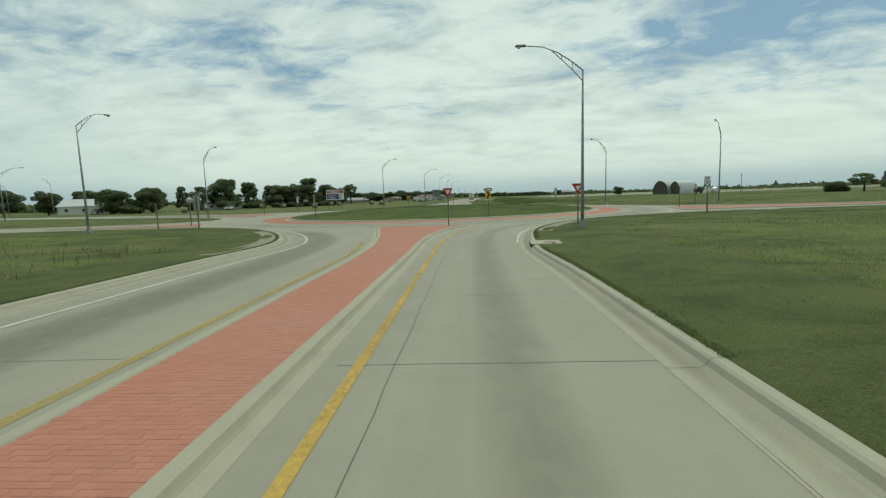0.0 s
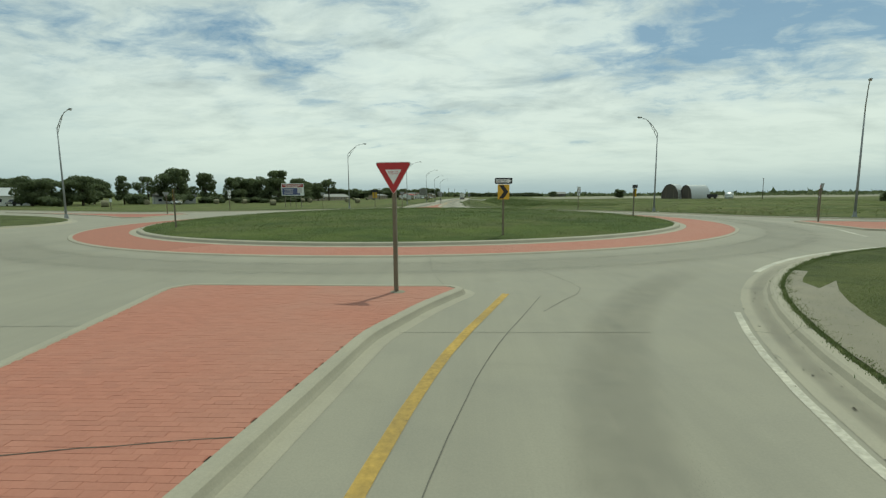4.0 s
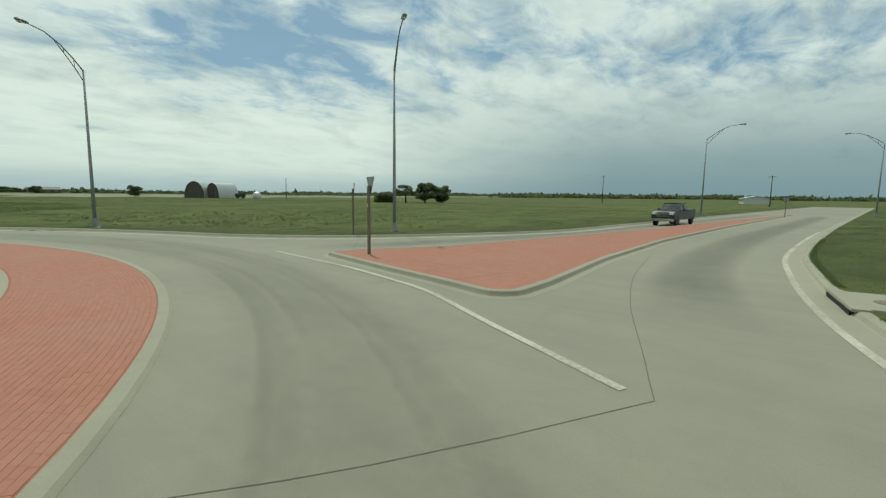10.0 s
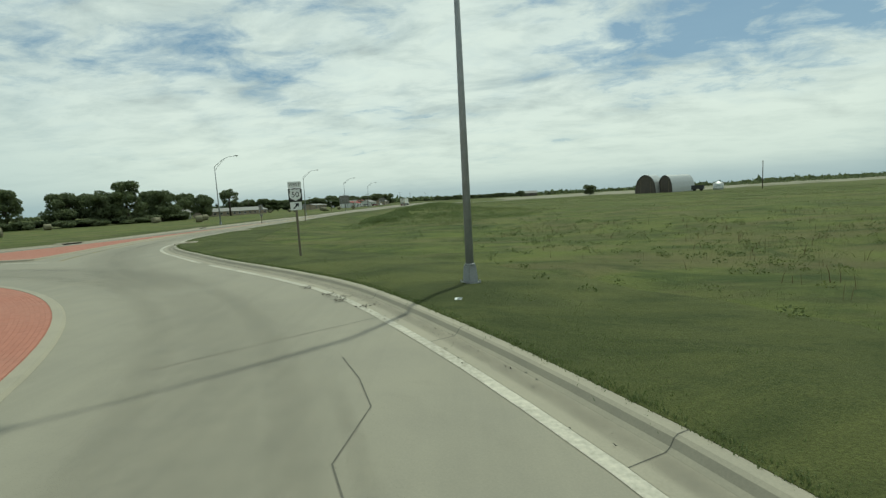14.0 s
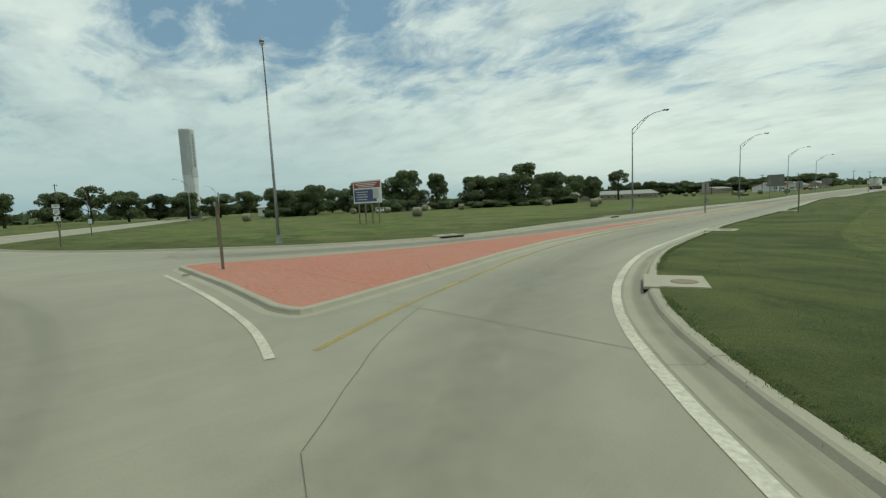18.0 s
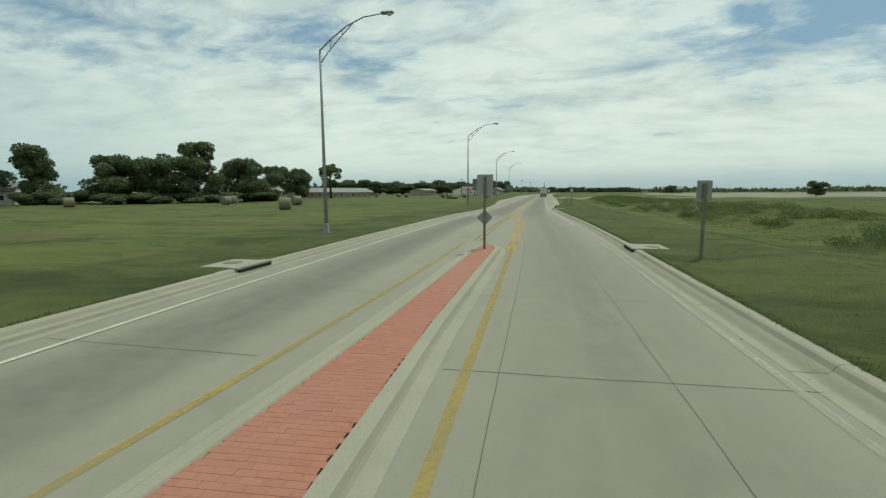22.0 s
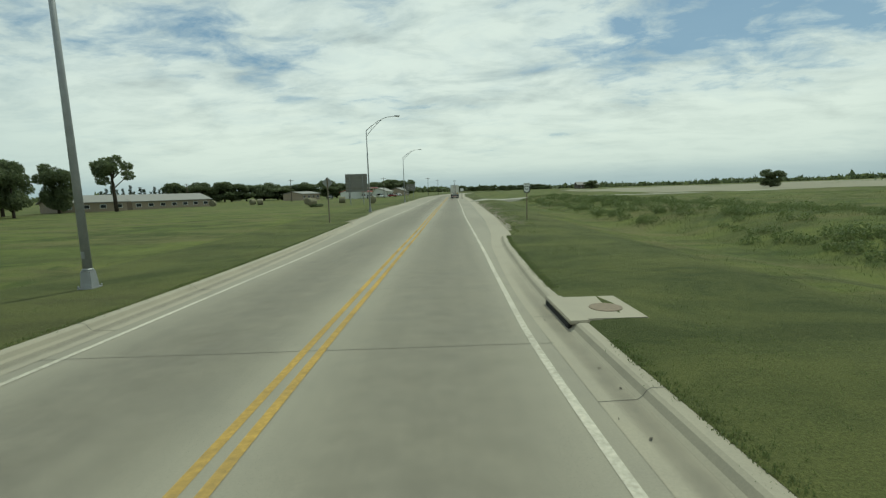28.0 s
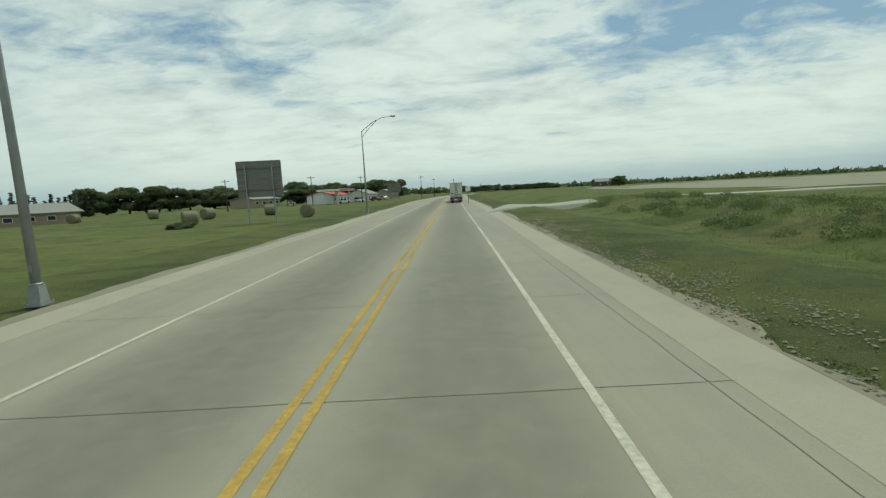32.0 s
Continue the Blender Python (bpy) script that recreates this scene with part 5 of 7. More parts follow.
for k, (kind, x, y, h, w) in enumerate((
    ("tall", -124.3, 190, 11, 6), ("open", -120, 197, 10.5, 8), ("round", -111, 201, 13, 13), ("tall", -104.7, 209, 13, 9), ("round", -99, 222, 10.5, 12), ("open", -98, 234, 11, 9),
    ("tall", -83, 229, 15, 12), ("round", -90, 226, 11, 11), ("round", -77, 238, 10.5, 10), ("open", -82, 258, 10, 9), ("round", -76, 264, 9, 7), ("umbrella", -78, 290.8, 12.6, 8),
    ("round", -89.5, 276, 10.5, 9), ("round", -87, 286, 10, 8), ("round", -100, 268, 12, 12), ("tall", -112, 262, 12, 9),
    ("round", -128, 176, 9.5, 11), ("round", -138, 168, 9, 11), ("open", -145, 175, 9, 8),
    ("round", -210, 78, 12, 14), ("round", -212, 92, 11, 13), ("tall", -214, 103, 13, 10), ("round", -220, 118, 12, 15), ("open", -218, 128, 15, 12), ("round", -216, 140, 12, 14), ("round", -222, 152, 11, 14), ("round", -208, 160, 11, 13), ("round", -205, 172, 10, 14), ("round", -196, 180, 10.5, 13), ("round", -186, 190, 10, 12), ("round", -176, 198, 10, 13), ("round", -166, 205, 10, 12), ("round", -154, 212, 10, 12), ("round", -146, 200, 9, 11),
    ("round", -230, 60, 12, 15), ("round", -226, 40, 11, 14), ("round", -235, 20, 12, 16), ("round", -200, 66, 9, 10), ("round", -240, 170, 11, 15),
    ("round", 107, 343, 6.2, 8.5), ("round", 128, 149, 6.6, 8), ("open", 121, 151, 5.8, 7), ("bush", 116, 156, 4.0, 7), ("round", 133, 146, 5.8, 7), ("round", 88, 470, 5.5, 9),
    ("bush", -122, 158, 3, 4), ("bush", -30.5, 283, 0.9, 2.2),
)):
    tree(kind, x, y, h * (1.06 if kind == "round" and x < 0 else 1.0), w, k)
for k, (x, y) in enumerate(((-118, 186), (-108, 194), (-101, 205), (-96, 216), (-92, 224), (-86, 222), (-79, 230), (-76, 244), (-80, 252), (-88, 268), (-134, 172), (-150, 186), (-94, 240), (-106, 214), (-142, 182), (-84, 240))):
    tree("bush", x + tree_rng.uniform(-3, 3), y + tree_rng.uniform(-3, 3), tree_rng.uniform(2.6, 4.6), tree_rng.uniform(6, 11), k)
for k in range(16):
    tree("conifer", -131 + 0.8 * k + tree_rng.uniform(-1, 1), 358 + 1.7 * k, tree_rng.uniform(5.5, 8.5), tree_rng.uniform(3.0, 4.4), k)
for k in range(26):
    tree("round", -124 + 3.9 * k + tree_rng.uniform(-2, 2), 392 + 3.2 * k + tree_rng.uniform(-8, 8), tree_rng.uniform(7, 10), tree_rng.uniform(10, 16), k)
for k in range(10):
    tree("round", 14 + 11 * k, 620 + 10 * k, tree_rng.uniform(4, 6.5), tree_rng.uniform(10, 15), k)

# distant hedgerows, too far to count
g = np.random.RandomState(4)
V, F = [], []
for (x0, y0), (x1, y1), n, hh in (((60, 760), (900, 560), 420, 9), ((420, 300), (760, -60), 300, 8), ((900, 560), (1100, -300), 320, 12), ((-900, 900), (60, 800), 380, 12), ((-420, 300), (-330, -160), 260, 11), ((240, 430), (520, 400), 160, 4), ((-700, 500), (-260, 330), 220, 11)):
    for _ in range(n * 3):
        t = g.rand()
        x, y = x0 + (x1 - x0) * t + g.normal() * 6, y0 + (y1 - y0) * t + g.normal() * 6
        h = hh * (0.30 + 0.30 * g.rand()) * (0.75 + 0.25 * math.sin(t * 37 + hh))
        z = float(rise(x, y))
        for _ in range(5):
            p = np.array([x + g.normal() * 2.6, y + g.normal() * 2.6, z + h * g.rand() ** 0.7])
            s = hh * 0.13 * (0.7 + g.rand())
            a, b = g.normal(size=3) * s, g.normal(size=3) * s * 0.8
            k = len(V)
            V += [p - a, p + b, p + a, p - b]
            F.append((k, k + 1, k + 2, k + 3))
tagged(new("far_hedgerows", mesh_of("far_hedgerows", V, F, "leaf")), "dark hedgerows and woods along the horizon", "woodland", kind="stuff")

# ---- fields ----


def patch(name, poly, mat, label, lift=0.12, step=6.0):
    """A sheet over the land inside an outline."""
    xs = [p[0] for p in poly]
    ys = [p[1] for p in poly]
    X, Y = np.meshgrid(np.arange(min(xs), max(xs) + step, step), np.arange(min(ys), max(ys) + step, step))
    ok = inside(poly, X, Y)
    Z = rise(X, Y) + lift
    ny, nx = X.shape
    F = [(j * nx + i, j * nx + i + 1, (j + 1) * nx + i + 1, (j + 1) * nx + i) for j in range(ny - 1) for i in range(nx - 1) if ok[j, i]]
    me = bpy.data.meshes.new(name)
    me.from_pydata(np.stack([X.ravel(), Y.ravel(), Z.ravel()], 1).tolist(), [], F)
    me.materials.append(M[mat])
    me.shade_smooth()
    return tagged(new(name, me), label, "field", kind="structure")


patch("stubble_field", [(52, 310), (140, 292), (420, 310), (700, 420), (420, 520), (60, 470)], "stubble", "pale harvested field beyond the green bank", 0.06)

# ---- hay bales ----


def bale(x, y, ang, r=0.85, l=1.55):
    z = float(rise(x, y)) + 0.05
    e = thing("hay_bale", "weathered round hay bale lying in the mown meadow", "hay bale", pose(x, y, z + r * 0.94, 0, 90, ang), "round bales in the meadow")
    bm = lathe(nb(), [(r * 0.90, -l / 2), (r * 0.98, -l / 2 + 0.07), (r, -l / 4), (r * 0.985, 0), (r, l / 4), (r * 0.98, l / 2 - 0.07), (r * 0.90, l / 2)], 26)
    for v in bm.verts:
        v.co += 0.035 * noise.noise_vector(v.co * 3.1 + Vector((x, y, 0)))
    part("body", bm, "hay", e, smooth=True)
    for s in (-1, 1):
        bm = nb()
        prev = None
        for k in range(90):
            t = k * 0.42
            rr = 0.04 + r * 0.84 * k / 90
            p = (rr * math.cos(t), rr * math.sin(t), s * (l / 2 + 0.004))
            if prev:
                tube(bm, [prev, p], 0.014, 4, False)
            prev = p
        part("coil", bm, "hay", e, "wound end of the bale")
    for dz in (-0.45, -0.15, 0.15, 0.45):
        part("twine", lathe(nb(), [(r * 1.012, dz - 0.012), (r * 1.018, dz), (r * 1.012, dz + 0.012)], 26), "hay", e)
    return e


for x, y, a in ((-38.8, 192.0, 30), (-47, 210, 60), (-63, 212, 80), (-70, 224, 10), (-33.5, 290, 40), (-20.6, 293.7, 95), (-38.5, 304, 70), (-58, 322, 20), (-64, 331, 60), (-70, 318, 100), (-91, 139.4, 40), (-100, 184, 75), (-90, 190, 15), (-84, 199, 50), (-106, 176, 120), (-55, 156.2, 30), (-31, 309, 5)):
    bale(x, y, a)

# ---- billboards ----


def billboard(x, y, ang, w, h, top, label, poster):
    z = float(rise(x, y))
    e = thing("billboard", label, "billboard", facing(x, y, z, ang), "")
    for px in ((-0.36, -0.12, 0.12, 0.36) if poster else (-0.30, 0.30)):
        part("leg", box(nb(), (px * w, 0.16, (top - 0.4) / 2 - 0.3), (0.14, 0.16, top + 0.2), 0.01), "timber" if poster else "galv_dark", e)
    n = 6
    if poster:
        pl = part("panel", box(nb(), (0, 0.02, top - h / 2), (w, 0.08, h), 0.01), "sign_white", e, "white poster panel")
        part("red_band", box(nb(), (0, -0.026, top - h * 0.19), (w * 0.94, 0.006, h * 0.27), 0.0), "bb_red", pl)
        part("blue_field", box(nb(), (-0.07 * w, -0.026, top - h * 0.66), (w * 0.80, 0.006, h * 0.55), 0.0), "bb_blue", pl)
        part("pale_block", box(nb(), (0.31 * w, -0.031, top - h * 0.60), (w * 0.2, 0.006, h * 0.42), 0.0), "bb_pale", pl)
        for k in range(3):
            part("text_bar", box(nb(), (-0.02 * w, -0.031, top - h * (0.12 + 0.07 * k)), (w * (0.8 - 0.12 * k), 0.004, h * 0.03)), "sign_white", pl)
        for k in range(4):
            part("text_bar", box(nb(), (-0.18 * w, -0.031, top - h * (0.50 + 0.11 * k)), (w * (0.42 - 0.06 * (k % 2)), 0.004, h * 0.04)), "bb_pale", pl)
    else:
        for k in range(n):
            part("board", box(nb(), (0, 0.0, top - h * (k + 0.5) / n), (w, 0.05, h / n - 0.02), 0.005), "board_back", e)
        part("facing_sheet", box(nb(), (0, -0.04, top - h / 2), (w, 0.02, h)), "sign_white", e, "white front sheet")
    for dz in (0.2, 0.8):
        part("stringer", box(nb(), (0, 0.075, top - h * dz), (w * 0.98, 0.07, 0.10)), "timber", e)
    return e


billboard(-41.5, 135.8, -82, 5.2, 2.9, 5.6, "roadside billboard with a red and blue poster on timber legs", True)
billboard(-22.2, 283.5, 95, 4.5, 3.7, 6.4, "weathered back of a board billboard on two steel posts", False)
billboard(-16.5, 362, 95, 3.6, 2.4, 5.2, "weathered back of a small billboard on two posts", False)

# ---- buildings ----


def wall_box(bm, w, d, h, t=0.25):
    """Four walls with thickness, open at the top."""
    for cx, cy, sx, sy in ((0, -d / 2 + t / 2, w, t), (0, d / 2 - t / 2, w, t), (-w / 2 + t / 2, 0, t, d - 2 * t), (w / 2 - t / 2, 0, t, d - 2 * t)):
        box(bm, (cx, cy, h / 2), (sx, sy, h))
    return bm


def gable(bm, w, d, h, rise_, over=0.5, t=0.18):
    """A pitched roof whose ridge runs along x."""
    a, b = d / 2 + over, w / 2 + over
    pr = [(-a, h - 0.12), (0, h + rise_), (a, h - 0.12), (a, h - 0.12 + t), (0, h + rise_ + t), (-a, h - 0.12 + t)]
    f = [bm.verts.new((-b, y, z)) for y, z in pr]
    g_ = [bm.verts.new((b, y, z)) for y, z in pr]
    bm.faces.new(f[::-1])
    bm.faces.new(g_)
    for i in range(6):
        bm.faces.new((f[i], f[(i + 1) % 6], g_[(i + 1) % 6], g_[i]))
    bmesh.ops.recalc_face_normals(bm, faces=bm.faces)
    return bm


def house(x, y, ang, w, d, h, rise_, label, wall="wall_white", roof="roof_grey", wins=5, cat="house"):
    e = thing("building", label, cat, pose(x, y, float(rise(x, y)) - 0.05, 0, 0, ang))
    part("wall", wall_box(nb(), w, d, h), wall, e)
    bm = gable(nb(), w, d, h, rise_)
    part("roof", bm, roof, e)
    for s in (-1, 1):
        bm = nb()
        tri = [(-d / 2 + 0.1, h), (d / 2 - 0.1, h), (0, h + rise_ * 0.95)]
        f = [bm.verts.new((s * (w / 2 - 0.05), yy, zz)) for yy, zz in tri]
        g_ = [bm.verts.new((s * (w / 2 - 0.2), yy, zz)) for yy, zz in tri]
        bm.faces.new(f)
        bm.faces.new(g_[::-1])
        for i in range(3):
            bm.faces.new((f[i], g_[i], g_[(i + 1) % 3], f[(i + 1) % 3]))
        bmesh.ops.recalc_face_normals(bm, faces=bm.faces)
        part("gable_wall", bm, wall, e)
    for k in range(wins):
        px = -w / 2 + w * (k + 0.5) / wins
        for s in (-1, 1):
            wf = part("window", box(nb(), (px, s * (d / 2 + 0.01), h * 0.55), (min(1.4, w / wins * 0.55), 0.10, h * 0.42), 0.01), "sign_white", e)
            part("pane", box(nb(), (px, s * (d / 2 + 0.03), h * 0.55), (min(1.2, w / wins * 0.46), 0.10, h * 0.34)), "window", wf, "dark window pane")
    return e


house(-84, 318, 62, 22, 10, 2.2, 1.7, "long low building with a dull grey roof", "wall_tan", "roof_grey", 7, "building")
house(-90, 297, 62, 14, 9, 2.2, 1.6, "low building wing with a dull grey roof", "wall_tan", "roof_grey", 4, "building")
house(-92, 262, 55, 18, 9, 2.7, 1.6, "low white house among the trees", "wall_white", "roof_grey", 5)
house(-116, 206, 40, 14, 9, 2.8, 1.7, "low house under large trees", "wall_white", "roof_grey", 4)
house(-158, 180, 20, 18, 10, 3.4, 1.8, "white shed with a pale roof by the side road", "wall_white", "metal_roof", 3, "shed")
house(-169, 188, 20, 10, 9, 4.0, 2.4, "white shed with a steep pale roof", "wall_white", "metal_roof", 2, "shed")
house(-168, 96, 10, 12, 8, 2.7, 1.6, "low house by the side road", "wall_tan", "roof_grey", 3)
house(-45, 404, 80, 15, 10, 3.0, 1.5, "low red-roofed restaurant beside the road", "sign_white", "roof_red", 5, "restaurant")
house(-36, 424, 80, 12, 9, 2.9, 1.8, "white building with a grey roof by the road", "wall_white", "roof_grey", 4, "building")
house(-68, 394, 70, 13, 10, 2.8, 0.9, "low shop with a flat-pitched roof", "wall_tan", "roof_grey", 4, "shop")
house(-30, 456, 80, 13, 9, 2.8, 1.7, "low house near the road's bend", "wall_tan", "roof_grey", 4)
house(108, 545, 0, 16, 9, 3.0, 2.0, "far farm shed with a dark roof", "barn_end", "roof_grey", 3, "shed")
house(274, 70, 10, 22, 10, 2.6, 1.0, "far white shed beyond the east field", "wall_white", "metal_roof", 4, "shed")

# fuel canopy by the restaurant
e = thing("canopy", "flat white fuel canopy with a red fascia on four posts", "canopy", pose(-39, 391, float(rise(-39, 391)), 0, 0, 80))
part("deck", box(nb(), (0, 0, 4.6), (14, 8, 0.7), 0.05), "sign_white", e)
for s in (-1, 1):
    part("fascia", box(nb(), (0, s * 4.03, 4.6), (13.9, 0.05, 0.4)), "roof_red", e)
    for q in (-1, 1):
        part("column", box(nb(), (s * 5, q * 2.4, 2.1), (0.4, 0.4, 4.3), 0.03), "sign_white", e)


def quonset(x, y, ang, r, l, label, slim):
    """A tall arched shed: ribbed shell, board end walls; slim: half width over height."""
    e = thing("arched_shed", label, "shed", pose(x, y, float(rise(x, y)) - 0.1, 0, 0, ang), "arched farm sheds")
    n = 18
    bm = nb()
    ribs = int(l / 0.9)
    prev = None
    for i in range(ribs * 2 + 1):
        yy = -l / 2 + l * i / (ribs * 2)
        rr = r * (1.0 + (0.012 if i % 2 else 0.0))
        row = [bm.verts.new((rr * math.cos(t) * slim, yy, rr * math.sin(t) ** 0.85 * 1.06)) for t in (math.pi * k / n for k in range(n + 1))]
        if prev:
            for k in range(n):
                bm.faces.new((prev[k], prev[k + 1], row[k + 1], row[k]))
        prev = row
    bmesh.ops.recalc_face_normals(bm, faces=bm.faces)
    part("shell", bm, "metal_roof", e, "pale ribbed metal shell", smooth=True)
    for s in (-1, 1):
        o = [((slim - 0.02) * r * math.cos(math.pi * k / n), 1.03 * r * math.sin(math.pi * k / n) ** 0.85) for k in range(n + 1)]
        w_ = part("end_wall", plate(nb(), o, 0.12), "barn_end", e, "dark weathered board end")
        w_.location.y = s * (l / 2 - 0.3)
        d_ = part("door", box(nb(), (0, s * (l / 2 - 0.2), r * 0.34), (r * slim * 0.8, 0.08, r * 0.68), 0.02), "barn_end", e)
        for px in (-0.45, 0.45):
            part("frame_post", box(nb(), (px * r * slim, s * (l / 2 - 0.18), r * 0.36), (0.14, 0.1, r * 0.72)), "timber", e)
    return e


quonset(109.5, 270.0, -46, 7.2, 9, "tall arched metal shed with a dark weathered end", 0.60)
quonset(119.0, 267.0, -66, 6.6, 13, "second arched metal shed with a pale ribbed roof", 0.55)
e = thing("grain_bin", "small white grain bin with a conical roof", "grain bin", pose(134, 263, float(rise(134, 263)), 0, 0, 0))
part("drum", lathe(nb(), [(1.9, 0), (1.9, 0.8), (1.93, 0.82), (1.9, 0.84), (1.9, 1.6), (1.93, 1.62), (1.9, 1.64), (1.9, 2.5)], 28), "tower_white", e, smooth=True)
part("roof", lathe(nb(), [(2.02, 2.5), (0.4, 3.35), (0.35, 3.5), (0.05, 3.55)], 28), "metal_roof", e)
e = thing("farm_trailer", "dark boxy farm trailer beside the sheds", "trailer", pose(123, 258, float(rise(123, 258)), 0, 0, -40))
part("box_body", box(nb(), (0, 0, 1.4), (4.2, 2.2, 1.6), 0.05), "dark", e)
for s in (-1, 1):
    for q in (-1, 1):
        w_ = part("wheel", lathe(nb(), [(0.3, -0.1), (0.42, -0.08), (0.42, 0.08), (0.3, 0.1)], 16), "rubber", e)
        w_.matrix_basis = pose(s * 1.2, q * 0.95, 0.42, 90, 0, 0)

# water standpipe
TX, TY, TH, TR = -213.0, 163.8, 40.0, 2.9
e = thing("water_tower", "tall standpipe water tower, grey above and white below", "water tower", pose(TX, TY, float(rise(TX, TY)) - 1.2))
part("lower_shell", lathe(nb(), [(TR * 1.0, 0), (TR * 1.0, TH * 0.5)], 40), "tower_white", e)
up = part("upper_shell", lathe(nb(), [(TR * 1.04, TH * 0.5), (TR * 1.04, TH * 0.985), (TR * 1.0, TH), (TR * 0.3, TH * 1.008)], 40), "tower_grey", e, "weathered grey upper shell")
part("band", lathe(nb(), [(TR * 1.07, TH * 0.497), (TR * 1.08, TH * 0.502), (TR * 1.07, TH * 0.507)], 40), "tower_white", e)
for k in range(9):
    a = math.atan2(90 - TY, 10 - TX) + 0.85
    part("text_bar", box(nb(), (math.cos(a) * TR * 1.05, math.sin(a) * TR * 1.05, TH * (0.93 - 0.04 * k)), (0.1, 0.8, 1.25), 0, Matrix.Rotation(a, 3, "Z")), "galv_dark", up)
bm = nb()
for s in (-0.25, 0.25):
    tube(bm, [(TR * 1.08, s, 0), (TR * 1.12, s, TH)], 0.05, 5)
part("ladder", bm, "galv_dark", e)

# ---- utility poles ----


def utility_pole(x, y, ang, h=9.0):
    e = thing("utility_pole", "weathered wooden utility pole with a crossarm", "utility pole", pose(x, y, float(rise(x, y)) - 0.2, 0, 0, ang), "utility poles")
    part("shaft", tube(nb(), [(0, 0, 0), (0, 0, h)], [0.16, 0.10], 10), "pole_wood", e, smooth=True)
    part("crossarm", box(nb(), (0, 0.12, h - 0.5), (2.2, 0.1, 0.12)), "pole_wood", e)
    for px in (-0.95, -0.4, 0.4, 0.95):
        part("insulator", lathe(nb(), [(0.03, 0), (0.06, 0.05), (0.05, 0.12), (0.02, 0.15)], 8, (px, 0.12, h - 0.44)), "lampglass", e)
    return e


for x, y, a, h in ((-150, 113, 20, 12), (-172, 122, 20, 11), (-121, 100, 20, 10), (131, 233, 50, 9.5), (212, 120, 70, 12), (-42, 372, 0, 9), (-30, 388, 0, 9), (-12, 432, 10, 9.5), (-7, 466, 10, 9), (4, 505, 15, 9), (190, 60, 80, 10), (-60, 356, 0, 8.5), (-96, 352, 0, 8)):
    utility_pole(x, y, a, h)

# ---- vehicles ----


def wheel(parent, x, y, z, r, w, side=1, rim="alu"):
    t = part("wheel", lathe(nb(), [(r * 0.62, -w / 2), (r * 0.93, -w / 2), (r, -w * 0.36), (r, w * 0.36), (r * 0.93, w / 2), (r * 0.62, w / 2)], 28), "rubber", parent, "black tyre", smooth=False)
    t.matrix_basis = pose(x, y, z, 0, 90, 0)
    part("rim", lathe(nb(), [(r * 0.60, -w * 0.30), (r * 0.60, w * 0.30), (r * 0.50, w * 0.34 * side), (r * 0.2, w * 0.44 * side), (r * 0.1, w * 0.46 * side)], 20), rim, t, "bare metal rim")
    return t


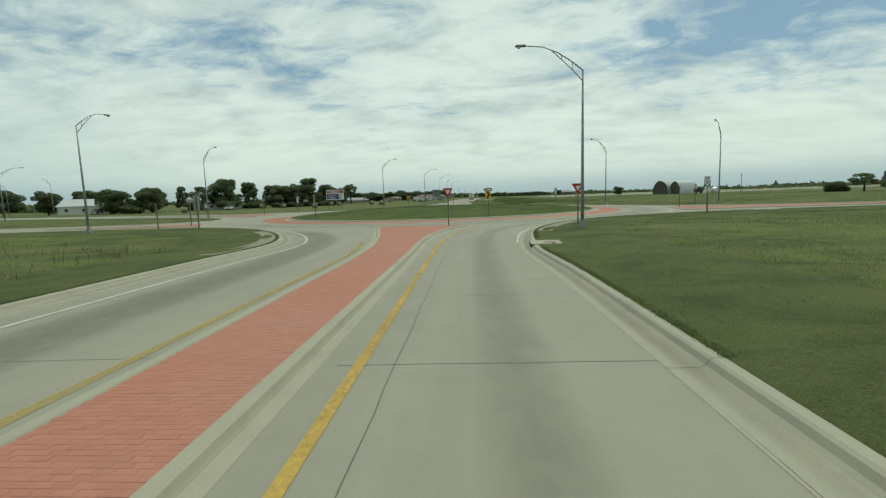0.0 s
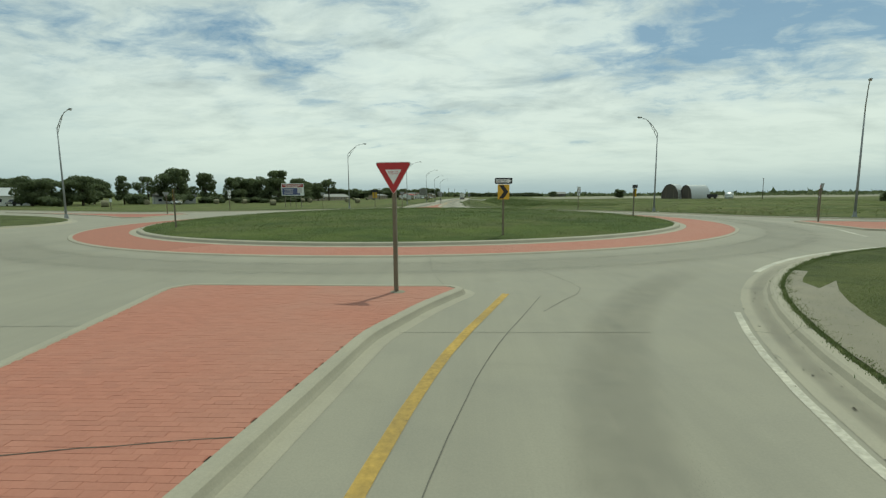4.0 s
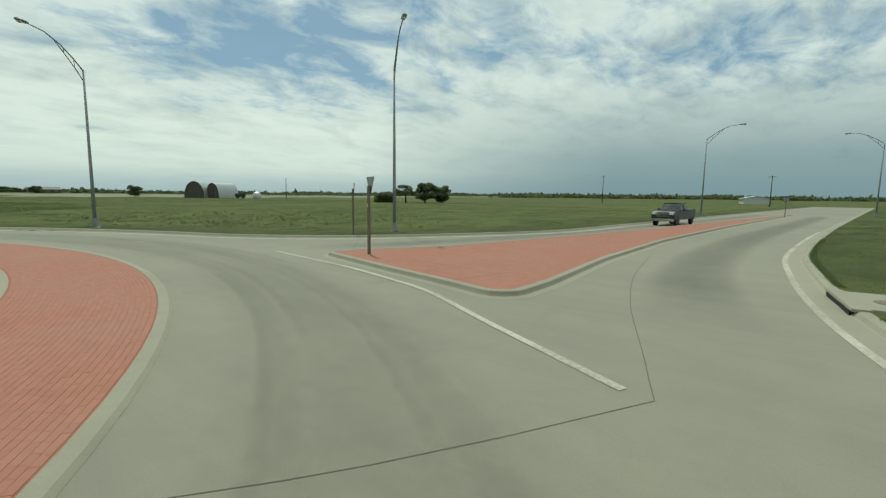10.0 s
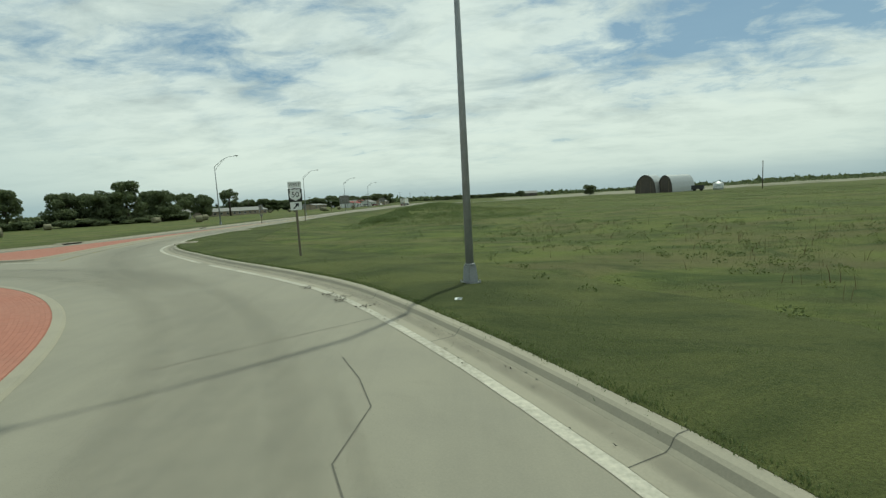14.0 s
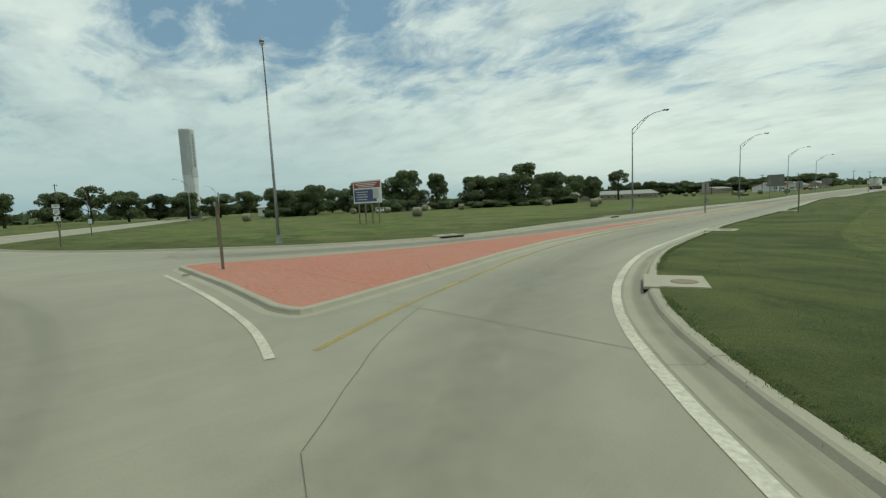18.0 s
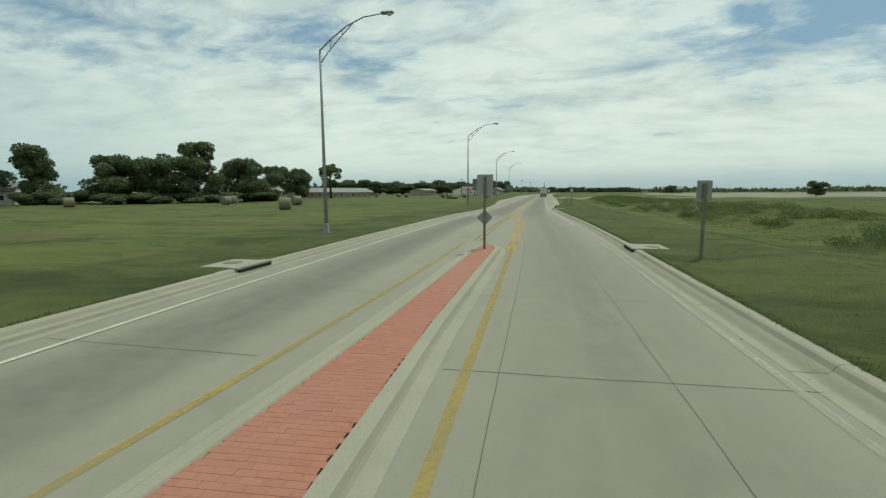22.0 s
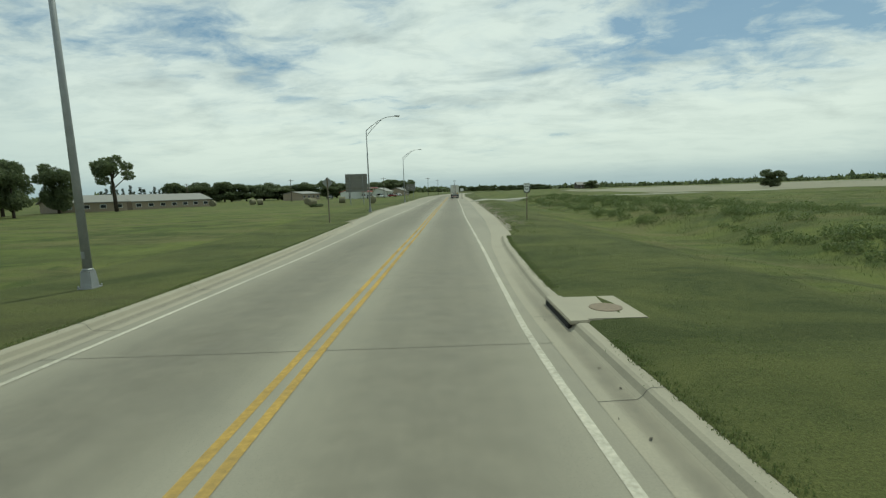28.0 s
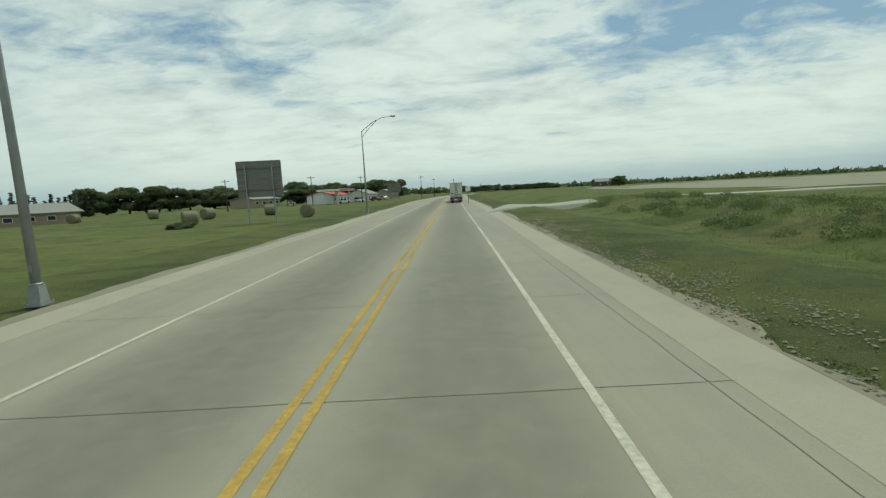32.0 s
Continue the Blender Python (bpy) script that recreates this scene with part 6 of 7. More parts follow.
def semi_truck(x, y, ang):
    """A white tractor with a box trailer; the rear doors look back along local -y."""
    e = thing("semi_truck", "white semi truck with a worn white box trailer on the road", "truck", pose(x, y, 0.0, 0, 0, ang))
    L, W_, z0, z1 = 16.15, 2.59, 1.18, 4.11
    body = part("trailer_body", box(nb(), (0, L / 2, (z0 + z1) / 2), (W_, L, z1 - z0), 0.03), "trailer_white", e)
    part("roof_rail", box(nb(), (0, L / 2, z1 - 0.05), (W_ + 0.02, L + 0.01, 0.10), 0.01), "galv", body)
    part("bottom_rail", box(nb(), (0, L / 2, z0 + 0.08), (W_ + 0.02, L + 0.01, 0.16), 0.01), "galv", body)
    for s in (-1, 1):
        dr = part("rear_door", box(nb(), (s * 0.62, -0.03, 2.68), (1.18, 0.06, 2.70), 0.015), "trailer_door", e, "worn white rear door")
        for px in (0.10, 0.24):
            part("lock_rod", tube(nb(), [(s * px, -0.08, 1.35), (s * px, -0.08, 4.02)], 0.02, 8), "rust", dr, "rusty lock rod")
        for dz in (1.55, 2.1, 2.8, 3.45, 3.9):
            part("hinge", box(nb(), (s * 1.20, -0.075, dz), (0.16, 0.03, 0.06)), "galv_dark", dr)
        part("handle", box(nb(), (s * 0.30, -0.09, 1.68), (0.42, 0.03, 0.05)), "dark", dr)
        part("mud_flap", box(nb(), (s * 0.95, 0.6, 0.68), (0.62, 0.02, 0.75)), "dark", e)
        part("tail_lamp", box(nb(), (s * 1.02, -0.07, 1.10), (0.14, 0.05, 0.12), 0.03), "tail_red", e)
        part("tail_lamp", box(nb(), (s * 0.84, -0.07, 1.10), (0.14, 0.05, 0.12), 0.03), "tail_red", e)
        part("guard_post", box(nb(), (s * 0.62, 0.0, 0.82), (0.09, 0.09, 0.62)), "galv", e)
        part("landing_leg", box(nb(), (s * 0.75, L - 3.2, 0.66), (0.14, 0.14, 1.0)), "galv_dark", e)
    part("frame_post", box(nb(), (0, -0.02, 4.06), (W_, 0.10, 0.10)), "galv_dark", e)
    part("sill", box(nb(), (0, -0.05, 1.20), (W_, 0.14, 0.22), 0.01), "galv_dark", e)
    part("underride_guard", box(nb(), (0, -0.05, 0.55), (2.40, 0.10, 0.11), 0.01), "sign_white", e)
    for k in range(5):
        part("red_stripe", box(nb(), (-0.96 + 0.48 * k, -0.104, 0.55), (0.22, 0.006, 0.09)), "tail_red", e)
    part("placard", box(nb(), (0.80, -0.07, 1.60), (0.50, 0.02, 0.30)), "orange", e, "yellow placard")
    part("text_bar", box(nb(), (-0.75, -0.07, 1.95), (0.52, 0.012, 0.10)), "dark", e)
    part("text_bar", box(nb(), (-0.85, -0.07, 1.72), (0.28, 0.012, 0.12)), "galv", e)
    part("chassis", box(nb(), (0, 3.2, 0.98), (1.1, 5.6, 0.30)), "dark", e)
    for yy in (1.75, 3.05):
        for s in (-1, 1):
            for o in (0.98, 0.64):
                wheel(e, s * o, yy, 0.51, 0.51, 0.28, s)
        part("axle", tube(nb(), [(-1.0, yy, 0.51), (1.0, yy, 0.51)], 0.08, 8), "dark", e)
    # tractor
    y0 = L + 0.9
    part("frame_rail", box(nb(), (0, y0 + 1.2, 0.85), (0.95, 8.4, 0.30)), "dark", e)
    prof = [(-0.4, 1.0), (4.2, 1.0), (4.4, 1.25), (4.3, 1.75), (2.9, 2.05), (2.55, 2.15), (2.1, 2.95), (1.5, 3.55), (0.6, 3.9), (-0.4, 3.95)]
    bm = nb()
    rows = []
    for xx in (-1.18, -1.22, 1.22, 1.18):
        rows.append([bm.verts.new((xx, y0 + a, b)) for a, b in prof])
    n = len(prof)
    for r0, r1 in zip(rows, rows[1:]):
        for i in range(n):
            bm.faces.new((r0[i], r0[(i + 1) % n], r1[(i + 1) % n], r1[i]))
    bm.faces.new(rows[0])
    bm.faces.new(rows[-1][::-1])
    bmesh.ops.recalc_face_normals(bm, faces=bm.faces)
    bmesh.ops.bevel(bm, geom=bm.edges[:], offset=0.05, segments=2, affect="EDGES", clamp_overlap=True)
    cab = part("cab", bm, "car_white", e, smooth=False)
    for s in (-1, 1):
        part("side_window", box(nb(), (s * 1.225, y0 + 1.75, 2.45), (0.03, 0.9, 0.65), 0.01), "carglass", cab)
        part("sleeper_window", box(nb(), (s * 1.225, y0 + 0.35, 2.5), (0.03, 0.35, 0.5), 0.01), "carglass", cab)
        part("side_mirror", box(nb(), (s * 1.5, y0 + 2.5, 2.35), (0.20, 0.12, 0.65), 0.03), "dark", cab)
        part("fuel_tank", tube(nb(), [(s * 1.0, y0 + 0.2, 0.75), (s * 1.0, y0 + 1.6, 0.75)], 0.32, 16), "chrome", e)
        part("fender", box(nb(), (s * 1.05, y0 + 3.4, 1.2), (0.5, 1.3, 0.5), 0.12), "car_white", e)
        wheel(e, s * 1.03, y0 + 3.4, 0.51, 0.51, 0.28, s)
        for yy in (-1.9, -0.6):
            for o in (0.98, 0.64):
                wheel(e, s * o, y0 + yy, 0.51, 0.51, 0.28, s)
    part("windscreen", box(nb(), (0, y0 + 2.42, 2.55), (2.05, 0.04, 0.85), 0.01, Matrix.Rotation(radians(-30), 3, "X")), "carglass", cab)
    part("bumper", box(nb(), (0, y0 + 4.42, 0.75), (2.4, 0.25, 0.5), 0.05), "car_white", e)
    return e


semi_truck(-0.5, 331, -1.5)


def car(x, y, ang, prof, cabin, paint, label, width=1.9, z=0.0, r=0.38, cat="car"):
    """A road car: nose towards local -y; prof and cabin are side outlines (along, up)."""
    e = thing(cat if cat != "car" else "car", label, cat, pose(x, y, z, 0, 0, ang))

    def shell(outline, w0, w1, bev):
        bm = nb()
        zmin, zmax = min(b for _, b in outline), max(b for _, b in outline)
        rows = []
        for s in (-1, 1):
            rows.append([bm.verts.new((s * (w0 + (w1 - w0) * (b - zmin) / (zmax - zmin)) / 2, a, b)) for a, b in outline])
        n = len(outline)
        for i in range(n):
            bm.faces.new((rows[0][i], rows[0][(i + 1) % n], rows[1][(i + 1) % n], rows[1][i]))
        bm.faces.new(rows[0])
        bm.faces.new(rows[1][::-1])
        bmesh.ops.recalc_face_normals(bm, faces=bm.faces)
        bmesh.ops.bevel(bm, geom=bm.edges[:], offset=bev, segments=2, affect="EDGES", clamp_overlap=True)
        return bm

    body = part("body", shell(prof, width, width * 0.96, 0.06), paint, e)
    a0, a1 = min(a for a, _ in cabin), max(a for a, _ in cabin)
    zc = min(b for _, b in cabin)
    part("glasshouse", shell(cabin, width * 0.92, width * 0.74, 0.04), "carglass", e, "dark glass cabin")
    top = [(a, b) for a, b in cabin if b > zc + 0.3]
    part("roof", box(nb(), (0, sum(a for a, _ in top) / len(top), max(b for _, b in cabin) + 0.01), (width * 0.73, max(a for a, _ in top) - min(a for a, _ in top) + 0.05, 0.06), 0.02), paint, e)
    nose, tail = min(a for a, _ in prof), max(a for a, _ in prof)
    for s in (-1, 1):
        part("headlight", box(nb(), (s * width * 0.37, nose + 0.03, zc - 0.22), (0.36, 0.12, 0.22), 0.03), "headlight", e, "clear headlight")
        part("tail_lamp", box(nb(), (s * width * 0.42, tail - 0.03, zc - 0.2), (0.18, 0.1, 0.3), 0.02), "tail_red", e)
        part("mirror", box(nb(), (s * (width * 0.55), a0 + 0.55, zc + 0.1), (0.22, 0.12, 0.2), 0.03), paint, e)
        for yy in (nose + 0.95, tail - 1.05):
            wheel(e, s * (width / 2 - 0.13), yy, r, r, 0.25, s)
        part("pillar", box(nb(), (s * width * 0.42, (a0 + a1) / 2, zc + 0.28), (0.05, 0.09, 0.56)), paint, e)
    part("grille", box(nb(), (0, nose - 0.005, zc - 0.28), (width * (0.56 if cat == "pickup" else 0.52), 0.06, 0.40), 0.02), "chrome" if cat == "pickup" else "dark", e)
    if cat == "pickup":
        for dz in (-0.1, 0.02, 0.14):
            part("grille_slot", box(nb(), (0, nose - 0.03, zc - 0.30 + dz), (width * 0.5, 0.03, 0.06), 0.005), "dark", e)
        for s in (-1, 1):
            part("arch", lathe(nb(), [(r * 1.18, -0.02), (r * 1.18, 0.02)], 20), "dark", e).matrix_basis = pose(s * (width / 2 - 0.02), nose + 0.95, r, 0, 90, 0)
    part("bumper", box(nb(), (0, nose - 0.04, 0.55), (width * 0.97, 0.2, 0.24), 0.05), "chrome" if cat == "pickup" else paint, e)
    part("rear_bumper", box(nb(), (0, tail + 0.03, 0.58), (width * 0.95, 0.16, 0.2), 0.04), "chrome" if cat == "pickup" else paint, e)
    return e


PICKUP = ([(-3.05, 0.55), (3.1, 0.55), (3.15, 1.45), (0.85, 1.45), (0.8, 1.36), (-1.35, 1.36), (-2.8, 1.28), (-3.05, 1.1)], [(-1.45, 1.33), (-0.75, 1.98), (0.75, 2.0), (0.95, 1.38)])
SUV = ([(-2.3, 0.4), (2.3, 0.4), (2.35, 1.1), (-1.1, 1.1), (-2.2, 0.95), (-2.35, 0.7)], [(-1.2, 1.08), (-0.5, 1.68), (1.9, 1.7), (2.3, 1.1)])
SEDAN = ([(-2.3, 0.35), (2.3, 0.35), (2.35, 0.95), (1.6, 0.98), (-1.0, 0.98), (-2.2, 0.85), (-2.35, 0.6)], [(-1.1, 0.95), (-0.3, 1.42), (1.0, 1.44), (1.75, 0.97)])
car(62, 61.6, -96, *PICKUP, "pickup_paint", "dark grey pickup truck waiting in the east entry lane", 2.0, 0, 0.41, "pickup")
car(-33.0, 399, 160, *SUV, "car_white", "white sport utility car parked by the restaurant", z=0.3)
car(-36, 388, 100, *SEDAN, "car_white", "white sedan parked by the restaurant", z=0.3)
car(-29, 412, 80, *SEDAN, "car_red", "red sedan parked by the restaurant", z=0.3)
car(-54, 388, 20, *PICKUP, "pickup_paint", "dark pickup parked by the shop", 2.0, 0.3, 0.41, "pickup")
car(-28, 432, 30, *SUV, "car_white", "white car parked by the grey-roofed building", z=0.3)
car(-99, 180.5, 60, *SEDAN, "car_white", "white car parked under the trees", z=0.2)
car(-148, 172, 20, *PICKUP, "pickup_paint", "dark pickup parked by the white shed", 2.0, 0.2, 0.41, "pickup")

# ---- grass, weeds and litter ----
g = np.random.RandomState(9)


def scatter_blades(name, pts, lo, hi, blades, mat, label, spread=0.09, wide=0.012, cat="grass", bend=0.5):
    """Upright tapering blades in tufts at given places (x, y, z)."""
    pts = np.asarray(pts)
    n = len(pts) * blades
    base = np.repeat(pts, blades, 0) + np.c_[g.normal(size=(n, 2)) * spread, np.zeros(n)]
    h = lo + (hi - lo) * g.rand(n) ** 1.5
    a = g.rand(n) * 2 * np.pi
    lean = g.normal(size=(n, 2)) * (h * bend)[:, None]
    wv = np.c_[np.cos(a), np.sin(a), np.zeros(n)] * (wide * (0.6 + g.rand(n)) * (1 + h))[:, None]
    mid = base + np.c_[lean * 0.35, h * 0.6]
    tip = base + np.c_[lean, h]
    V = np.stack([base - wv, base + wv, mid + wv * 0.7, mid - wv * 0.7, tip], 1).reshape(-1, 3)
    k = np.arange(n) * 5
    F = [(i, i + 1, i + 2, i + 3) for i in k] + [(i + 3, i + 2, i + 4) for i in k]
    return tagged(new(name, mesh_of(name, V, F, mat)), label, cat, kind="stuff")


def beside(line, lo, hi, n, keep):
    """Random places behind a kerb."""
    s = side_of(line)
    P = np.array([p for p in line if keep(p)])
    T_ = np.gradient(P, axis=0)
    T_ /= np.linalg.norm(T_, axis=1)[:, None]
    seg = np.r_[0, np.cumsum(np.linalg.norm(np.diff(P, axis=0), axis=1))]
    d = g.rand(n) * seg[-1]
    x, y = np.interp(d, seg, P[:, 0]), np.interp(d, seg, P[:, 1])
    tx, ty = np.interp(d, seg, T_[:, 0]), np.interp(d, seg, T_[:, 1])
    o = lo + (hi - lo) * g.rand(n) ** 1.6
    x, y = x + s * ty * o, y - s * tx * o
    flat = np.where(o < 2.6, 0.135, rise(x, y) * np.clip((o - 2.2) / 1.6, 0, 1) + 0.135 * np.clip((3.8 - o) / 1.6, 0, 1))
    return np.c_[x, y, flat]


pts = np.concatenate([beside(SE, 0.2, 7, 9000, lambda p: p[0] < 70 and p[1] > 8), beside(NE, 0.2, 8, 16000, lambda p: p[0] < 70 and p[1] < 262), beside(NW, 0.2, 7, 6000, lambda p: p[0] > -60 and p[1] < 262), beside(SW, 0.2, 7, 3500, lambda p: p[0] > -45 and p[1] > 5)])
clear_of = lambda q: q[np.min([np.hypot(q[:, 0] - x, q[:, 1] - y) for x, y in DRAINS], axis=0) > 1.9]
pts = clear_of(pts)
soil = (pts[:, 1] > 208) & (dist_to(OUTLINE, pts[:, 0], pts[:, 1]) < 1.3)
pts = pts[~soil]
scatter_blades("verge_blades", pts, 0.02, 0.06, 8, "blade", "short green grass blades in the verges", 0.14, 0.004)
edge = np.concatenate([beside(SE, 0.16, 0.36, 5000, lambda p: p[0] < 50 and p[1] > 8), beside(NE, 0.16, 0.36, 8000, lambda p: p[0] < 50 and p[1] < 232), beside(NW, 0.16, 0.36, 3500, lambda p: p[0] > -40 and p[1] < 232), beside(SW, 0.16, 0.36, 2500, lambda p: p[0] > -30 and p[1] > 5)])
edge = edge[~(((edge[:, 1] > 211) & (edge[:, 0] > -6)) | (edge[:, 1] > 225))]
edge[:, 2] = 0.145
edge = clear_of(edge)
scatter_blades("kerb_fringe", edge, 0.02, 0.06, 6, "blade", "ragged fringe of grass behind the kerbs", 0.035, 0.005)
a = g.rand(9000) * 2 * np.pi
r = (R_GRASS - 0.25) * np.sqrt(g.rand(9000))
pts = np.c_[CX + r * np.cos(a), CY + r * np.sin(a), 0.15 + 0.95 * (1 - np.minimum(1, r / R_GRASS) ** 2) ** 0.8]
scatter_blades("island_blades", pts, 0.06, 0.18, 9, "blade", "uncut grass blades on the island", 0.18, 0.005)


def in_field(poly, n):
    xs, ys = [p[0] for p in poly], [p[1] for p in poly]
    x, y = min(xs) + (max(xs) - min(xs)) * g.rand(n), min(ys) + (max(ys) - min(ys)) * g.rand(n)
    k = inside(poly, x, y)
    x, y = x[k], y[k]
    # patchy growth
    w = np.sin(x * 0.31 + 1.3) * np.sin(y * 0.27) + 0.6 * np.sin(x * 0.11 - y * 0.17)
    k = g.rand(len(x)) < 0.35 + 0.5 * (w > 0)
    return np.c_[x[k], y[k], rise(x[k], y[k])]


EAST_FIELD = [(46, 76), (110, 72), (150, 160), (120, 260), (14, 300), (12, 226), (10, 150), (12, 128), (22, 108), (34, 92)]
scatter_blades("field_grass", in_field(EAST_FIELD, 40000), 0.06, 0.22, 9, "weed", "uncut prairie grass in the field", 0.40, 0.006, bend=0.9)
BANK = [(12, 128), (24, 118), (40, 140), (30, 200), (28, 300), (12, 300), (9, 226), (9, 150)]
scatter_blades("bank_weeds", in_field(BANK, 17000), 0.10, 0.34, 12, "weed", "rank green weeds along the ditch bank", 0.40, 0.007, bend=0.9)
scatter_blades("seed_stalks", np.concatenate([in_field([(34, 84), (52, 84), (52, 112), (26, 114), (24, 104)], 420), in_field(EAST_FIELD, 260)]), 0.25, 0.52, 3, "seedhead", "brown dock and seed stalks among the grass", 0.12, 0.006, bend=0.2)


def mounds(name, spots, mat, label, leaf=0.10):
    """Low bushy weeds: many small leaf tufts heaped in clumps (x, y, radius)."""
    blobs = [(x, y, float(rise(x, y)) + r * 0.25, r) for x, y, r in spots]
    V, F = leaf_cloud(blobs, 800, leaf, 5, 0.5)
    tagged(new(name, mesh_of(name, V, F, mat)), label, "weeds", kind="stuff")


wr = random.Random(21)
spots = []
for _ in range(330):
    y = wr.uniform(130, 290)
    ex = np.interp(y, [120, 150, 230, 300], [4, 0, 0, 2.5])
    k = 0.5 + 0.5 * math.sin(y * 0.11)
    spots.append((ex + 11 + abs(wr.gauss(0, 5.5)), y, wr.uniform(0.35, 0.75) + 0.4 * k * wr.random()))
mounds("bank_bushes", spots, "bush_leaf", "bushy green weeds heaped along the ditch bank", 0.055)
spots = [(wr.gauss(40, 7), wr.gauss(97, 9), wr.uniform(0.12, 0.3)) for _ in range(260)] + [(wr.gauss(31, 4), wr.gauss(108, 6), wr.uniform(0.12, 0.28)) for _ in range(110)]
spots = [p for p in spots if not inside(OUTLINE, [p[0]], [p[1]])[0] and dist_to(OUTLINE, [p[0]], [p[1]])[0] > 4]
mounds("swale_bushes", spots, "weed", "low bushy weeds in the hollow of the field", 0.035)
NEAR_SW = [(-15, 10), (-16, 32), (-24, 41), (-60, 43), (-80, 20), (-70, -10), (-20, -10)]
scatter_blades("rough_grass", np.concatenate([in_field(NEAR_SW, 9000), in_field([(7, 5), (8, 28), (14, 42), (40, 47), (70, 44), (60, 5)], 14000)]), 0.05, 0.15, 7, "blade", "rough green grass beyond the verge", 0.28, 0.005)
scatter_blades("dry_stalks", in_field([(-17, 2), (-17, 26), (-40, 34), (-60, 10)], 1500), 0.3, 0.6, 4, "seedhead", "dry tan grass stalks in the south-west field", 0.2, 0.007)

tufts = beside(NE, 0.55, 2.6, 420, lambda p: p[0] < 6 and 206 < p[1] < 268)
V, F = leaf_cloud([(x, y, 0.06 + 0.02 * k, r) for k, ((x, y, _), r) in enumerate(zip(tufts, g.uniform(0.03, 0.10, len(tufts)))) for k in (k % 3,)], 2600, 0.022, 9, 0.45)
tagged(new("edge_tufts", mesh_of("edge_tufts", V, F, "weed")), "small weed tufts breaking through the dry soil edge", "weeds", kind="stuff")

# dry crumbs of soil showing through the thin verge beside the shoulder
heaps = beside(NE, 0.5, 2.3, 110, lambda p: p[0] < 6 and 218 < p[1] < 270)
pts = np.repeat(heaps[:, :2], 90, axis=0) + g.normal(0, 1, (len(heaps) * 90, 2)) * (0.16, 0.42)
out = dist_to(OUTLINE, pts[:, 0], pts[:, 1])
pts, out = pts[out > 0.5], out[out > 0.5]
turn, size = g.rand(len(pts)) * 6.28, 0.008 + 0.03 * g.rand(len(pts)) ** 2
V, F = [], []
for (x, y), o, q, r in zip(pts, out, turn, size):
    k, u, v = len(V), r * math.cos(q), r * math.sin(q)
    z = 0.045 * min(o, 2.6) + 0.03
    V += [(x + u, y + v, z), (x - v * 1.4, y + u * 1.4, z), (x - u, y - v, z), (x + v, y - u, z), (x, y, z + r * 0.6)]
    F += [(k, k + 1, k + 4), (k + 1, k + 2, k + 4), (k + 2, k + 3, k + 4), (k + 3, k, k + 4)]
tagged(new("soil_crumbs", mesh_of("soil_crumbs", V, F, "dirt")), "pale dry soil crumbs in the thin verge grass", "soil", kind="stuff")

# bare soil behind the kerb by the approach, and flakes of debris in the gutters
bm = ribbon(nb(), offset_line(lane_edge(SE, -0.75, (3, 31), (9, 42)), 0), 1.0, 0.166)
tagged(part("bare_soil", bm, "dirt"), "strip of bare soil behind the kerb", "soil", kind="structure")
bm = ribbon(nb(), lane_edge(SW, -0.8, (-18, 38), (-12.5, 22)), 0.9, 0.166)
tagged(part("bare_soil", bm, "dirt"), "strip of bare soil behind the kerb", "soil", kind="structure")
V, F = [], []


def debris(line, n, keep, lo=0.1, hi=0.75):
    s = side_of(line)
    P = [p for p in line if keep(p)]
    for _ in range(n):
        i = g.randint(1, len(P) - 1)
        t = np.array(P[i]) - np.array(P[i - 1])
        t /= np.linalg.norm(t)
        o = lo + (hi - lo) * g.rand() ** 2
        c = np.array(P[i]) + t * g.rand() * 1.2 + s * o * np.array([-t[1], t[0]])
        k, w, l_ = len(V), 0.008 + 0.02 * g.rand(), 0.015 + 0.06 * g.rand() ** 2
        a_ = math.atan2(t[1], t[0]) + g.normal() * 0.5
        u, v = np.array([math.cos(a_), math.sin(a_)]) * l_ / 2, np.array([-math.sin(a_), math.cos(a_)]) * w / 2
        for q in (-u - v, u - v, u * 0.7 + v, -u * 0.8 + v):
            V.append((c[0] + q[0], c[1] + q[1], 0.014 + 0.02 * g.rand()))
        F.append((k, k + 1, k + 2, k + 3))


debris(NE, 170, lambda p: 8 < p[0] < 27 and p[1] < 100)
debris(NE, 140, lambda p: p[1] > 120 and p[1] < 205 and p[0] < 3)
debris(SE, 160, lambda p: 15 < p[1] < 50 and p[0] < 30)
# heaps of twigs and wet leaves caught against the kerb
for hx, hy, hr in ((19.7, 91.4, 0.13), (20.7, 90.1, 0.10), (21.1, 89.7, 0.16), (21.2, 89.3, 0.10), (22.0, 88.5, 0.12)):
    for _ in range(46):
        c = np.array((hx, hy)) + g.normal(0, 1, 2) * hr * np.array((0.9, 0.9))
        a_, l_, w = g.rand() * 6.28, 0.03 + 0.09 * g.rand() ** 2, 0.006 + 0.014 * g.rand()
        u, v = np.array([math.cos(a_), math.sin(a_)]) * l_ / 2, np.array([-math.sin(a_), math.cos(a_)]) * w / 2
        z, k = 0.015 + 0.04 * g.rand(), len(V)
        for q in (-u - v, u - v, u * 0.7 + v, -u * 0.8 + v):
            V.append((c[0] + q[0], c[1] + q[1], z + 0.02 * g.rand()))
        F.append((k, k + 1, k + 2, k + 3))
tagged(new("gutter_debris", mesh_of("gutter_debris", V, F, "mud")), "dark flakes of mud and leaves in the gutters", "debris", kind="stuff")
e = thing("paper_litter", "crumpled white paper lying in the verge", "litter", pose(24.2, 88.0, 0.16, 0, 0, 20))
bm = nb()
bmesh.ops.create_icosphere(bm, subdivisions=3, radius=0.08)
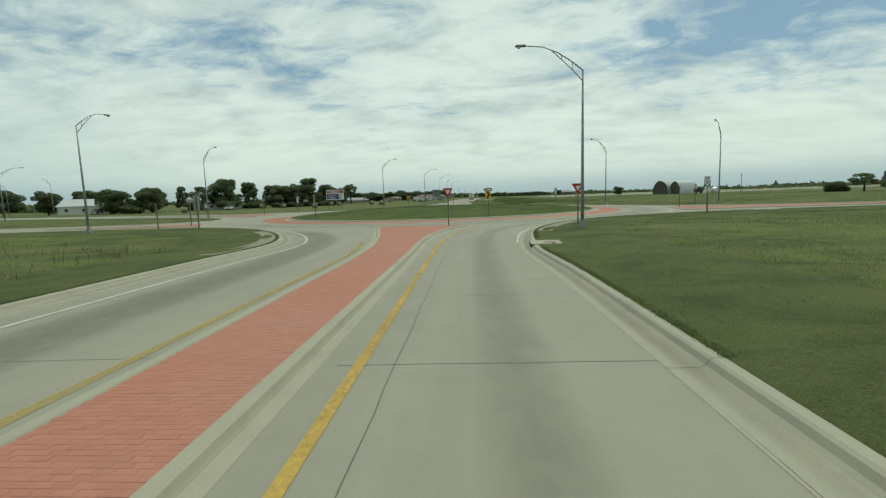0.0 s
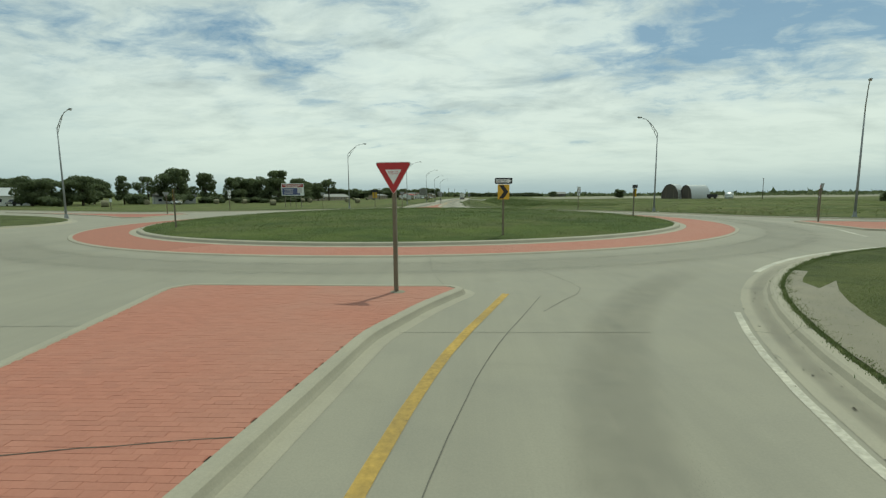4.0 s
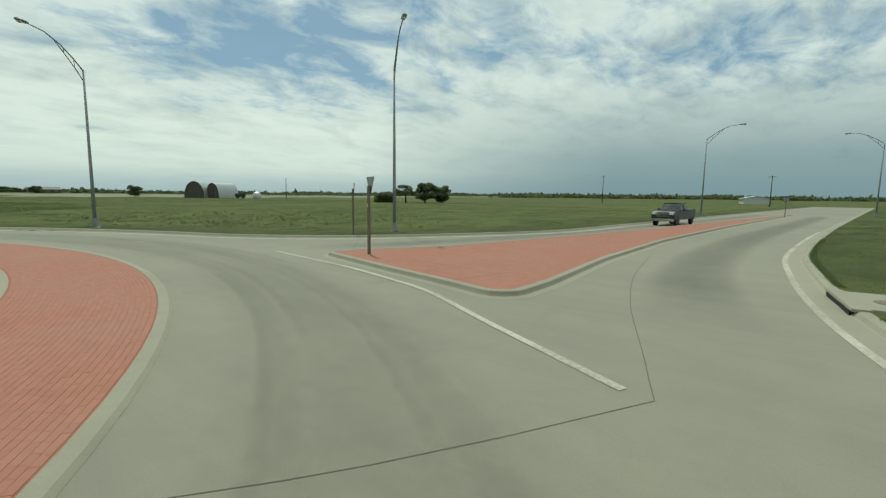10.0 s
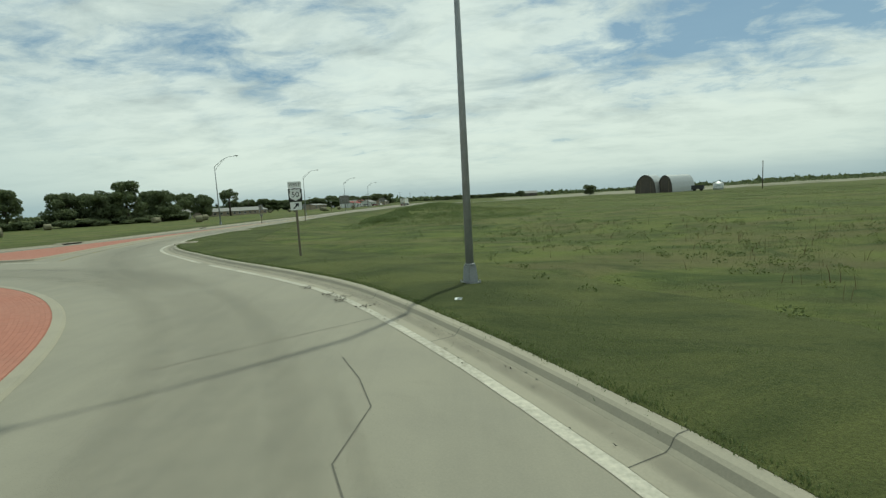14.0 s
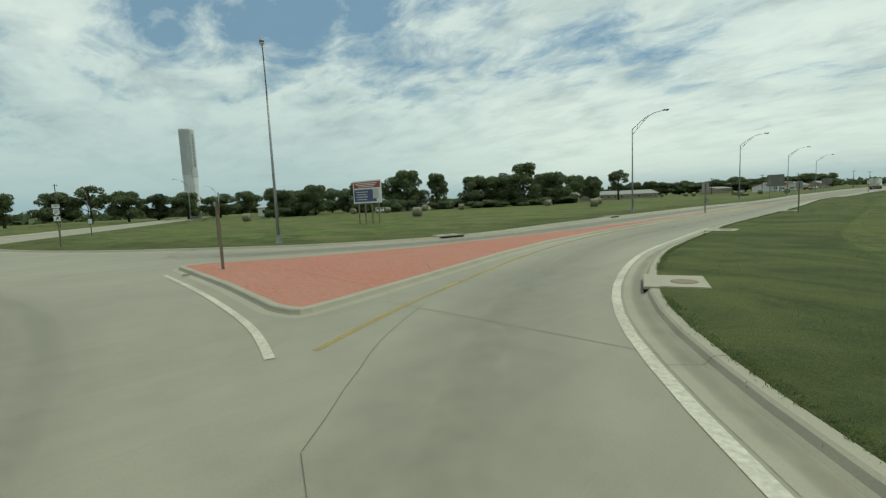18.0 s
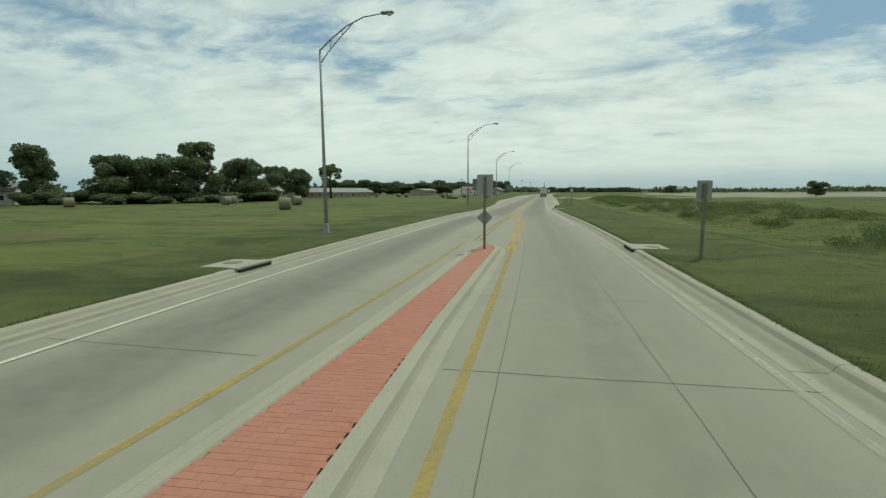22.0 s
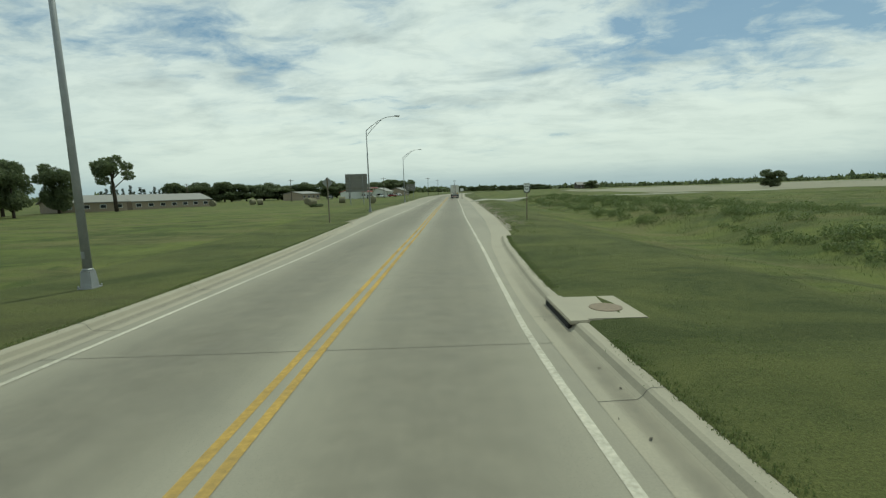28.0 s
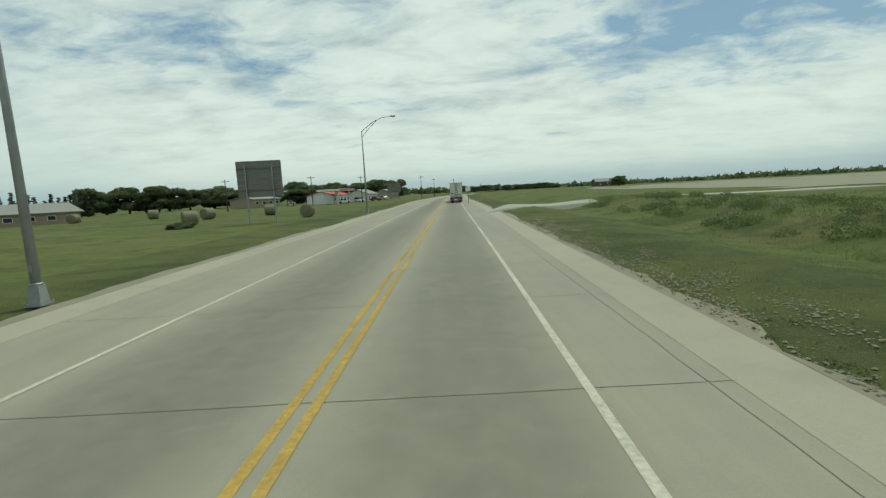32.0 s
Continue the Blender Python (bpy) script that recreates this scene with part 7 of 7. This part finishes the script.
for v in bm.verts:
    v.co = Vector((v.co.x * 1.3, v.co.y * 0.8, v.co.z * 0.75)) + 0.09 * noise.noise_vector(v.co * 9)
part("sheet", bm, "sign_white", e)


# ---- brick pavers ----
PL, PW, PG, PH = 0.200, 0.098, 0.003, 0.012


def paver_mesh():
    bm = nb()
    t = 0.0015
    for z, k in ((0, 0), (PH - t, 0), (PH, t)):
        for sx, sy in ((-1, -1), (1, -1), (1, 1), (-1, 1)):
            bm.verts.new((sx * ((PL - 0.002) / 2 - k), sy * ((PW - PG) / 2 - k), z))
    v = list(bm.verts)
    for a in (0, 4):
        for i in range(4):
            bm.faces.new((v[a + i], v[a + (i + 1) % 4], v[a + 4 + (i + 1) % 4], v[a + 4 + i]))
    bm.faces.new(v[8:12])
    me = bpy.data.meshes.new("brick")
    bm.to_mesh(me)
    bm.free()
    me.materials.append(M["brick"])
    return me


PAVER = paver_mesh()
PV = np.array([v.co[:] for v in PAVER.vertices])
PF = [tuple(p.vertices) for p in PAVER.polygons]


def lay(parent, places, z, single):
    """places: x, y, angle. The nearest ones are objects, the rest one joined mesh."""
    for x, y, a in places[:single]:
        ob = new("brick", PAVER)
        ob.parent = parent
        ob.matrix_basis = Matrix.Translation((x, y, z)) @ Matrix.Rotation(a, 4, "Z")
    rest = np.array(places[single:])
    if len(rest):
        c, s = np.cos(rest[:, 2]), np.sin(rest[:, 2])
        zz = z + np.random.RandomState(3).uniform(-0.0015, 0.0015, len(rest))
        X = rest[:, 0:1] + c[:, None] * PV[None, :, 0] - s[:, None] * PV[None, :, 1]
        Y = rest[:, 1:2] + s[:, None] * PV[None, :, 0] + c[:, None] * PV[None, :, 1]
        Z = zz[:, None] + PV[None, :, 2]
        V = np.stack([X, Y, Z], -1).reshape(-1, 3)
        k = len(PV)
        F = [tuple(i + j * k for i in f) for j in range(len(rest)) for f in PF]
        ob = new("brick_field", mesh_of("brick_field", V, F, "brick_bulk"))
        ob.parent = parent
        tagged(ob, "red brick pavers in running courses", kind="stuff")


def courses(poly, ang, y_lo, y_hi):
    """Running bond cells inside an outline, courses along ang."""
    P = np.array(poly)
    c, s = math.cos(ang), math.sin(ang)
    U, V_ = P[:, 0] * c + P[:, 1] * s, -P[:, 0] * s + P[:, 1] * c
    out = []
    us = np.arange(U.min(), U.max(), PL)
    for j, v in enumerate(np.arange(V_.min(), V_.max(), PW)):
        u = us + (PL / 2 if j % 2 else 0)
        x, y = u * c - v * s, u * s + v * c
        k = (y > y_lo) & (y < y_hi)
        if k.any():
            x, y = x[k], y[k]
            q = inside(poly, x, y)
            out += [(a, b, ang) for a, b in zip(x[q], y[q])]
    return out


by_name = bpy.data.objects
for key, ang, lo, hi, near_y in (("south", 0.0, 4, 60, (18, 20.5)), ("north", 0.06, 100, 160, (126, 129)), ("east", -0.45, 40, 80, (57, 59))):
    cells = courses(offset_line(SPLIT_FILL[key], -0.06, True), ang, lo, hi)
    cells.sort(key=lambda p: 0 if near_y[0] < p[1] < near_y[1] and p[0] < 34 else 1)
    lay(by_name["splitter_island_" + key], cells, 0.1130, 300)
ringcells = []
for i, r in enumerate(np.arange(R_GRASS + 0.72, R_APRON - 0.24, PW)):
    n = int(2 * math.pi * r / PL)
    for k in range(n):
        a = 2 * math.pi * (k + 0.5 * (i % 2)) / n
        # the far west half keeps its sand bed only where nobody comes near
        if math.cos(a) > -0.35:
            ringcells.append((CX + r * math.cos(a), CY + r * math.sin(a), a + math.pi / 2))
ringcells.sort(key=lambda p: math.hypot(p[0] - 7.5, p[1] - 49.5))
lay(apron, ringcells, 0.0462, 300)
